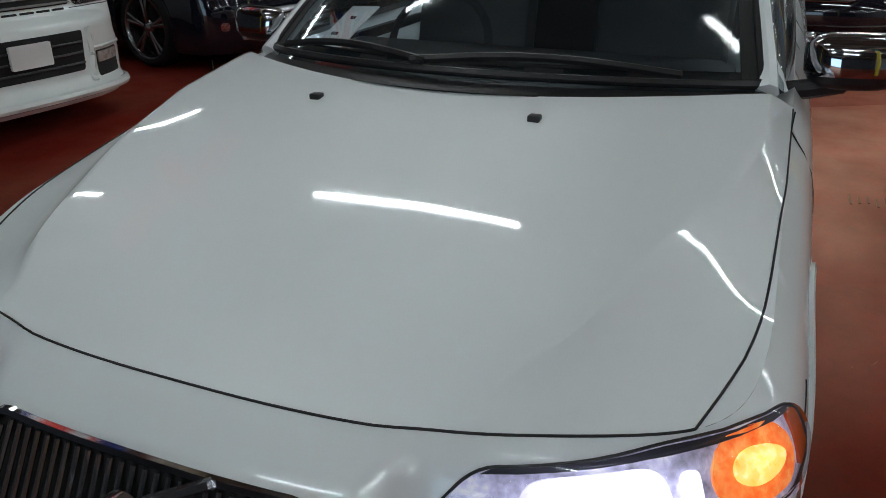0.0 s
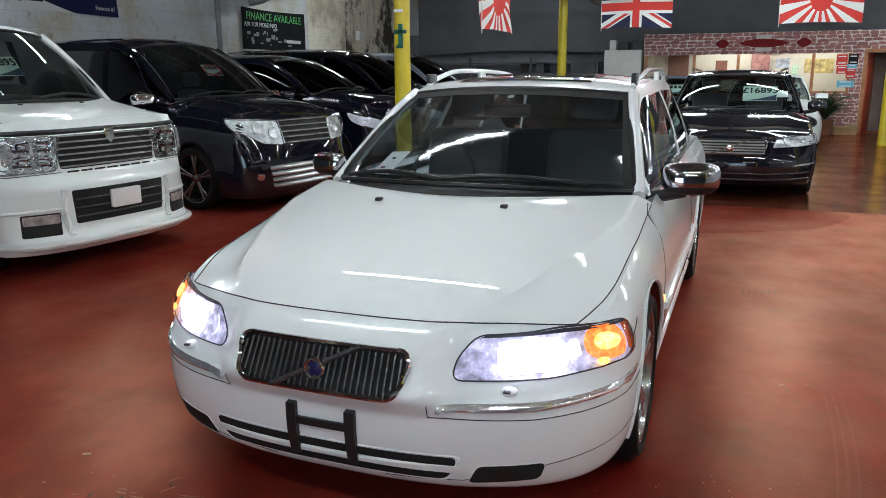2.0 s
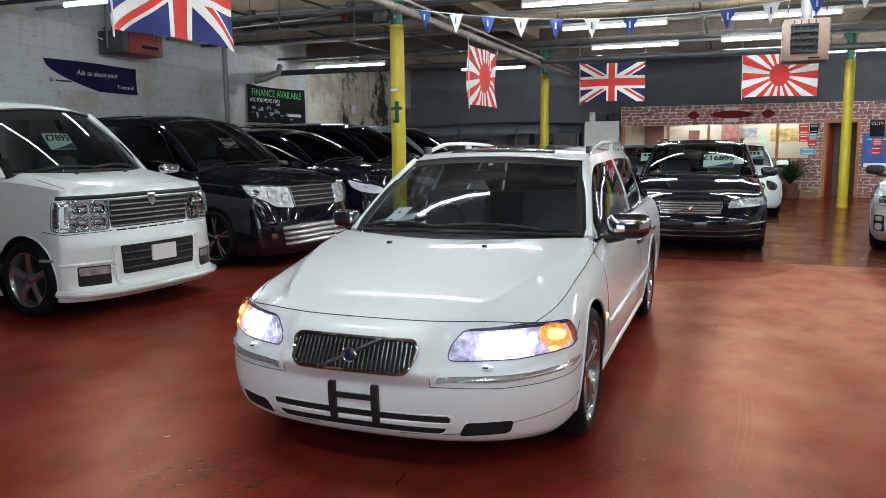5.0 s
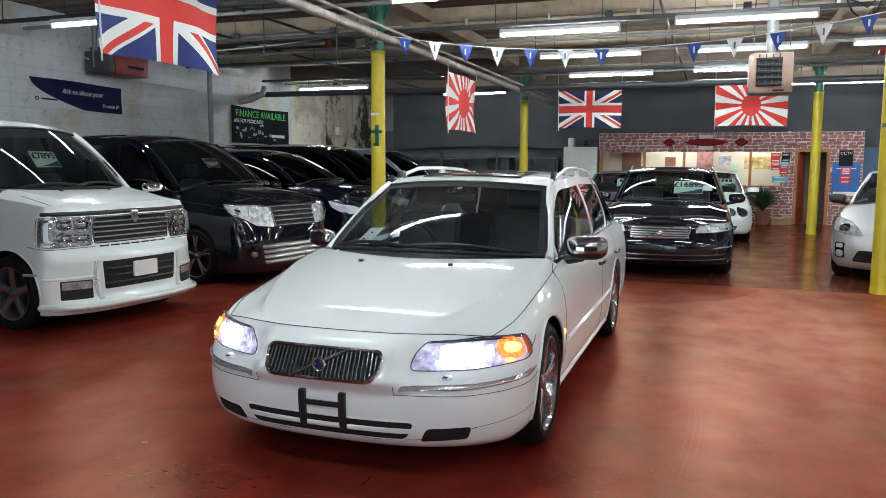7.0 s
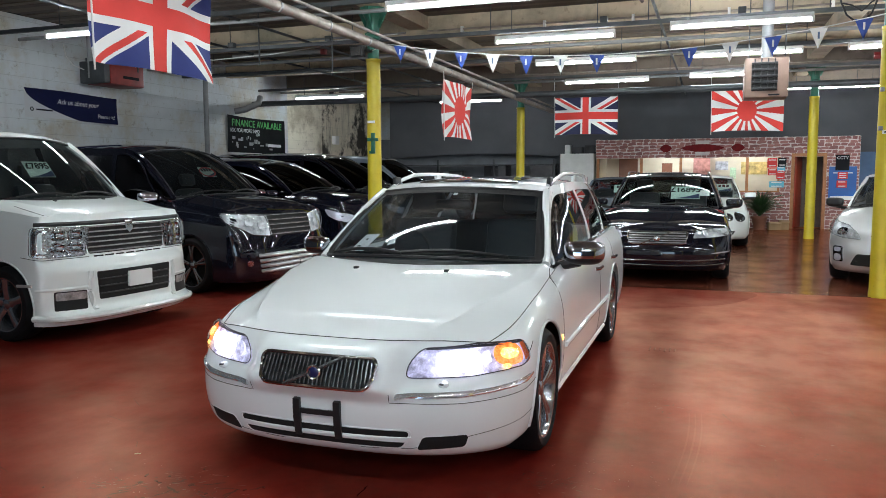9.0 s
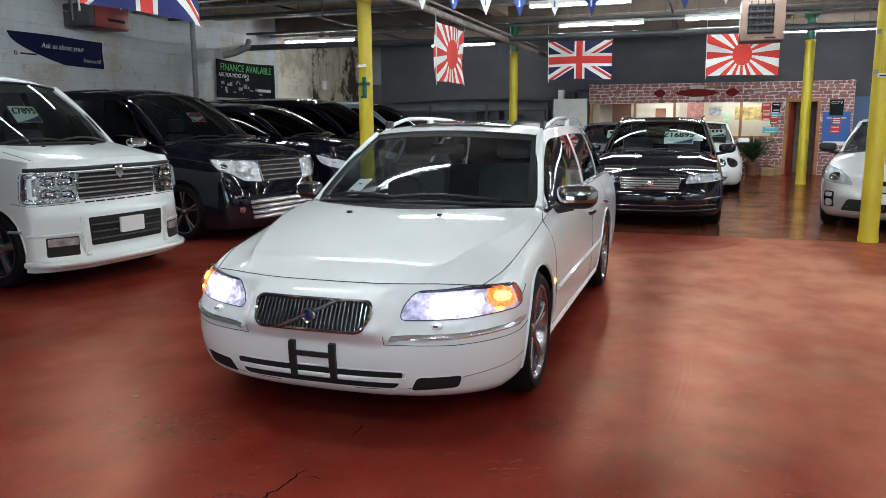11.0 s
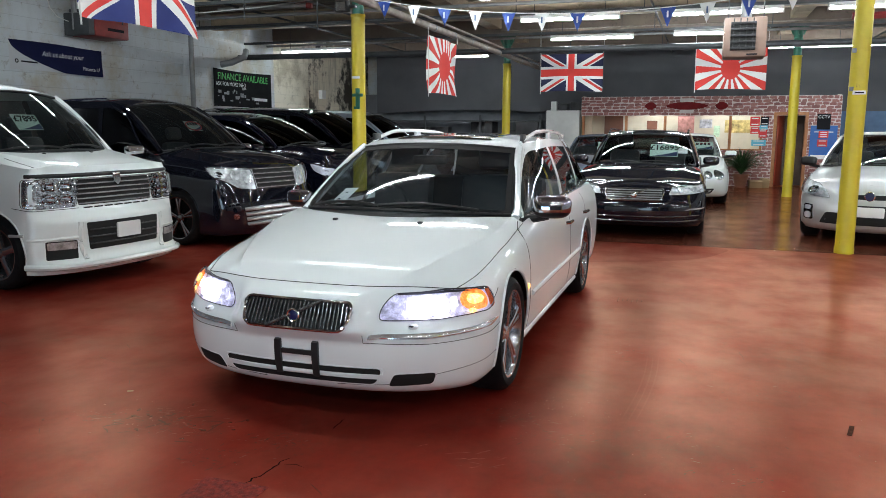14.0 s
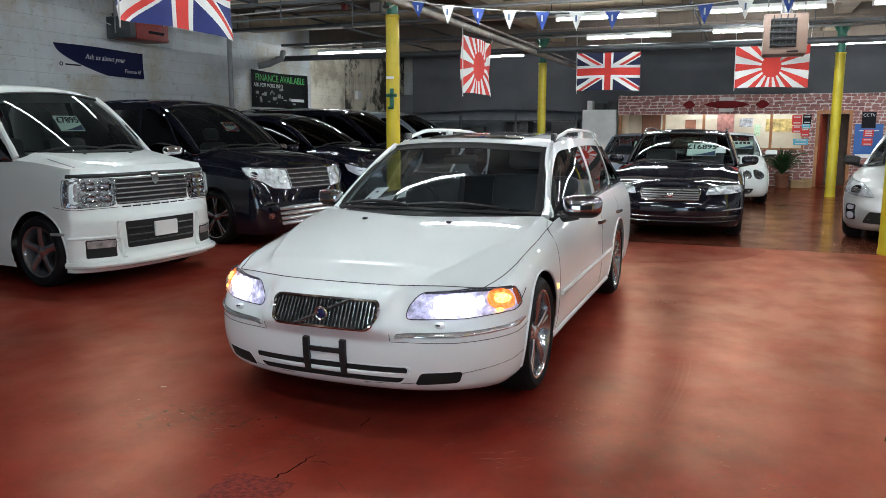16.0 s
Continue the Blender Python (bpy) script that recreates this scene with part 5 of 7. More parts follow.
        for k in range(6):
            z = 0.775 + 0.225 * k / 5
            w = 0.465 + 0.03 * k / 5
            fpanel(car, s, [(-w, z - 0.008), (w, z - 0.008), (w, z + 0.008), (-w, z + 0.008)], M["satin"], "grille_bar", 0.010, 0.003, 0.004, 0.012, "", g, 1.5)
        fpanel(car, s, [(-0.045, 1.045), (0.045, 1.045), (0.04, 0.965), (0, 0.93), (-0.04, 0.965)], M["chrome"], "badge", 0.026, 0.02, 0.008)
        for k in range(7):
            x = -0.36 + 0.12 * k
            fpanel(car, s, [(x - 0.05, 0.735), (x + 0.05, 0.735), (x + 0.05, 0.748), (x - 0.05, 0.748)], M["void"], "bumper_slot", 0.003, 0.006, 0.003)
        fpanel(car, s, [(-0.44, 0.61), (0.44, 0.61), (0.42, 0.36), (-0.42, 0.36)], M["void"], "lower_grille", 0.004, 0.012, 0.02)
        for k in range(3):
            fbead(car, s, [(-0.42, 0.41 + 0.065 * k), (0.42, 0.41 + 0.065 * k)], 0.008, M["plastic"], "lower_grille_bar", 0.008)
        plate(car, s, 0.02, 0.51, 0.28, 0.14, M["paper"], 0.03)
        pts = [s.F(x, 0.235) + Vector((0, -0.012, 0)) for x in [-0.95 + 1.9 * k / 30 for k in range(31)]]
        part("bumper_lip", tube_along(bmesh.new(), pts, 0.03, 8), M["white"], car)
        for k, x in enumerate((-0.3, 0.25)):
            p = s.H(x, 0.72)
            part("washer_jet", boxed(p[0] - 0.014, p[0] + 0.014, p[1] - 0.012, p[1] + 0.016, p[2] - 0.004, p[2] + 0.01, 0.003), M["plastic"], car)
        price_card(car, pose(-0.02, 1.28, 1.52, -40, 0, 0), "£7895", 0.28, 0.20)
        front_seats(car, 1.85, 1.15, (-0.38, 0.38), M["seat"])
        return car
    s = Shell(W=0.90, L=4.80, cf=0.46, nf=2.9, cr=0.25, nr=4, taper=1.0, zb=0.16, nose_top=1.05, wf0=0.55, wf1=0.98,
              shoulder=[(0.1, 1.0), (0.45, 1.05), (0.8, 1.10), (1.2, 1.13), (4.7, 1.15)],
              side=[(0, 0.05), (0.1, 0.02), (0.35, 0.0), (0.5, 0.006), (0.7, 0.0), (0.88, 0.03), (1, 0.08)],
              front=[(0.17, 0.07), (0.22, 0.02), (0.35, 0.004), (0.5, 0.0), (0.62, 0.022), (0.75, 0.055), (0.90, 0.10), (0.99, 0.14), (1.05, 0.20)],
              rear=[(0.17, 0.05), (0.5, 0.0), (1.1, 0.05)], beak=None, cowl=1.05, crown=2.8, crease=([(0.25, 0.45), (1.0, 0.6)], 0.8, 1.1, 0.0),
              hoodline=[(0.15, 1.05), (0.4, 1.12), (0.7, 1.175), (1.05, 1.22)], axles=(0.93, 3.88), wheel_r=0.345, arch_r=0.385)
    cab = Cabin(bx=0.80, by=0.92, bcurve=0.34, bz=1.205, bdrop=0.04, tx=0.66, ty=1.95, tcurve=0.13, tz=1.80, tdrop=0.05, wbulge=0.05,
                beltx=[(1.1, 0.82), (1.7, 0.83), (4.8, 0.80)], beltz=[(1.1, 1.12), (1.7, 1.13), (4.8, 1.15)],
                roofx=[(1.26, 0.80), (2.08, 0.66), (2.8, 0.68), (4.4, 0.66), (4.79, 0.76)], roofz=[(1.26, 1.16), (2.08, 1.75), (2.6, 1.82), (4.3, 1.82), (4.5, 1.78), (4.79, 1.10)],
                rooftop=[(1.9, 0.05), (2.8, 0.07), (4.4, 0.05), (4.79, 0)], rear=4.5, tail=4.79, sbulge=0.03, apillar=0.03, belt_mat=M["black"], tintside="vantint")
    if kind == "black":
        car = base_car(s, cab, rotated(-3.30, 5.05, 81), "van", "black people carrier with chrome grilles above and below", M["black"], M["vanscreen"], (0.345, 0.225), M["darkalloy"], "twin", 5,
                       [(2.35, 0.08, 0.1, M["black"]), (3.5, 0.08, 0.0, M["black"])], "vans along the wall")
        for side in (1, -1):
            h, fl = lamp(car, s, [(0.40, 0.71), (0.43, 0.955), (0.75, 0.975), (1.06, 0.99), (0.93, 0.89), (0.66, 0.735)], side, M["lens"], M["lampsilver"], rim=M["dullchrome"], proud=0.034)
            for x, z in ((0.52, 0.84), (0.70, 0.89)):
                part("reflector_bowl", panel(s.F, rpoly(flip2([(x - 0.06, z - 0.055), (x + 0.06, z - 0.055), (x + 0.06, z + 0.055), (x - 0.06, z + 0.055)], side), 0.055), 0.028, 0.014, 0.022, 6, fl), M["lampsilver"], h)
            fpanel(car, s, flip2([(0.68, 0.36), (0.68, 0.43), (0.75, 0.43), (0.75, 0.36)], side), M["lampdark"], "fog_lamp", 0.006, 0.01, 0.05, None, "round fog lamp")
            mirror(car, 1.0, 1.5, 1.17, side, M["chrome"], M["black"], 1.1)
        for side in (1, -1):
            pts = [cab.SD(1.34 + 1.0 * k / 16, min(0.9, 0.12 + 1.5 * k / 16), side) + Vector((side * 0.02, 0, 0)) for k in range(17)]
            part("weather_shield", tube_along(bmesh.new(), pts, 0.014, 8), M["black"], car, "glossy black weather shield")
        g = fpanel(car, s, [(-0.42, 0.975), (0.42, 0.975), (0.38, 0.71), (-0.38, 0.71)], M["void"], "grille", 0.004, 0.02, 0.02, None, "chrome grille with cross bars")
        for k in range(5):
            z = 0.73 + 0.23 * k / 4
            w = 0.385 + 0.04 * k / 4
            fpanel(car, s, [(-w, z - 0.013), (w, z - 0.013), (w, z + 0.013), (-w, z + 0.013)], M["satin"], "grille_bar", 0.010, 0.003, 0.005, 0.013, "", g, 1.5)
        for k in range(4):
            z = 0.30 + 0.062 * k
            w = 0.58 + 0.012 * k
            fpanel(car, s, [(-w, z - 0.015), (w, z - 0.015), (w, z + 0.019), (-w, z + 0.019)], M["satin"], "lower_chrome_bar", 0.010, 0.02, 0.008, 0.024, "", None, 1.6)
        pc = price_card(car, pose(0.25, 1.75, 1.50, -45, 0, 0), "", 0.25, 0.18)
        ring = tube_along(bmesh.new(), [(0.135 * math.cos(2 * math.pi * k / 24), -0.007, -0.005 + 0.085 * math.sin(2 * math.pi * k / 24)) for k in range(24)], 0.008, 6, True)
        part("price_ring", ring, M["red"], pc, "red oval border")
        front_seats(car, 2.2, 1.05, (-0.38, 0.38), M["dash"])
        return car
    return s, cab


def plain_van(m, label, mat, kind, scale_z=1.0):
    s, cab = van("other")
    s.front = [(0.17, 0.08), (0.22, 0.02), (0.4, 0.0), (0.55, 0.02), (0.7, 0.08), (0.90, 0.14), (0.99, 0.18), (1.05, 0.26)]
    s.cf, s.nf = 0.6, 2.4
    if kind == "low":
        cab.tz, cab.ty = 1.66, 1.85
        cab.roofz = [(1.26, 1.16), (1.98, 1.61), (2.6, 1.68), (4.2, 1.66), (4.5, 1.60), (4.79, 1.10)]
        cab.roofx = [(1.26, 0.80), (1.98, 0.66), (2.8, 0.68), (4.4, 0.66), (4.79, 0.76)]
    car = base_car(s, cab, m, "van", label, mat, M["tint"], (0.335, 0.21), M["darkalloy"], "five", 5,
                   [(2.35, 0.08, 0.1, mat), (3.5, 0.08, 0.0, mat)], "vans along the wall")
    for side in (1, -1):
        lamp(car, s, [(0.50, 0.72), (0.62, 0.80), (0.95, 0.90), (1.10, 0.93), (1.02, 0.82), (0.80, 0.72)], side, M["lens"], M["reflector"])
        mirror(car, 1.0, 1.5, 1.15, side, mat, mat, 1.05)
    fpanel(car, s, [(-0.4, 0.55), (0.4, 0.55), (0.36, 0.36), (-0.36, 0.36)], M["void"], "grille", 0.004, 0.02, 0.03)
    fbead(car, s, [(-0.42, 0.74), (0, 0.73), (0.42, 0.74)], 0.012, M["chrome"], "chrome_strip", 0.006)
    return car


def saloon(kind, m, label, mat, name="car", group="cars in the hall"):
    """Low cars: black estate, silver hatchback, white and blue saloons."""
    k = {"black": (0.93, 4.8, 0.72, 0.62, 2.6), "silver": (0.875, 4.46, 0.78, 0.75, 2.3), "white": (0.88, 4.7, 0.70, 0.62, 2.4), "blue": (0.88, 4.6, 0.68, 0.55, 2.6)}[kind]
    W, L, nt_, cf, nf = k
    tall = {"black": 1.42, "silver": 1.42, "white": 1.36, "blue": 1.33}[kind]
    cow = {"black": 1.25, "silver": 1.02, "white": 1.35, "blue": 1.25}[kind]
    bel = {"black": 0.96, "silver": 0.98, "white": 0.93, "blue": 0.90}[kind]
    tilt = {"black": 0.78, "silver": 1.05, "white": 0.75, "blue": 0.75}[kind]
    s = Shell(W=W, L=L, cf=cf, nf=nf, cr=0.45, nr=3, taper=1.0, zb=0.17, nose_top=nt_, wf0=0.55, wf1=0.97,
              shoulder=[(0.1, nt_ - 0.02), (0.5, nt_ + 0.06), (1.0, bel - 0.07), (1.6, bel - 0.03), (4.6, bel + 0.02)],
              side=[(0, 0.06), (0.1, 0.02), (0.3, 0.0), (0.6, 0.0), (0.85, 0.03), (1, 0.09)],
              front=[(0.17, 0.10), (0.2, 0.04), (0.28, 0.005), (0.42, 0.0), (0.5, 0.02), (0.58, 0.055), (nt_ - 0.06, 0.10), (nt_, 0.19)],
              rear=[(0.17, 0.1), (0.4, 0.0), (0.95, 0.1)], beak=None, cowl=cow + 0.12, crown=2.5, crease=([(0.25, 0.32), (0.7, 0.5), (1.2, 0.65)], 0.78, 1.0, 0.0) if kind != "silver" else None,
              hoodline=[(0.12, nt_), (0.35, nt_ + 0.07), (0.7, nt_ + 0.15), (cow, bel + 0.02), (cow + 0.12, bel + 0.03)], axles=(0.88, L - 1.0), wheel_r=0.325, arch_r=0.365)
    tail = L - (0.06 if kind in ("black", "silver") else 0.75)
    rear = tail - (0.35 if kind in ("black", "silver") else 0.75)
    ty = cow + tilt
    cab = Cabin(bx=W - 0.14, by=cow, bcurve=0.36, bz=bel + 0.015, bdrop=0.03, tx=W - 0.29, ty=ty, tcurve=0.14, tz=tall, tdrop=0.04, wbulge=0.03,
                beltx=[(cow + 0.3, W - 0.11), (cow + 0.9, W - 0.09), (L - 0.1, W - 0.14)], beltz=[(cow + 0.3, bel - 0.03), (cow + 1, bel - 0.01), (L, bel + 0.02)],
                roofx=[(cow + 0.36, W - 0.14), (ty + 0.14, W - 0.29), (ty + 0.7, W - 0.28), (rear, W - 0.31), (tail, W - 0.2)],
                roofz=[(cow + 0.36, bel - 0.015), (ty + 0.14, tall - 0.035), (ty + 0.6, tall + 0.01), (rear - 0.2, tall - 0.02), (rear, tall - 0.06), (tail, bel + 0.01)],
                rooftop=[(ty, 0.035), (ty + 0.7, 0.045), (rear, 0.035), (tail, 0)], rear=rear, tail=tail, sbulge=0.02, apillar=0.028, belt_mat=M["dullchrome"] if kind == "black" else M["plastic"], tintside="tint")
    car = base_car(s, cab, m, name, label, mat, M["screen"], (0.325, 0.21), M["alloy"], "five", 5, [(cow + 1.55, 0.09, 0.08, M["plastic"]), (cow + 2.4, 0.09, 0.1, mat)], group)
    front_seats(car, cow + 1.15, bel - 0.02, (-0.36, 0.36), M["dash"])
    for side in (1, -1):
        mirror(car, W + 0.06, cow + 0.55, bel + 0.05, side, M["plastic"] if kind == "silver" else mat, M["plastic"], 0.95)
        if kind == "black":
            h, fl = lamp(car, s, [(0.46, 0.60), (0.52, 0.685), (0.80, 0.72), (1.08, 0.74), (1.02, 0.66), (0.80, 0.615)], side, M["lens"], M["lampsilver"], rim=M["plastic"], proud=0.03)
            for x, z in ((0.64, 0.660), (0.82, 0.682)):
                part("reflector_bowl", panel(s.F, rpoly(flip2(ring_pts(x, z, 0.034), side), 0.003, 1), 0.024, 0.012, 0.02, 5, fl), M["lampsilver"], h)
            fpanel(car, s, flip2([(0.66, 0.40), (0.75, 0.425), (0.98, 0.435), (0.98, 0.418)], side), M["satin"], "fog_trim", 0.006, 0.01, 0.02)
            pts = []
            for kk in range(21):
                t = kk / 20
                y = ty + 0.3 + 2.0 * t
                p = cab.SD(y, 1.0, side)
                pts.append(Vector((p[0] - side * 0.015, y, p[2] + 0.06 * min(1, min(t, 1 - t) * 6) ** 0.6)))
            part("roof_rail", tube_along(bmesh.new(), pts, 0.015, 8), M["dullchrome"], car, "silver roof rail")
        elif kind == "silver":
            h, fl = lamp(car, s, [(0.48, 0.60), (0.56, 0.70), (0.80, 0.80), (1.12, 0.90), (1.14, 0.83), (0.95, 0.68), (0.72, 0.61)], side, M["lens"], M["lampsilver"], rim=M["plastic"], proud=0.03)
            part("reflector_bowl", panel(s.F, rpoly(flip2([(0.66, 0.64), (0.78, 0.64), (0.78, 0.73), (0.66, 0.73)], side), 0.05), 0.026, 0.006, 0.022, 5, fl), M["chrome"], h)
            fp = fpanel(car, s, flip2([(0.66, 0.30), (0.68, 0.50), (0.80, 0.50), (0.80, 0.30)], side), M["dullchrome"], "fog_surround", 0.006, 0.01, 0.03)
            fpanel(car, s, flip2([(0.69, 0.31), (0.69, 0.40), (0.78, 0.40), (0.78, 0.31)], side), M["reflector"], "fog_lamp", 0.012, 0.01, 0.045, None, "", fp)
            fpanel(car, s, flip2([(0.70, 0.43), (0.70, 0.485), (0.78, 0.485), (0.78, 0.43)], side), M["reflector"], "indicator", 0.012, 0.01, 0.02, None, "", fp)
        elif kind == "white":
            for x, z, r in ((0.52, 0.60, 0.075), (0.72, 0.60, 0.09)):
                o = [(x + r * math.cos(a) * side * 0 + r * math.cos(a), z + r * math.sin(a)) for a in [2 * math.pi * q / 14 for q in range(14)]]
                lamp(car, s, o, side, M["lens"], M["lampdark"], rim=M["chrome"])
        else:
            lamp(car, s, [(0.45, 0.55), (0.48, 0.63), (0.85, 0.66), (0.95, 0.58)], side, M["lens"], M["reflector"])
    if kind == "black":
        go = [(-0.42, 0.68), (0.42, 0.68), (0.36, 0.52), (-0.36, 0.52)]
        g = fpanel(car, s, go, M["void"], "grille", 0.004, 0.02, 0.05, None, "grille with four chrome cross bars")
        fl = 1 if surf_normal(s.F, (0.1, 0.57))[1] < 0 else -1
        part("grille_surround", rim_of(s.F, rpoly(go, 0.05), 0.008, 0.01, fl), M["chrome"], g)
        for q in range(5):
            fbead(g, s, [(-0.38, 0.54 + 0.03 * q), (0, 0.54 + 0.03 * q), (0.38, 0.54 + 0.03 * q)], 0.0095, M["satin"], "grille_bar", 0.012)
        fbead(g, s, [(-0.2, 0.525), (0.2, 0.675)], 0.008, M["chrome"], "diagonal_bar", 0.018)
        bm = bmesh.new()
        lathe(bm, [(0.042, 0.0), (0.042, -0.02), (0.03, -0.026), (0.0005, -0.022)], 24, "y", s.F(0, 0.6) + Vector((0, -0.012, 0)))
        part("badge", bm, M["chrome"], g)
        for z in (0.245, 0.31):
            fbead(car, s, [(-0.85, z + 0.02), (-0.4, z), (0, z), (0.4, z), (0.85, z + 0.02)], 0.009, M["slat"], "bumper_strip", 0.004)
        price_card(car, pose(0.29, cow + 0.55, bel + 0.205, -50, 0, 0), "£16895", 0.42, 0.28)
        o = boxed(-0.09, 0.09, -0.002, 0.002, -0.06, 0.06)
        ob = part("paper_notice", o, M["paper"], car, "small white paper notice", False)
        ob.matrix_basis = pose(0.545, cow + 0.60, bel + 0.20, -50, 0, 4)
    elif kind == "silver":
        fpanel(car, s, [(-0.38, 0.66), (0.38, 0.66), (0.32, 0.60), (-0.32, 0.60)], M["void"], "grille", 0.004, 0.02, 0.02)
        fpanel(car, s, [(-0.50, 0.42), (0.50, 0.42), (0.58, 0.27), (-0.58, 0.27)], M["void"], "lower_grille", 0.004, 0.02, 0.03)
        plate(car, s, 0, 0.44, 0.36, 0.12, M["paper"], 0.02)
        fpanel(car, s, [(-0.22, 0.52), (0.22, 0.52), (0.22, 0.37), (-0.22, 0.37)], M["plastic"], "plate_holder", 0.012, 0.012, 0.01)
        bm = bmesh.new()
        lathe(bm, [(0.062, 0.0), (0.062, -0.016), (0.052, -0.02), (0.05, -0.01)], 24, "y", s.F(0, 0.645) + Vector((0, -0.008, 0)))
        part("badge", bm, M["chrome"], car)
        bm = bmesh.new()
        lathe(bm, [(0.051, -0.012), (0.0005, -0.014)], 24, "y", s.F(0, 0.645) + Vector((0, -0.008, 0)))
        part("badge_disc", bm, M["badgeblue"], car)
    elif kind == "white":
        fpanel(car, s, [(-0.3, 0.62), (0.3, 0.62), (0.26, 0.48), (-0.26, 0.48)], M["dullchrome"], "grille", 0.004, 0.02, 0.05)
        fpanel(car, s, [(-0.62, 0.34), (0.62, 0.34), (0.55, 0.24), (-0.55, 0.24)], M["void"], "lower_grille", 0.004, 0.02, 0.03)
        for z in (0.27, 0.31):
            fbead(car, s, [(-0.58, z), (0, z), (0.58, z)], 0.006, M["satin"], "grille_bar", 0.006)
        price_card(car, pose(0.36, cow + 0.6, bel + 0.22, -50, 0, 0), "", 0.40, 0.24)
    else:
        fpanel(car, s, [(-0.3, 0.62), (0.3, 0.62), (0.26, 0.50), (-0.26, 0.50)], M["dullchrome"], "grille", 0.004, 0.02, 0.04)
        price_card(car, pose(0.15, cow + 0.55, bel + 0.22, -50, 0, 0), "", 0.42, 0.26)
    return car


# ---------------------------------------------------------------- the hall
X0, X1, Y0, Y1, ZC = -9.0, 11.0, -13.0, 20.6, 4.05


def setting(name, bm, mat, label="", smooth=False):
    return tagged(mesh_ob(name, bm, mat, smooth), label or name.replace("_", " "), "", "", "structure")


setting("floor", boxed(X0 - 0.2, X1 + 0.2, Y0 - 0.2, Y1 + 0.2, -0.2, 0.0), M["floor"], "worn red painted concrete floor")
setting("wall_left", boxed(X0 - 0.25, X0, 4.4, 14.5, 0, ZC), M["wall"], "old white painted brick wall")
# out of view; given the dark sheet colour to cut bounce and reflections
setting("wall_left_front", boxed(X0 - 0.25, X0, Y0, 4.4, 0, ZC), M["curtain"], "unseen wall stretch, dark to cut bounced light")
setting("wall_left_plaster", boxed(X0 - 0.25, X0 - 0.002, 14.5, 16.4, 0, ZC), M["plaster"], "stained cream plaster wall, paler for the lamp beside it")
setting("wall_left_damp", boxed(X0 - 0.25, X0 - 0.004, 16.4, Y1, 0, ZC), M["damp"], "stained peeling wall")
setting("wall_back", boxed(X0 - 0.25, X1 + 0.25, Y1, Y1 + 0.25, 0, ZC), M["wall"], "pale rear wall")
# out of view; kept pale to throw light onto the car's right side
setting("wall_right", boxed(X1, X1 + 0.25, Y0, Y1, 0, ZC), M["wall"], "unseen side wall, pale to bounce light")
# also unseen, and dark for the same reason
for xa, xb, za, zb in ((X0 - 0.25, -2.3, 0, ZC), (3.3, X1 + 0.25, 0, ZC), (-2.3, 3.3, 3.25, ZC)):
    setting("wall_front", boxed(xa, xb, Y0 - 0.25, Y0, za, zb), M["curtain"], "unseen wall around the doorway, dark to cut bounced light")
setting("backdrop", boxed(-8, 9, -18.2, -18, -0.2, 6), M["whitebox"], "pale wall across the yard")
setting("ground", boxed(-12, 12, -18, Y0 - 0.2, -0.3, -0.02), simple("yard_concrete", (0.3, 0.3, 0.29), 0.8, vary=0.15), "concrete yard outside the doorway")


def ceiling():
    bm = bmesh.new()
    n = 230
    w = (Y1 - Y0) / n
    for k in range(n):
        y = Y0 + w * k
        box(bm, X0, X1, y + 0.006, y + w - 0.006, ZC + random.uniform(0, 0.018), ZC + 0.12)
    return setting("ceiling", bm, M["ceiling"], "dusty boarded ceiling")


ceiling()


def steel_beam(name, x0, x1, y0, y1, z0, z1, mat, label):
    """An I-shaped beam along its longer side."""
    bm = bmesh.new()
    t = 0.03
    box(bm, x0, x1, y0, y1, z0, z0 + t)
    box(bm, x0, x1, y0, y1, z1 - t, z1)
    if x1 - x0 > y1 - y0:
        c = (y0 + y1) / 2
        box(bm, x0, x1, c - 0.03, c + 0.03, z0 + t, z1 - t)
    else:
        c = (x0 + x1) / 2
        box(bm, c - 0.03, c + 0.03, y0, y1, z0 + t, z1 - t)
    return setting(name, bm, mat, label)


COLS = [(-3.0, 6.85), (-2.93, 15.6), (3.58, 6.62), (3.74, 15.2), (-3.0, -2.0), (3.55, -2.2)]
for i, xx in enumerate((-2.97, 3.64)):
    setting("beam", boxed(xx - 0.16, xx + 0.16, Y0, Y1, 3.84, ZC - 0.004), M["beamcream"], "cream painted beam over the columns")
# beams past y = 13 are coloured dark, as the far end is dimly lit
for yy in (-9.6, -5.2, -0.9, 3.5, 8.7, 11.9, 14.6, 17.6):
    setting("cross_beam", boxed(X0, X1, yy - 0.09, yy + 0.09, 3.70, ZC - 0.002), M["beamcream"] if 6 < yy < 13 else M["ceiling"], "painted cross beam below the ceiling")


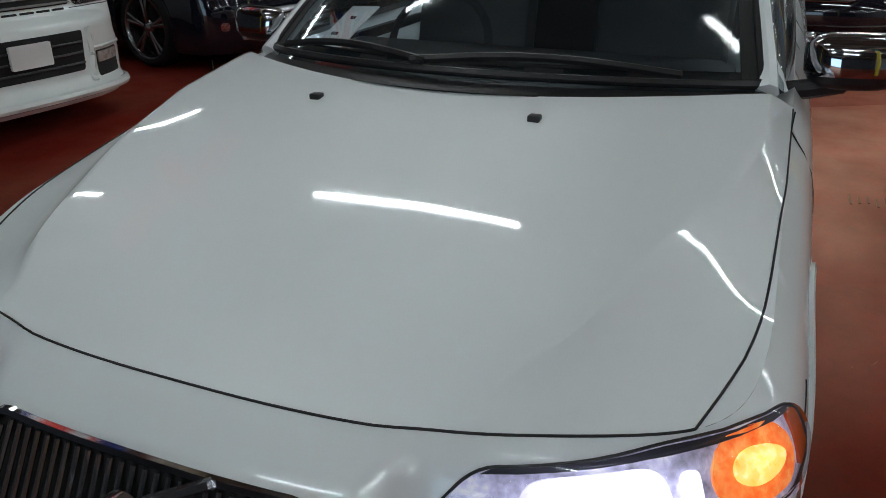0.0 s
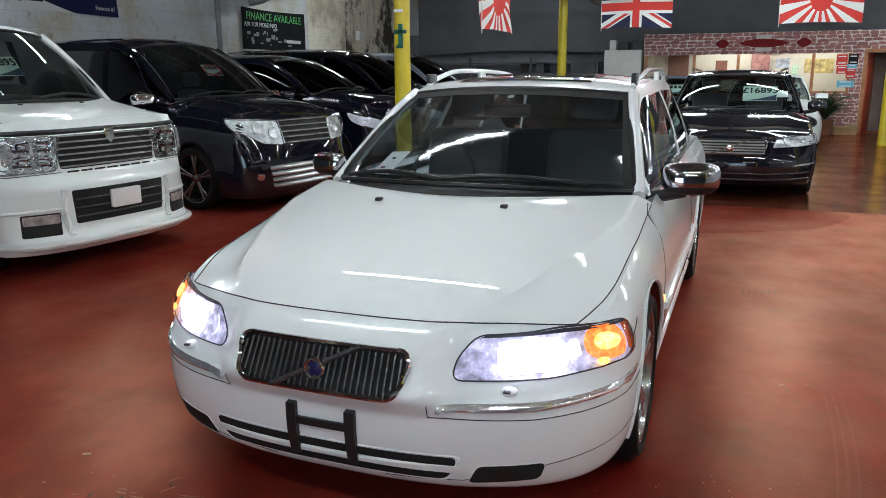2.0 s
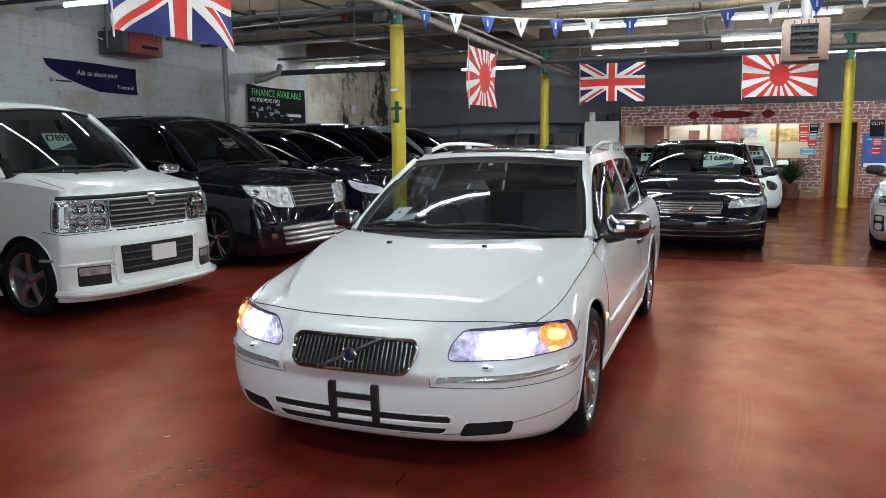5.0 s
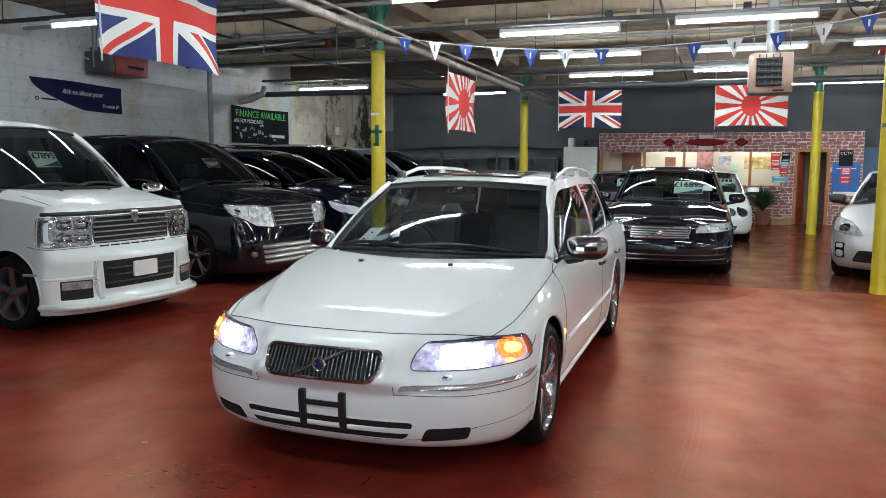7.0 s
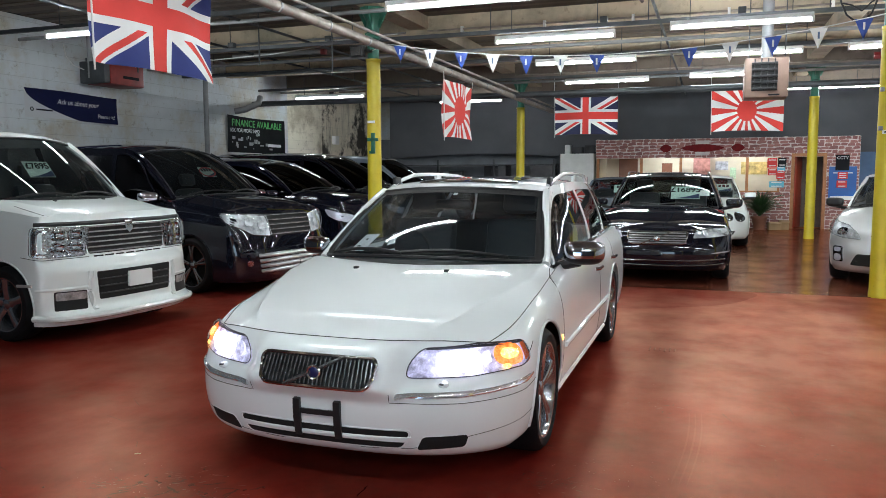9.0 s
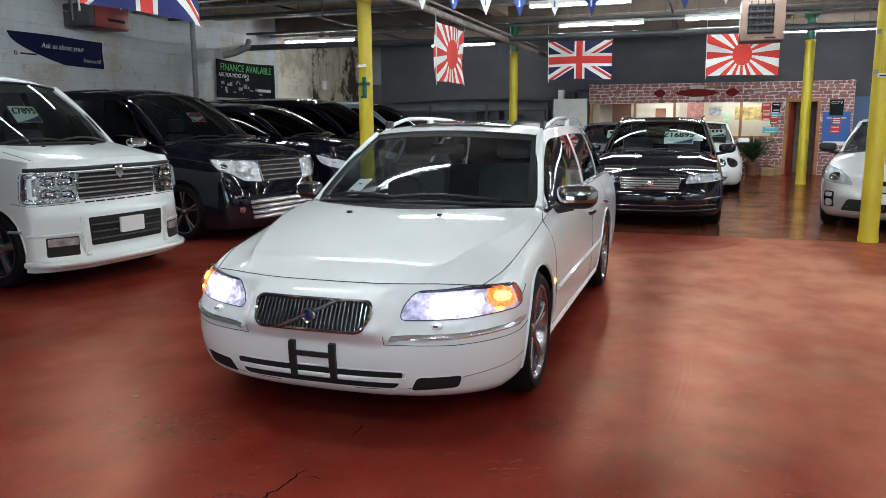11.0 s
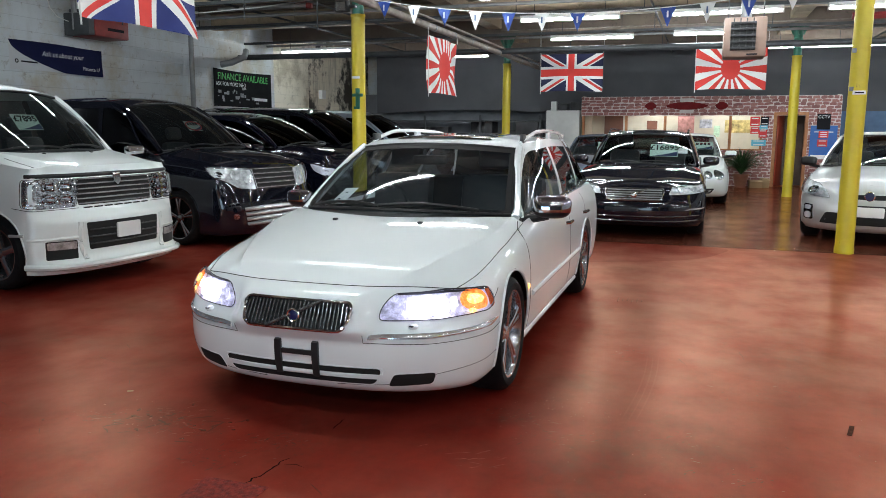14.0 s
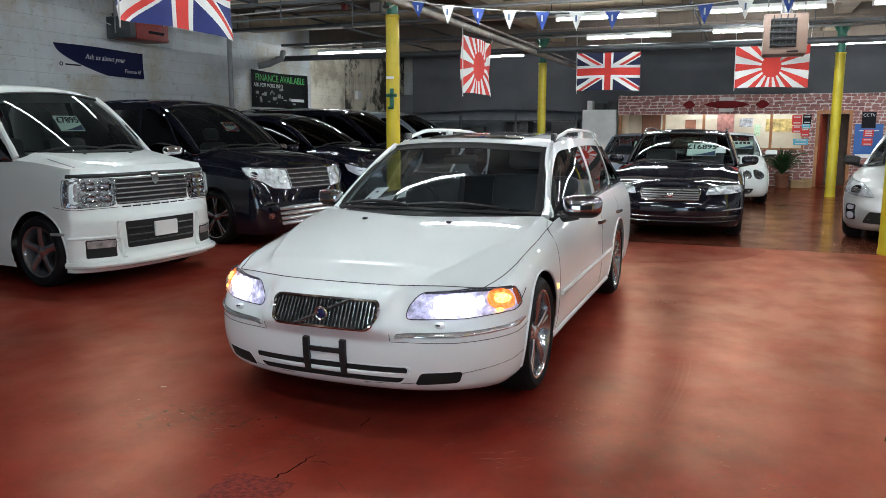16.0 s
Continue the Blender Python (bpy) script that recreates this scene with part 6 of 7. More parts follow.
def column(x, y):
    c = thing("column", pose(x, y, 0), "round iron column painted yellow with a green head", "column", "iron columns", "structure")
    bm = bmesh.new()
    lathe(bm, [(0.112, 0.0), (0.112, 0.06), (0.106, 0.08), (0.100, 3.08), (0.108, 3.09), (0.108, 3.12), (0.09, 3.12)], 24, "z")
    part("shaft", bm, M["yellow"], c, "yellow painted shaft")
    bm = bmesh.new()
    lathe(bm, [(0.085, 3.12), (0.085, 3.40), (0.115, 3.42), (0.115, 3.46), (0.09, 3.48), (0.10, 3.66), (0.15, 3.76), (0.19, 3.80), (0.19, 3.839), (0.0005, 3.839)], 20, "z")
    for sx, sy in ((1, 0), (-1, 0), (0, 1), (0, -1)):
        # a tapering bracket on each side
        vs = []
        for off in (-0.016, 0.016):
            for r, z in ((0.085, 3.56), (0.11, 3.56), (0.23, 3.80), (0.23, 3.836), (0.085, 3.836)):
                vs.append(bm.verts.new((sx * r - sy * off, sy * r + sx * off, z)))
        bm.faces.new(vs[:5])
        bm.faces.new(vs[:4:-1])
        for k in range(5):
            bm.faces.new((vs[k], vs[k + 5], vs[(k + 1) % 5 + 5], vs[(k + 1) % 5]))
    bmesh.ops.recalc_face_normals(bm, faces=bm.faces)
    for k in range(4):
        a = math.pi / 4 + math.pi / 2 * k
        bmesh.ops.create_cone(bm, cap_ends=True, segments=6, radius1=0.018, radius2=0.018, depth=0.03, matrix=Matrix.Translation((0.105 * math.cos(a), 0.105 * math.sin(a), 3.475)))
    part("capital", bm, M["green"], c, "green painted bracketed head")
    return c


cols = [column(*p) for p in COLS]
# small things on the columns
c1 = cols[0]
bm = bmesh.new()
box(bm, 0.0, 0.06, -0.125, -0.09, 1.76, 2.06, 0.006)
box(bm, -0.06, 0.11, -0.125, -0.09, 1.94, 1.985, 0.006)
box(bm, -0.03, 0.04, -0.125, -0.09, 1.76, 1.80, 0.006)
tagged(mesh_ob("bracket_clip", bm, M["green"]), "green painted bracket on the yellow column", "bracket").matrix_basis = pose(COLS[0][0], COLS[0][1], 0)
bm = boxed(-0.06, 0.06, -0.115, -0.100, 2.20, 2.235)
tagged(mesh_ob("column_label", bm, M["paper"]), "small white label on the column", "label").matrix_basis = pose(COLS[0][0], COLS[0][1], 0)
for z in (1.92,):
    lb = thing("column_label", pose(COLS[2][0], COLS[2][1], 0), "small white label taped to the yellow column", "label")
    part("label_plate", boxed(-0.07, 0.07, -0.116, -0.104, z - 0.02, z + 0.025), M["paper"], lb, "", False)
    part("print_bar", boxed(-0.05, 0.05, -0.119, -0.115, z - 0.007, z + 0.01), M["ink"], lb, "", False)
for z in (1.94, 2.38):
    bm = boxed(0.03, 0.075, -0.12, -0.08, z, z + 0.05, 0.006)
    tagged(mesh_ob("cable_clip", bm, M["pipe"]), "small grey clip on the column", "clip").matrix_basis = pose(COLS[2][0] - 0.14, COLS[2][1], 0)


# ---------------------------------------------------------------- lighting
def batten(x0, y, z=3.40, length=1.75, double=False):
    b = thing("strip_light", pose(x0, y, z), "lit fluorescent batten hanging below the ceiling", "strip light", "strip lights")
    part("batten", boxed(0, length, -0.035, 0.035, 0.03, 0.09, 0.006), M["batten"], b)
    if double:
        part("reflector_wing", boxed(0.01, length - 0.01, 0.05, 0.14, 0.055, 0.065), M["batten"], b)
        for k in range(14):
            xk = 0.06 + (length - 0.12) * k / 13
            part("louvre", boxed(xk - 0.012, xk + 0.012, 0.045, 0.13, 0.035, 0.06), M["batten"], b, "", False)
    bm = tube_along(bmesh.new(), [(0.03, 0, 0.0), (length - 0.03, 0, 0.0)], 0.019, 8)
    part("tube", bm, M["tube"], b, "glowing white tube", True)
    for xk in (0.25, length - 0.25):
        part("hanger", tube_along(bmesh.new(), [(xk, 0, 0.08), (xk, 0, min(ZC - z, 1.0 if z > 3 else 0.16))], 0.006, 5), M["darksteel"], b, "", False)
    for xk in (0.012, length - 0.012):
        part("end_cap", boxed(xk - 0.018, xk + 0.018, -0.03, 0.03, -0.028, 0.05, 0.008), M["batten"], b)
    return b


LIGHTS = [(1.1, 7.45), (-1.41, 7.72), (-2.0, 5.03), (-1.35, 10.2), (-1.37, 13.2), (1.25, 10.2), (1.19, 13.0), (3.64, 10.15), (3.2, 16.15), (4.75, 16.1), (-7.2, 5.03), (-5.38, 16.4),
          # added out of view to brighten: (-5.4, 2.45), (4.3, 2.45), (6.6, 2.45)
          (3.7, 7.45), (1.55, 2.45), (-2.1, 2.45), (-1.8, -0.3), (-1.6, -3.0), (1.6, -3.0), (-5.4, 2.45), (4.3, 2.45), (6.6, 2.45), (5.5, -0.3), (5.6, 5.0), (6.2, 10.2), (-1.2, -6.0), (2.5, -6.0),
          # further unseen battens, added to light the car's right side
          (8.7, 2.45), (8.0, 5.0), (8.0, -0.3), (5.4, -3.0), (8.2, -3.0)]
for x, y in LIGHTS:
    batten(x, y, double=(x, y) in ((-1.41, 7.72), (-1.37, 13.2), (-5.38, 16.4)))
batten(-8.3, 13.75, 3.36, 1.9, True)
for y in (16.2, 13.1, 10.2, 7.55, 5.05, 2.45, -0.3, -3.0, -6.0):
    bm = boxed(X0, X1, y + 0.035, y + 0.085, 3.505, 3.56)
    tagged(mesh_ob("cable_trunking", bm, M["darksteel"], False), "dark grey cable trunking under the ceiling", "trunking", "trunking runs")
    bm = bmesh.new()
    for k in range(9):
        x = -8.2 + 2.25 * k
        tube_along(bm, [(x, y + 0.06, 3.55), (x, y + 0.06, ZC)], 0.008, 5)
    tagged(mesh_ob("hanger_rods", bm, M["darksteel"], False), "thin dark rods that carry the trunking", "rods", "", "stuff")


# pipes
def pipe(name, pts, r, mat, label, seg=10):
    return tagged(mesh_ob(name, tube_along(bmesh.new(), pts, r, seg), mat), label, "pipe")


pipe("overhead_pipe", [(-2.40, 0.5, 3.12), (-2.42, 6.0, 3.12), (-2.42, 17.6, 3.12)], 0.055, M["rustpipe"], "dusty brown pipe below the beams")
pipe("thin_pipe", [(-2.30, 0.5, 3.2), (-2.30, 17.6, 3.2)], 0.018, M["rustpipe"], "thin grey pipe beside the thick one")
pipe("wall_pipe", [(-8.86, 10.85, 0.0), (-8.86, 10.85, 3.9)], 0.055, M["pipe"], "grey vertical pipe on the wall")
bm = bmesh.new()
tube_along(bm, [(-8.6, 12.6, 3.30), (-8.55, 12.45, 3.15), (-8.75, 12.2, 3.0), (-8.98, 12.1, 2.95)], 0.075, 12)
tagged(mesh_ob("elbow_pipe", bm, M["pipe"]), "grey elbow pipe entering the wall", "pipe")
for z, y in ((3.55, 9.2), (3.62, 11.0), (3.58, 14.2), (3.66, 6.2)):
    pipe("cross_pipe", [(X0, y, z), (X1, y, z)], 0.03, M["pipe"], "grey service pipe under the ceiling", 8)
for x in (-6.4, -4.8, 0.9, 5.6):
    pipe("long_pipe", [(x, 0.0, 3.68), (x, 20.0, 3.68)], 0.022, M["darksteel"], "dark service pipe under the ceiling", 8)


# overhead clutter: cable loops, collars, an unlit batten, a dark duct, a red girder
pipe("hanging_cable", [(2.98, 6.3, 3.50), (3.0, 6.3, 3.36), (3.06, 6.3, 3.22), (3.14, 6.3, 3.15), (3.24, 6.3, 3.15), (3.31, 6.3, 3.22), (3.36, 6.3, 3.36), (3.38, 6.3, 3.5)], 0.011, M["plastic"], "black cable hanging in a loop below the trunking", 6)
pipe("hanging_cable", [(3.02, 6.35, 3.36), (3.12, 6.35, 3.33), (3.22, 6.35, 3.26), (3.3, 6.35, 3.34), (3.37, 6.35, 3.40)], 0.009, M["plastic"], "thin black cable tied beside the loop", 6)
pipe("sagging_cable", [(-8.9, 8.0, 3.52), (-7.4, 8.0, 3.55), (-5.6, 8.0, 3.60), (-4.2, 8.0, 3.64), (-3.1, 8.0, 3.68)], 0.010, M["batten"], "pale cable strung below the ceiling", 5)
pipe("sagging_cable", [(-8.9, 8.05, 3.42), (-7.2, 8.05, 3.44), (-5.4, 8.05, 3.50), (-4.4, 8.05, 3.58), (-3.6, 8.05, 3.7)], 0.010, M["batten"], "pale cable strung below the ceiling", 5)
pipe("dark_duct", [(X0, 12.9, 3.18), (-3.0, 12.9, 3.16), (X1, 12.9, 3.14)], 0.065, M["darksteel"], "dark round duct across the hall", 12)
pipe("red_girder_rail", [(3.9, 9.55, 3.19), (X1, 9.55, 3.17)], 0.05, M["redmetal"], "faded red rail below the ceiling", 4)
for y, z in ((8.56, 3.80), (8.56, 3.73), (11.76, 3.80), (14.46, 3.79)):
    pipe("beam_conduit", [(-2.8, y, z), (2.0, y, z - 0.01), (X1, y, z - 0.02)], 0.016, M["rustpipe"], "thin brown conduit along the cross beam", 6)
for k in range(9):
    x = -2.2 + 1.35 * k
    bm = boxed(x - 0.02, x + 0.02, 8.53, 8.61, 3.70, 3.84, 0.004)
    tagged(mesh_ob("conduit_clip", bm, M["batten"]), "small pale clip holding the conduits to the beam", "clip", "conduit clips")
pipe("looped_cable", [(2.3, 8.52, 3.74), (2.36, 8.50, 3.60), (2.40, 8.50, 3.52), (2.44, 8.50, 3.60), (2.42, 8.52, 3.74)], 0.010, M["plastic"], "short black cable looped below the beam", 6)
pipe("brace_pipe", [(0.35, 6.3, 4.0), (0.62, 7.2, 3.86), (0.72, 7.55, 3.80)], 0.022, M["rustpipe"], "slanting brown conduit under the ceiling", 8)
pipe("pale_pipe", [(-8.6, 8.6, 3.78), (-6.0, 8.6, 3.80), (-3.2, 8.6, 3.80)], 0.02, M["pipe"], "pale grey pipe under the ceiling", 6)
for x in (-7.6, -5.2, -3.9):
    pipe("drop_rod", [(x, 7.3, 2.98 if x > -5 else 3.2), (x, 7.3, 4.04)], 0.012, M["darksteel"], "dark rod hanging from the ceiling", 6)
ub = thing("strip_light", pose(-6.85, 9.0, 3.62), "unlit dusty batten with a red end cap", "strip light", "strip lights")
part("batten", boxed(0, 1.85, -0.04, 0.04, 0.0, 0.07, 0.008), M["pipe"], ub)
part("end_cap", boxed(1.85, 1.95, -0.045, 0.045, -0.02, 0.08, 0.01), M["redmetal"], ub, "red end cap")
for xk in (0.25, 1.6):
    part("hanger", tube_along(bmesh.new(), [(xk, 0, 0.06), (xk, 0, 0.43)], 0.006, 5), M["darksteel"], ub)
for k in range(16):
    yk = 1.2 + 1.05 * k
    bm = bmesh.new()
    lathe(bm, [(0.054, -0.02), (0.062, -0.018), (0.062, 0.018), (0.054, 0.02)], 12, "y", (-2.40 - 0.02 * min(1, yk / 6), yk, 3.12))
    tagged(mesh_ob("pipe_collar", bm, M["pipe"]), "grey collar round the dusty pipe", "pipe collar", "collars on the pipe")
for k, x in enumerate((-7.8, -5.9, -4.1, 0.2, 2.0, 4.6)):
    bm = boxed(x - 0.05, x + 0.05, 7.53, 7.63, 3.56, 3.64, 0.008)
    tagged(mesh_ob("junction_box", bm, M["darksteel"]), "small dark junction box on the trunking", "junction box", "junction boxes")


# ---------------------------------------------------------------- left wall
def wall_banner():
    b = thing("banner", pose(X0 + 0.02, 0, 0), "blue and white printed banner fixed to the wall", "banner")
    y0, y1, z0, z1 = 6.2, 8.28, 2.42, 2.90

    def pt(a, c):
        return Vector((0.01 + 0.012 * math.sin(9 * a + 3 * c), y0 + (y1 - y0) * a, z0 + (z1 - z0) * c + 0.01 * math.sin(5 * a)))
    bm = bmesh.new()
    grid(bm, pt, 30, 8)
    part("cloth", bm, M["letterwhite"], b, "white cloth")
    bm = bmesh.new()

    def blue(a, c):
        lo = max(0.0, 1 - math.sqrt(a / 0.56))
        return pt(a, lo + (1 - lo) * c) + Vector((0.006, 0, 0))
    grid(bm, blue, 40, 6)
    part("blue_print", bm, simple("navy_print", (0.006, 0.009, 0.05), 0.75, vary=0.1, spec=0.2), b, "navy curved print")
    letters("lettering", "Ask us about your", 0.125, M["letterwhite"], b, pose(0.035, 7.32, 2.72, 90, 0, 90), 0.001, 0.0, 0.25)
    letters("lettering", "Finance it?", 0.10, M["letterwhite"], b, pose(0.035, 7.98, 2.53, 90, 0, 90), 0.001)
    part("print_bar", boxed(0.03, 0.034, 6.42, 6.75, 2.545, 2.57), M["ink"], b, "", False)
    bm = bmesh.new()
    lathe(bm, [(0.035, 0.03), (0.035, 0.034), (0.02, 0.034), (0.02, 0.03)], 16, "x", (0, 6.33, 2.56))
    part("print_ring", bm, M["ink"], b)


def wall_poster():
    b = thing("poster_banner", pose(X0 + 0.02, 0, 0), "black banner with green heading hung on the wall", "banner")
    y0, y1, z0, z1 = 11.76, 14.28, 1.99, 2.86

    def pt(a, c):
        return Vector((0.012 + 0.012 * math.sin(7 * a + 2 * c), y0 + (y1 - y0) * a, z0 + (z1 - z0) * c - 0.03 * c * math.sin(math.pi * a)))
    bm = bmesh.new()
    grid(bm, pt, 30, 10)
    part("cloth", bm, simple("black_banner_cloth", (0.010, 0.011, 0.012), 0.85, vary=0.2, spec=0.1), b)
    letters("lettering", "FINANCE AVAILABLE", 0.235, M["lettergreen"], b, pose(0.035, 13.0, 2.68, 90, 0, 90), 0.001)
    letters("lettering", "ASK FOR MORE INFO", 0.13, M["letterwhite"], b, pose(0.035, 12.45, 2.51, 90, 0, 90), 0.001)
    random.seed(7)
    for k in range(22):
        y = 11.85 + 1.7 * random.random()
        z = 2.06 + 0.36 * random.random()
        w, h = random.uniform(0.03, 0.16), random.uniform(0.02, 0.10)
        part("print_patch", boxed(0.028, 0.030 + 0.001 * k / 26, y, y + w, z, z + h), M["slate"], b, "", False)
    part("print_bar", boxed(0.03, 0.035, 13.45, 14.05, 2.16, 2.23), M["letterwhite"], b, "", False)


wall_banner()
wall_poster()
h = thing("wall_heater", pose(-8.55, 7.85, 3.26), "red warm air heater hung on brackets beside the wall", "heater")
part("casing", boxed(-0.30, 0.25, -0.42, 0.42, -0.20, 0.20, 0.03), M["redmetal"], h)
part("end_plate", boxed(-0.31, 0.24, -0.56, -0.42, -0.19, 0.19, 0.02), M["darksteel"], h)
part("print_bar", boxed(0.25, 0.256, -0.12, 0.28, -0.08, -0.03), M["ink"], h, "", False)
for y in (-0.35, 0.35):
    part("hanger", tube_along(bmesh.new(), [(0, y, 0.2), (0, y, 0.79)], 0.012, 6), M["darksteel"], h)
part("flue", tube_along(bmesh.new(), [(-0.1, -0.52, -0.1), (-0.1, -0.52, 0.75)], 0.045, 10), M["pipe"], h)
pipe("heater_cable", [(-8.9, 7.0, 3.7), (-8.85, 7.0, 3.5), (-8.8, 7.1, 3.36), (-8.75, 7.3, 3.3)], 0.008, M["paper"], "thin white cable looping to the heater", 5)
# black stains run down the damp part of the wall; a small box sits on it
bx = tagged(mesh_ob("meter_box", boxed(X0, X0 + 0.12, 17.0, 17.25, 2.35, 2.6, 0.01), M["batten"]), "small grey box on the stained wall", "box")


# ---------------------------------------------------------------- far end
def curtain():
    bm = bmesh.new()

    def f(a, c):
        x = -8.2 + 19.0 * a
        return Vector((x, 19.45 + 0.03 * math.sin(x * 2.1) + 0.05 * math.sin(x * 0.7) * (1 - c), 2.03 + 1.75 * c + 0.05 * (1 - c) * math.sin(x * 0.9)))
    grid(bm, f, 120, 10)
    return setting("partition_sheet", bm, M["curtain"], "dark grey sheeting across the far end", True)


curtain()
# the shade below the sheeting is put into this wall's grey
setting("wall_under_sheet", boxed(X0, -1.5, 20.0, 20.2, 0, 2.6), simple("shadowed_grey_wall", (0.16, 0.17, 0.19), 0.8, vary=0.2, scale=2), "grey wall below the sheeting, its shade painted in")


def office():
    y0, y1 = 18.55, 18.70
    zt, zl = 2.40, 1.88
    xl, xr = -1.46, 5.22
    setting("office_wall_band", boxed(xl, xr, y0, y1, zl, zt), M["mortar"], "band of printed brick above the office windows")
    setting("office_wall_pier", boxed(4.46, xr, y0, y1, 0, zl - 0.002), M["mortar"], "printed brick pier")
    setting("office_wall_low", boxed(xl, 3.62, y0, y1, 0, 0.95), M["mortar"], "printed brick wall below the windows")
    setting("office_wall_mid", boxed(3.36, 3.62, y0, y1, 0.952, zl - 0.002), M["mortar"], "printed brick beside the door")
    setting("office_back", boxed(xl, xr, 20.3, 20.4, 0, 2.5), M["cream"], "cream wall inside the office")
    setting("office_ceiling", boxed(xl, xr, y1, 20.3, 2.30, 2.38), M["cream"], "office ceiling")
    setting("office_partition", boxed(3.45, 3.52, y1, 20.3, 0, 2.42), M["cream"], "cream partition in the office")
    setting("office_side_left", boxed(xl, xl + 0.08, y1, 20.3, 0, 2.42), M["cream"], "cream office side wall")
    setting("office_side_right", boxed(xr - 0.08, xr, y1, 20.3, 0, 2.42), M["cream"], "cream office side wall")
    # added panel; its dark brown stands for the gloom behind the door
    setting("lobby_wall", boxed(3.53, xr - 0.09, 19.35, 19.42, 0, 2.29), simple("lobby_shade_brown", (0.10, 0.07, 0.055), 0.7, vary=0.2), "dark panel for the unlit space inside the doorway")
    # frames
    for i, x in enumerate((-1.40, -0.2, 0.85, 2.55, 3.34)):
        setting("window_frame", boxed(x - 0.035, x + 0.035, y0 + 0.02, y1 - 0.02, 0.952, zl - 0.002), M["timber"], "orange timber window post")
    setting("window_sill", boxed(xl, 3.36, y0 - 0.04, y1, 0.953, 0.99), M["timber"], "timber sill")
    setting("door_frame", boxed(3.62, 3.70, y0 - 0.01, y1, 0, zl + 0.09), M["timber"], "orange timber door post")
    setting("door_frame", boxed(4.38, 4.46, y0 - 0.01, y1, 0, zl + 0.09), M["timber"], "orange timber door post")
    setting("door_head", boxed(3.70, 4.38, y0 - 0.01, y1, zl + 0.005, zl + 0.09), M["timber"], "timber door head")
    # a ceiling tube inside
    batten(0.0, 19.6, 2.28, 1.5)
    batten(1.9, 19.5, 2.28, 1.4)
    # red door leaf standing open inside
    d = thing("office_door", pose(3.74, 18.74, 0, 0, 0, 72), "dark red office door standing open", "door")
    part("leaf", boxed(0, 0.66, -0.02, 0.02, 0.01, 1.95, 0.005), simple("red_door_paint", (0.36, 0.05, 0.022), 0.4, vary=0.1), d)
    part("door_handle", boxed(0.56, 0.62, -0.06, -0.02, 0.98, 1.01, 0.005), M["chrome"], d)
    # sign boards
    for x0, x1 in ((0.80, 2.0), (0.28, 0.62), (2.12, 2.48)):
        sgn = thing("sign_board", pose((x0 + x1) / 2, y0 - 0.018, 2.14), "dark red spindle shaped board on a pale plate", "sign", "boards over the office")
        w = (x1 - x0) / 2
        part("board", boxed(-w * 0.3, w * 0.3, -0.008, 0.008, -0.2, 0.2) if w > 0.3 else boxed(-w * 0.8, w * 0.8, -0.008, 0.008, -0.07, 0.07), simple("greyed_board", (0.5, 0.45, 0.43), 0.5, vary=0.1), sgn, "", False)
        bm = bmesh.new()
        lathe(bm, [(0.0005, -w * 0.95), (0.06, -w * 0.7), (0.10, -w * 0.3), (0.105, 0), (0.10, w * 0.3), (0.06, w * 0.7), (0.0005, w * 0.95)], 16, "x")
        for v in bm.verts:
            v.co[1] = v.co[1] * 0.08 - 0.012
        part("red_shape", bm, simple("dark_red_print", (0.15, 0.010, 0.012), 0.6, vary=0.2, spec=0.1), sgn)
    # posters
    def card(x0, x1, z0, z1, mat, label, name="poster", bars=0, yy=y0 - 0.014):
        c = thing(name, pose(x0, yy, z0), label, "poster")
        part("sheet", boxed(0, x1 - x0, -0.003, 0.003, 0, z1 - z0), mat, c, "", False)
        for k in range(bars):
            zz = (z1 - z0) * (0.8 - 0.6 * k / max(1, bars - 1))
            part("print_bar", boxed((x1 - x0) * 0.15, (x1 - x0) * 0.85, -0.006, -0.002, zz - 0.012, zz + 0.012), M["letterwhite"], c, "", False)
        return c
    card(4.52, 5.16, 0.80, 1.62, M["posterblue"], "blue poster on the brick pier", bars=1)
    card(4.56, 5.10, 0.76, 0.86, M["paper"], "white strip below the blue poster", yy=y0 - 0.022)
    c = card(4.66, 4.98, 1.52, 1.92, M["ink"], "black camera notice with white heading", yy=y0 - 0.022)
    letters("lettering", "CCTV", 0.105, M["letterwhite"], c, pose(0.16, -0.005, 0.32, 90, 0, 0), 0.001)
    card(4.72, 4.95, 1.30, 1.48, M["red"], "small red notice with white print", bars=3, yy=y0 - 0.030)
    card(4.70, 4.94, 1.08, 1.26, M["red"], "small red notice with white print", bars=2, yy=y0 - 0.030)
    for x0, x1, z0, z1, mm, lab in ((3.04, 3.28, 1.60, 1.85, M["red"], "red notice on the window"), (3.30, 3.50, 1.62, 1.85, M["ink"], "dark notice beside the window"), (3.06, 3.28, 1.40, 1.58, M["red"], "red notice on the window"),
                                (3.27, 3.47, 1.30, 1.52, M["red"], "red notice by the window"), (3.28, 3.48, 1.50, 1.62, M["skyblue"], "pale blue notice on brick"), (3.10, 3.46, 1.08, 1.24, M["skyblue"], "sky blue card by the door")):
        card(x0, x1, z0, z1, mm, lab, bars=2)
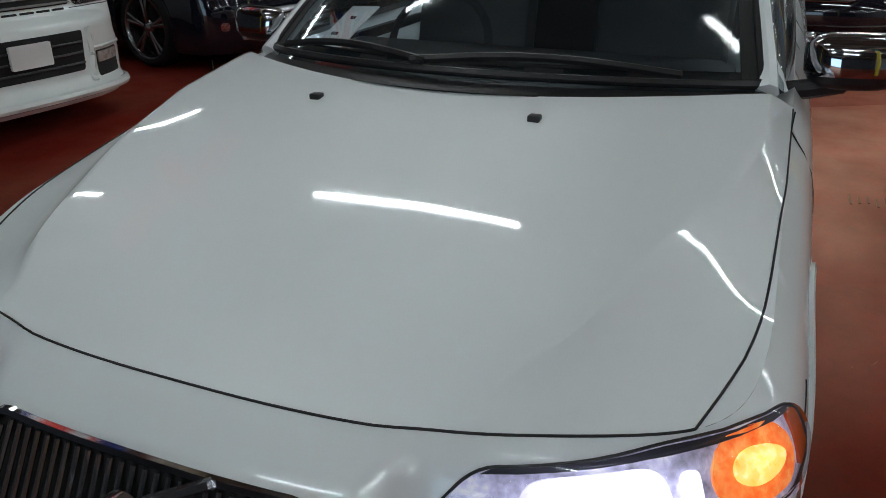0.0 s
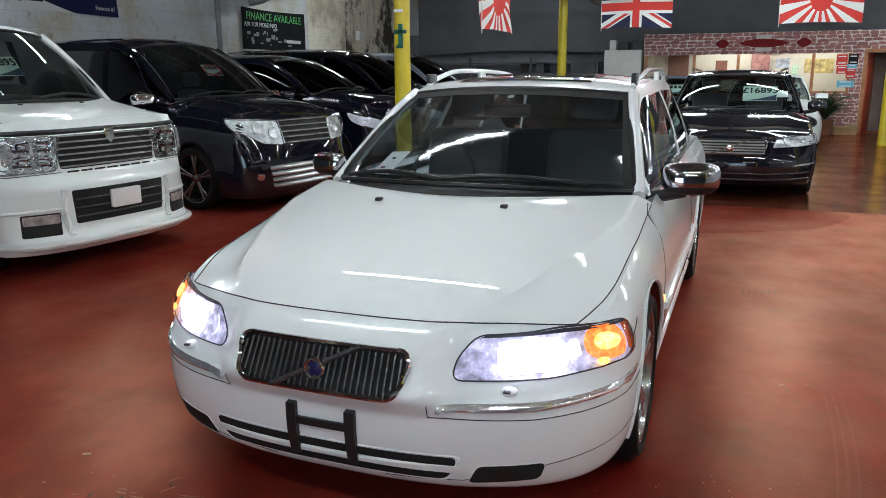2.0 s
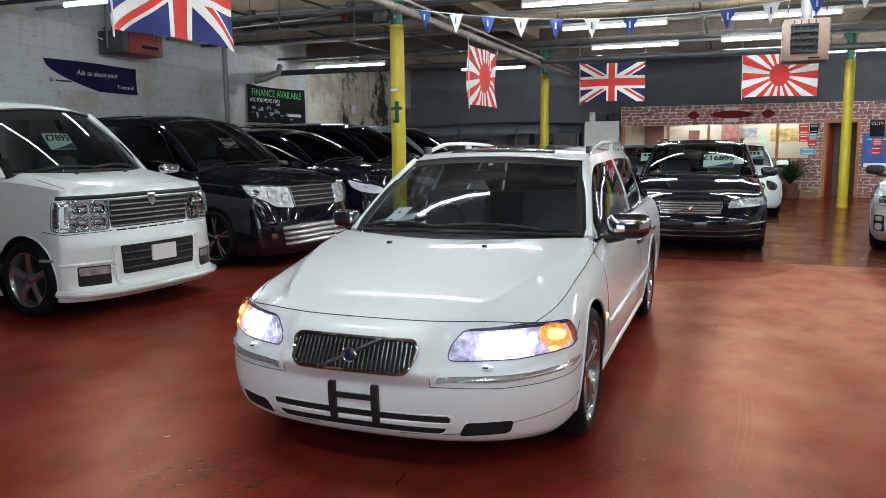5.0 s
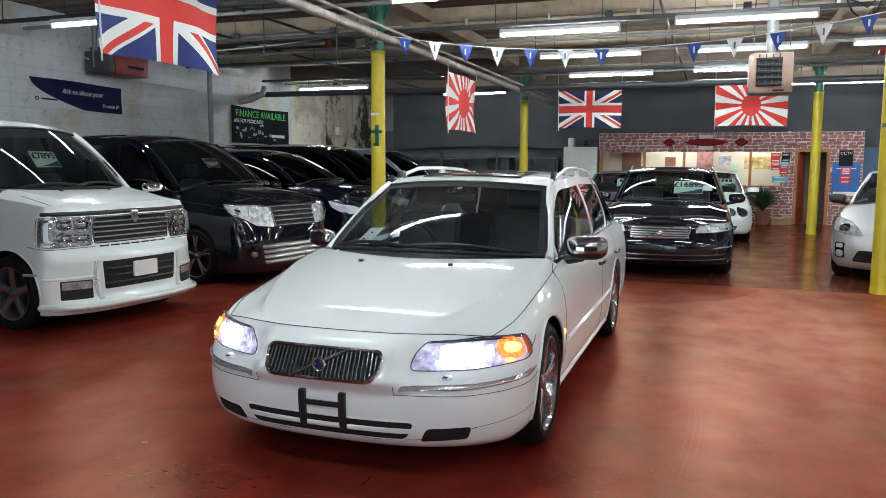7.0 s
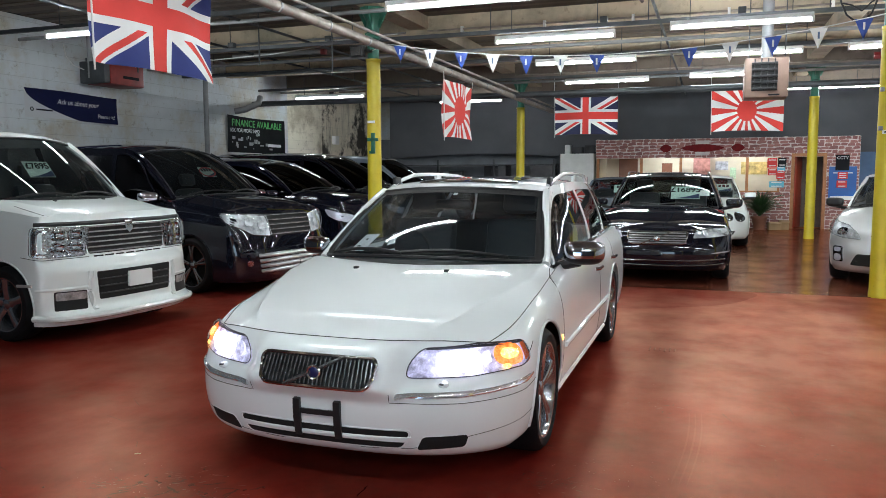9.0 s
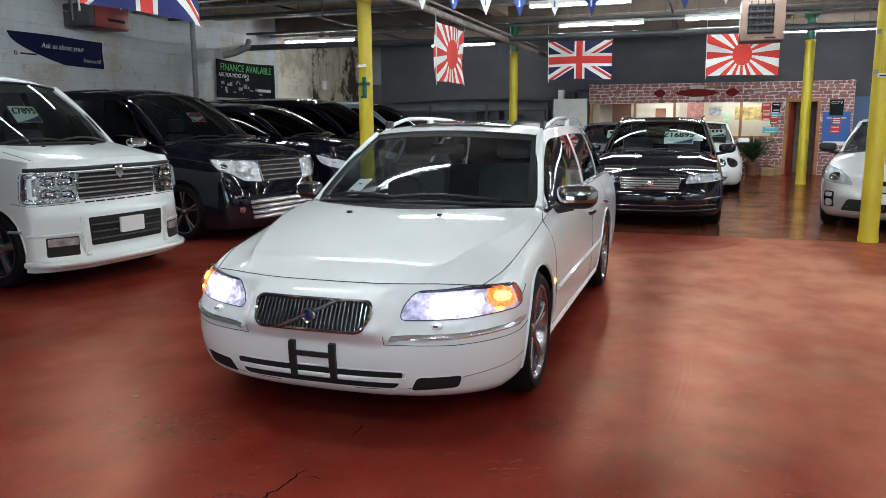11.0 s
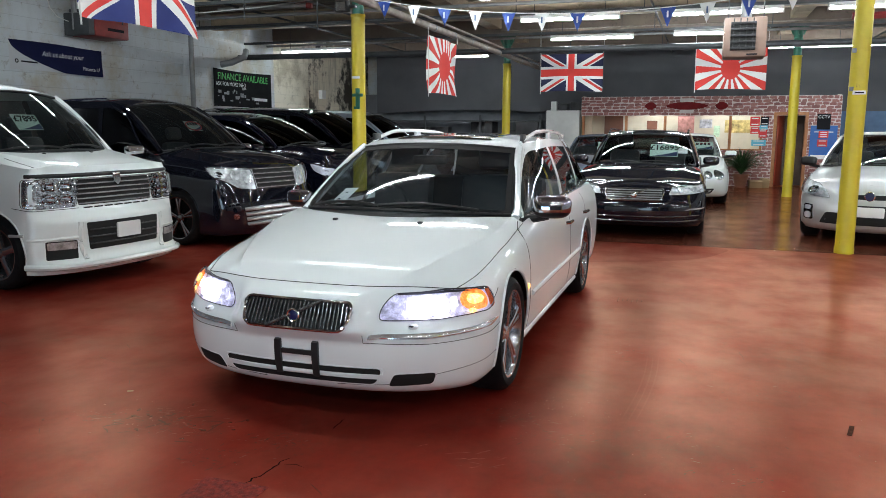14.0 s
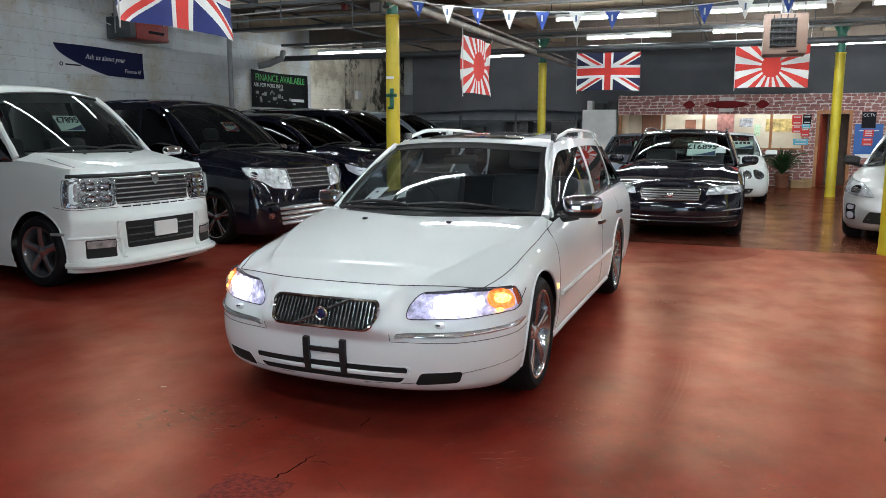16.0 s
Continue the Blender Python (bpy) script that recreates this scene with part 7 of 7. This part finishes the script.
    # pictures and things inside the office
    for x0, x1, z0, z1, mm, lab in ((2.45, 3.15, 1.42, 1.78, simple("framed_print", (0.45, 0.33, 0.12), 0.5, vary=0.6, scale=7), "framed picture of a car on the office wall"), (1.75, 2.1, 1.55, 1.8, simple("small_print", (0.35, 0.36, 0.4), 0.5, vary=0.6, scale=9), "small framed picture in the office"),
                                (2.15, 2.32, 1.30, 1.62, simple("pale_green_notice", (0.42, 0.58, 0.40), 0.5, vary=0.3, scale=20), "green and white notice"), (0.25, 0.55, 1.5, 1.76, M["terracotta"], "red notice in the office")):
        card(x0, x1, z0, z1, mm, lab, yy=20.28)
    setting("brown_door", boxed(-1.0, -0.45, 20.24, 20.295, 0, 2.0), simple("brown_door_paint", (0.16, 0.06, 0.03), 0.4, vary=0.15), "brown inner door")
    setting("office_pillar", boxed(1.15, 1.60, 19.9, 20.29, 0, 2.4), simple("pinkish_brick_print", (0.35, 0.16, 0.14), 0.8, vary=0.4, scale=9), "brick pillar inside the office")
    return y0


Y_OFFICE = office()


def brick_shapes():
    out = []
    for k in range(6):
        random.seed(40 + k)
        bm = bmesh.new()
        o = [Vector((x + random.uniform(-0.09, 0.09), z + random.uniform(-0.14, 0.14))) for x, z in ((-0.5, -0.42), (-0.2, -0.5), (0.25, -0.48), (0.5, -0.38), (0.5, 0.40), (0.15, 0.5), (-0.3, 0.47), (-0.5, 0.36))]
        a = [bm.verts.new((p[0], 0, p[1])) for p in o]
        b = [bm.verts.new((p[0] * 0.94, -1, p[1] * 0.86)) for p in o]
        for i in range(8):
            bm.faces.new((a[i], a[(i + 1) % 8], b[(i + 1) % 8], b[i]))
        bm.faces.new(b)
        bm.normal_update()
        me = bpy.data.meshes.new("brick")
        bm.to_mesh(me)
        bm.free()
        me.materials.append(M["brick"])
        out.append(me)
    return out


def lay_bricks(wall, x0, x1, z0, z1, y):
    shapes = brick_shapes()
    random.seed(5)
    rows = max(1, round((z1 - z0) / 0.082))
    hgt = (z1 - z0) / rows
    for r in range(rows):
        x = x0 - random.uniform(0, 0.15)
        while x < x1 - 0.02:
            w = random.uniform(0.13, 0.25)
            a, b = max(x0, x), min(x1, x + w)
            if b - a > 0.04:
                o = new("brick", random.choice(shapes))
                o.parent = wall
                o.matrix_basis = Matrix.Translation(((a + b) / 2, y, min(z1 - hgt * 0.5, max(z0 + hgt * 0.5, z0 + hgt * (r + 0.5) + random.uniform(-0.012, 0.012))))) @ pose(0, 0, 0, 0, random.uniform(-5, 5), 0) @ Matrix.Diagonal((b - a - random.uniform(0.006, 0.022), 0.008, hgt * random.uniform(0.72, 0.95), 1))
            x += w


for nm, xa, xb, za, zb in (("office_wall_band", -1.46, 5.22, 1.88, 2.40), ("office_wall_pier", 4.46, 5.22, 0, 1.878), ("office_wall_low", 1.9, 3.62, 0, 0.95), ("office_wall_mid", 3.36, 3.62, 0.952, 1.878)):
    lay_bricks(bpy.data.objects[nm], xa, xb, za, zb, 18.55)
wb = thing("white_cabinet", pose(-2.0, 18.9, 0), "tall white cabinet with boxes on it", "cabinet")
part("body", boxed(-0.48, 0.48, -0.3, 0.3, 0, 2.03, 0.01), M["whitebox"], wb)
for x, w, h, mm in ((-0.38, 0.1, 0.26, M["batten"]), (-0.15, 0.16, 0.20, M["clutter"]), (0.2, 0.24, 0.24, M["clutter"])):
    tagged(mesh_ob("storage_box", boxed(-2.0 + x, -2.0 + x + w * 1.6, 18.75, 19.05, 2.03, 2.03 + h, 0.015), mm), "box stored on the white cabinet", "box", "boxes on the cabinet")
random.seed(3)
for k in range(26):
    x = -8.3 + 5.6 * random.random()
    w, h, z = random.uniform(0.2, 0.7), random.uniform(0.2, 0.6), 0
    zz = random.choice((0.0, 0.0, 1.15))
    tagged(mesh_ob("stored_box", boxed(x, x + w, 19.0 + 0.5 * random.random(), 19.8, zz, zz + h + (0.55 if zz == 0 else 0), 0.02), M["clutter"]), "dark stored box at the far end", "box", "clutter at the far end")
sh = thing("shelf", pose(-5.5, 19.4, 0), "dark storage rack at the far end", "shelf")
for z in (0.5, 1.12, 1.72):
    part("board", boxed(-2.8, 2.8, -0.35, 0.35, z, z + 0.03), M["darksteel"], sh, "", False)
for x in (-2.75, -0.9, 0.9, 2.75):
    part("upright", boxed(x - 0.03, x + 0.03, -0.36, -0.30, 0, 1.9), M["darksteel"], sh, "", False)
# blue partition and dark opening beyond the office
setting("wall_blue", boxed(5.24, X1, 19.0, 19.12, 0, 2.0), M["bluewall"], "blue painted partition beside the office")


def plant():
    p = thing("potted_plant", pose(2.86, 17.9, 0), "bushy green houseplant in a terracotta pot", "plant")
    bm = bmesh.new()
    lathe(bm, [(0.0005, 0.0), (0.13, 0.0), (0.19, 0.30), (0.21, 0.30), (0.21, 0.35), (0.18, 0.35), (0.17, 0.31), (0.0005, 0.31)], 20, "z")
    part("pot", bm, M["terracotta"], p)
    random.seed(11)
    for k in range(150):
        a = random.uniform(0, 2 * math.pi)
        ln = random.uniform(0.5, 1.15)
        out = random.uniform(0.15, 0.62)
        bm = bmesh.new()
        rows = []
        for j in range(7):
            t = j / 6
            r = out * t ** 1.3
            z = 0.32 + ln * (t - 0.32 * t * t * (1 + out))
            w = 0.024 * math.sin(math.pi * min(1, 0.12 + 0.9 * t))
            c, s_ = math.cos(a), math.sin(a)
            rows.append((bm.verts.new((r * c - w * s_, r * s_ + w * c, z)), bm.verts.new((r * c, r * s_, z + 0.012)), bm.verts.new((r * c + w * s_, r * s_ - w * c, z))))
        for q, w_ in zip(rows, rows[1:]):
            bm.faces.new((q[0], q[1], w_[1], w_[0]))
            bm.faces.new((q[1], q[2], w_[2], w_[1]))
        part("leaf", bm, M["leaf"], p)


plant()
for x, y, w, h in ((3.22, 17.95, 0.30, 0.20), (3.46, 18.1, 0.20, 0.24)):
    cb = thing("cardboard_box", pose(x, y, 0, 0, 0, 8), "open brown cardboard box by the office wall", "box", "cardboard boxes")
    part("carton", boxed(-w / 2, w / 2, -0.12, 0.12, 0, h, 0.004), M["cardboard"], cb)
    part("flap", boxed(-w / 2, w / 2, -0.20, -0.12, h - 0.01, h, 0.0, pose(0, 0, 0, 8, 0, 0)), M["cardboard"], cb, "", False)

# hanging heater
hh = thing("hanging_heater", pose(2.36, 8.0, 2.76), "brown warm air heater hung from the ceiling", "heater")
part("casing", boxed(-0.29, 0.27, 0.0, 0.5, -0.27, 0.27, 0.02), M["brownmetal"], hh)
part("opening", boxed(-0.20, 0.13, -0.006, 0.01, -0.18, 0.20), M["void"], hh, "", False)
for k in range(5):
    part("louvre", boxed(-0.20, 0.13, -0.03, 0.0, -0.165 + 0.085 * k, -0.135 + 0.085 * k, 0.004), M["plastic"], hh, "", False)
    for q in range(4):
        part("vane", boxed(-0.17 + 0.085 * q, -0.155 + 0.085 * q, -0.022, 0.0, -0.135 + 0.085 * k, -0.085 + 0.085 * k), M["plastic"], hh, "", False)
part("flue", tube_along(bmesh.new(), [(0.0, 0.25, 0.27), (0.0, 0.25, 1.29)], 0.075, 14), M["pipe"], hh, "grey flue pipe")
part("print_bar", boxed(0.02, 0.16, -0.006, 0.0, -0.245, -0.225), M["ink"], hh, "", False)
for x, y in ((-0.24, 0.05), (0.22, 0.05)):
    part("hanger", tube_along(bmesh.new(), [(x, y, 0.27), (x, y, 1.29)], 0.008, 5), M["darksteel"], hh)

# floodlight on the column
fl_ = thing("floodlight", pose(-3.12, 6.6, 3.2, 0, 0, -8), "small black floodlight clamped to the column head", "floodlight")
part("casing", boxed(-0.10, 0.10, -0.06, 0.04, -0.08, 0.08, 0.012), M["plastic"], fl_)
part("lamp_glass", boxed(-0.08, 0.08, -0.066, -0.06, -0.06, 0.06), M["dullchrome"], fl_, "", False)
part("bracket", boxed(0.08, 0.2, 0.0, 0.06, -0.02, 0.02), M["plastic"], fl_)


# ---------------------------------------------------------------- flags and bunting
def union_colour(x, y):
    """Colour index over a flag 2 wide and 1 high, centred on 0: 0 blue, 1 white, 2 red."""
    if abs(x) < 0.1 or abs(y) < 0.1:
        return 2
    if abs(x) < 0.1667 or abs(y) < 0.1667:
        return 1
    for sgn in (1, -1):
        d = (sgn * x - 2 * y) / math.sqrt(5)
        if abs(d) < 0.1:
            up = x > 0 if sgn > 0 else x < 0
            lo, hi = (0.0, 0.0667) if ((sgn > 0) == (x > 0)) else (-0.0667, 0.0)
            if lo <= d * (1 if x > 0 else -1) * (1 if sgn > 0 else 1) <= hi:
                return 2
            return 1
    return 0


def sun_colour(x, y):
    cx = -0.0
    r = math.hypot(x - cx, y)
    if r < 0.27:
        return 2
    a = (math.atan2(y, x - cx) / (2 * math.pi) * 32 + 0.5) % 2
    return 2 if a < 1 else 1


def flag(name, label, m, w, h, colour, nx, ny, wave, lift=0.0, blue="flagblue"):
    """A cloth flag; its pattern is set face by face on a fine grid."""
    def pt(a, b):
        return Vector((w * (a - 0.5), wave * (math.sin(6.5 * a + 1.5 * b) + 0.5 * math.sin(13 * a + 4 * b)) * (1.2 - b * 0.7), -h * (1 - b) + 0.02 * h * math.sin(4 * a) * (1 - b)))
    me = bpy.data.meshes.new(name)
    vs = [pt(i / nx, j / ny) for j in range(ny + 1) for i in range(nx + 1)]
    fs = [(j * (nx + 1) + i, j * (nx + 1) + i + 1, (j + 1) * (nx + 1) + i + 1, (j + 1) * (nx + 1) + i) for j in range(ny) for i in range(nx)]
    me.from_pydata(vs, [], fs)
    for mt in (M[blue], M["flagwhite"], M["flagred"]):
        me.materials.append(mt)
    k = 0
    for j in range(ny):
        for i in range(nx):
            me.polygons[k].material_index = colour(2 * ((i + 0.5) / nx - 0.5), (j + 0.5) / ny - 0.5)
            me.polygons[k].use_smooth = True
            k += 1
    f = thing(name, m, label, "flag", "flags under the ceiling")
    c = new("cloth", me)
    c.parent = f
    c["label"] = label
    part("cord", tube_along(bmesh.new(), [(-w / 2 - 0.02, 0, lift), (-w / 2, 0, 0.0), (-w / 2 + 0.01, 0.0, -h - 0.06)], 0.008, 5), M["flagwhite"], f)
    part("cord", tube_along(bmesh.new(), [(w / 2, 0, 0.0), (w / 2 + 0.02, 0, lift)], 0.005, 5), M["flagwhite"], f)
    return f


flag("flag", "union flag of red, white and blue cloth hung overhead", pose(-2.80, 2.02, 3.26, 0, 0, 90), 1.52, 0.93, union_colour, 320, 192, 0.04, 0.585)
flag("flag", "small union flag hung overhead at the far end", pose(-1.28, 15.5, 3.31), 1.53, 0.90, union_colour, 170, 102, 0.02, ZC - 3.31, "flagnavy")
flag("flag", "red and white rising sun flag hung overhead", pose(2.38, 15.4, 3.33), 1.54, 0.92, sun_colour, 180, 108, 0.015, ZC - 3.33)
flag("flag", "rising sun flag hanging edge on below the pipe", pose(-2.385, 8.95, 2.97, 0, 0, 90), 1.52, 0.915, sun_colour, 180, 108, 0.045, 0.12)


def bunting():
    b = thing("bunting", pose(0, 6.0, 0), "string of alternate blue and white pennants", "bunting")
    pts = []
    for k in range(41):
        x = -2.4 + 5.9 * k / 40
        pts.append((x, 0, 2.885 + 0.033 * (x - 0.55) ** 2))
    pts = [(-3.0, 0.75, 3.22)] + pts + [(3.58, 0.52, 3.2)]
    part("string", tube_along(bmesh.new(), pts, 0.006, 5), M["flagwhite"], b)
    for k, x in enumerate((-2.22, -1.80, -1.38, -0.96, -0.53, -0.10, 0.34, 1.40, 1.84, 2.29, 2.75, 3.19)):
        z = 2.885 + 0.033 * (x - 0.55) ** 2
        random.seed(k)
        tw = random.uniform(-0.3, 0.3)
        bm = bmesh.new()

        def f(a, c):
            w = 0.092 * (1 - c)
            return Vector((x + w * (2 * a - 1) + 0.01 * c * tw, 0.02 * math.sin(3 * a + tw * 9) * c + tw * 0.04 * (2 * a - 1) * (1 - c), z - 0.225 * c))
        grid(bm, f, 6, 8)
        p = part("pennant", bm, M["buntblue"] if k in (0, 2, 4, 6, 7, 9, 11) else M["flagwhite"], b)
        part("print_bar", boxed(x - 0.010, x + 0.010, -0.03, -0.026, z - 0.12, z - 0.045), M["letterwhite"] if k in (0, 2, 4, 6, 7, 9, 11) else M["bluewall"], p, "", False)


bunting()

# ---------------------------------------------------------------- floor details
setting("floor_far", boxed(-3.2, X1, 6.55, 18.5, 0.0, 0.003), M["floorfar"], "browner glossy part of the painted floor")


def flat_patch(name, outline, z, mat, label):
    bm = bmesh.new()
    a = [bm.verts.new((p[0], p[1], z)) for p in outline]
    bm.faces.new(a)
    return setting(name, bm, mat, label)


flat_patch("floor_patch", rpoly([(-0.9, 5.0), (0.9, 4.85), (1.95, 5.5), (2.35, 6.54), (-0.9, 6.54)], 0.4, 8), 0.002, M["freshred"], "fresh red floor paint before the black car")
setting("floor_hatch", boxed(-0.05, 0.25, -2.1, -1.11, 0.0, 0.003), simple("worn_red_steel", (0.19, 0.022, 0.014), 0.55, 0.0, vary=0.5, scale=40, bumped=0.5, bscale=70, spec=0.08), "dark worn metal plate in the floor")
for k in range(6):
    gb = mesh_ob("drain_bar", boxed(1.24 + 0.04 * k, 1.252 + 0.04 * k, 2.95 + 0.02 * (k % 3), 3.10 - 0.03 * (k % 2), 0.0, 0.0025), floor_mat("worn_dark_paint", ((0.08, 0.016, 0.010), (0.10, 0.02, 0.012), (0.13, 0.026, 0.016))) if k == 0 else bpy.data.materials["worn_dark_paint"], False)
    tagged(gb, "short dark worn mark of an old drain grid", "floor mark", "marks of an old drain")


def ribbon(bm, pts, w, z):
    """A thin flat band on the floor along pts."""
    rows = []
    for i, p in enumerate(pts):
        a, b = Vector(pts[max(0, i - 1)]), Vector(pts[min(len(pts) - 1, i + 1)])
        d = (b - a).normalized()
        n = Vector((-d[1], d[0]))
        ww = w * (1 if 0 < i < len(pts) - 1 else 0.2) * (0.7 + 0.6 * random.random())
        q = Vector(p)
        rows.append((bm.verts.new((q[0] - n[0] * ww, q[1] - n[1] * ww, z)), bm.verts.new((q[0] + n[0] * ww, q[1] + n[1] * ww, z))))
    for a, b in zip(rows, rows[1:]):
        f = bm.faces.new((a[0], a[1], b[1], b[0]))
        f.normal_update()
        if f.normal[2] < 0:
            f.normal_flip()
    return bm


random.seed(21)
bm = bmesh.new()
for k in range(3):
    x = 1.545 + 0.035 * k
    ribbon(bm, [(x + 0.07 * math.sin(1.9 * j / 12 + 0.2), 0.15 + 1.2 * j / 12) for j in range(13)], 0.0045, 0.0022)
tagged(mesh_ob("tyre_marks", bm, floor_mat("pale_scuff", ((0.16, 0.018, 0.011), (0.22, 0.028, 0.017), (0.28, 0.042, 0.025))), False), "pale curved tyre marks on the red floor", "tyre marks", "", "stuff")
bm = bmesh.new()
pts = []
for k in range(12):
    pts.append((0.14 + 0.004 * k + random.uniform(-0.012, 0.012), -1.115 + 0.026 * k))
ribbon(bm, pts, 0.0038, 0.0024)
ribbon(bm, [(0.215 + random.uniform(-0.006, 0.006), -0.46 + 0.022 * k) for k in range(7)], 0.003, 0.0024)
ribbon(bm, [(0.20, -0.90), (0.25, -0.88), (0.30, -0.90)], 0.003, 0.0024)
tagged(mesh_ob("floor_crack", bm, M["crackdark"], False), "dark crack across the painted floor", "crack", "", "stuff")
bm = bmesh.new()
def flake(bm, x, y, r, z):
    """An irregular thin flake lying on the floor."""
    n = random.randint(5, 8)
    st, a0 = random.uniform(0.35, 0.9), random.uniform(0, 3.1)
    top = []
    for j in range(n):
        a, q = 2 * math.pi * j / n, r * random.uniform(0.6, 1.15)
        u, v = q * math.cos(a), q * st * math.sin(a)
        top.append(bm.verts.new((x + u * math.cos(a0) - v * math.sin(a0), y + u * math.sin(a0) + v * math.cos(a0), z)))
    low = [bm.verts.new((v.co.x, v.co.y, 0.0)) for v in top]
    bm.faces.new(top)
    for j in range(n):
        bm.faces.new((low[j], low[(j + 1) % n], top[(j + 1) % n], top[j]))


for k in range(36):
    flake(bm, random.gauss(1.2, 0.16), random.gauss(0.1, 0.14), random.uniform(0.002, 0.006), 0.003)
for k in range(22):
    flake(bm, random.gauss(-0.62, 0.22), random.gauss(-0.62, 0.12), random.uniform(0.002, 0.007), 0.003)
for k in range(120):
    x, y = random.uniform(-2.5, 3.6), random.uniform(-1.6, 5.0)
    if abs(x) < 0.95 and y > -0.5:
        continue
    flake(bm, x, y, random.uniform(0.002, 0.004), 0.003)
for k in range(46):
    # paint scraped down to pale concrete, in two clusters
    cx, cy = ((-0.66, -0.52), (-0.45, -0.72), (0.95, -0.55))[k % 3]
    x, y, a, ln = random.gauss(cx, 0.13), random.gauss(cy, 0.08), random.gauss(0.5, 0.45), random.uniform(0.015, 0.085)
    ribbon(bm, [(x + ln * j / 4 * math.cos(a) + random.uniform(-0.005, 0.005), y + ln * j / 4 * math.sin(a) + random.uniform(-0.005, 0.005)) for j in range(5)], random.uniform(0.001, 0.0035), 0.0022)
tagged(mesh_ob("grit", bm, simple("pale_grit", (0.34, 0.13, 0.09), 0.7, vary=0.4, scale=15, spec=0.0), False), "pale scrapes, paint flakes and grit on the floor", "grit", "", "stuff")
bm = bmesh.new()
for k in range(26):
    x, y, a, ln = random.uniform(-2.2, 3.4), random.uniform(-1.4, 4.5), random.uniform(0, 3.1), random.uniform(0.05, 0.22)
    ribbon(bm, [(x + ln * j / 4 * math.cos(a) + random.uniform(-0.005, 0.005), y + ln * j / 4 * math.sin(a)) for j in range(5)], 0.002, 0.0023)
for k in range(16):
    # a cluster of short scrapes and chipped spots before the parked car
    x, y, a, ln = random.gauss(-0.62, 0.24), random.gauss(-0.66, 0.13), random.gauss(0.35, 0.5), random.uniform(0.03, 0.13)
    ribbon(bm, [(x + ln * j / 4 * math.cos(a) + random.uniform(-0.006, 0.006), y + ln * j / 4 * math.sin(a) + random.uniform(-0.006, 0.006)) for j in range(5)], random.uniform(0.0025, 0.007), 0.0023)
for k in range(14):
    flake(bm, random.gauss(-0.6, 0.26), random.gauss(-0.66, 0.15), random.uniform(0.008, 0.022), 0.002)
tagged(mesh_ob("scratches", bm, floor_mat("dark_scratch", ((0.05, 0.018, 0.012), (0.06, 0.02, 0.014), (0.08, 0.026, 0.018))), False), "short dark scratches in the floor paint", "scratches", "", "stuff")
# abraded places: short dark and pale scrapes in the paint
WORN = [(-0.59, -0.65, 0.26, 70), (-0.97, -0.72, 0.13, 40), (0.04, -0.68, 0.17, 50), (-0.15, -0.95, 0.2, 35), (1.0, -0.02, 0.14, 60), (1.3, -0.2, 0.2, 30), (0.86, 0.45, 0.12, 35), (1.8, -0.05, 0.25, 25), (2.1, -0.4, 0.2, 25), (1.35, 1.4, 0.25, 25), (2.3, 0.9, 0.4, 25)]
for name, mat, share, label in (("dark_scrapes", floor_mat("bare_dark_floor", ((0.06, 0.024, 0.016), (0.08, 0.032, 0.02), (0.10, 0.042, 0.028))), 1.0, "dark scrapes where the red floor paint is worn through"),
                                ("pale_scrapes", floor_mat("bare_pale_floor", ((0.17, 0.06, 0.042), (0.22, 0.085, 0.06), (0.28, 0.12, 0.09))), 0.35, "pale scrapes and flaking in the red floor paint")):
    bm = bmesh.new()
    for cx, cy, spread, count in WORN:
        for k in range(int(count * share)):
            x, y = random.gauss(cx, spread * 0.5), random.gauss(cy, spread * 0.4)
            a, ln = random.gauss(0.55, 0.5), random.choice((0.006, 0.012, 0.02, 0.045))
            ribbon(bm, [(x + ln * j / 3 * math.cos(a) + random.uniform(-0.002, 0.002), y + ln * j / 3 * math.sin(a)) for j in range(4)], random.uniform(0.001, 0.0042), 0.0021)
    tagged(mesh_ob(name, bm, mat, False), label, "scrapes", "", "stuff")
tp = mesh_ob("tape_scrap", boxed(-0.011, 0.011, -0.07, 0.07, 0.0, 0.003), simple("dirty_tape", (0.07, 0.03, 0.02), 0.7, vary=0.4, scale=30, spec=0.0), False)
tp.matrix_basis = pose(2.65, 0.37, 0, 0, 0, -14)
tagged(tp, "short dark strip of tape on the floor", "tape")
# tan chip laid down in place of a glint on the floor
lt = mesh_ob("paper_scrap", boxed(-0.016, 0.016, -0.005, 0.005, 0.0, 0.003), M["cardboard"], False)
lt.matrix_basis = pose(-1.11, -0.34, 0, 0, 0, 25)
tagged(lt, "small pale chip for a glint on the red floor", "litter")

# ---------------------------------------------------------------- cars placed
main_car()
van("white")
van("black")
plain_van(rotated(-3.3, 7.9, 90), "dark blue people carrier in the row", M["navy"], "low")
plain_van(rotated(-3.4, 10.4, 90), "tall black people carrier further along the row", M["black"], "tall")
plain_van(rotated(-3.4, 12.9, 90), "pale silver blue people carrier in the row", M["bluegrey"], "tall")
saloon("black", pose(1.02, 6.98, 0), "glossy black estate car with a price card in its windscreen", M["black"], "estate_car")
saloon("silver", pose(3.93, 7.27, 0, 0, 0, -14), "silver hatchback parked behind the yellow column", M["silver"], "hatchback")
saloon("white", pose(1.52, 12.25, 0), "white saloon with round headlamps", M["white"], "saloon_car")
saloon("blue", pose(-0.35, 12.4, 0), "dark blue saloon with a price card", M["darkblue"], "saloon_car")
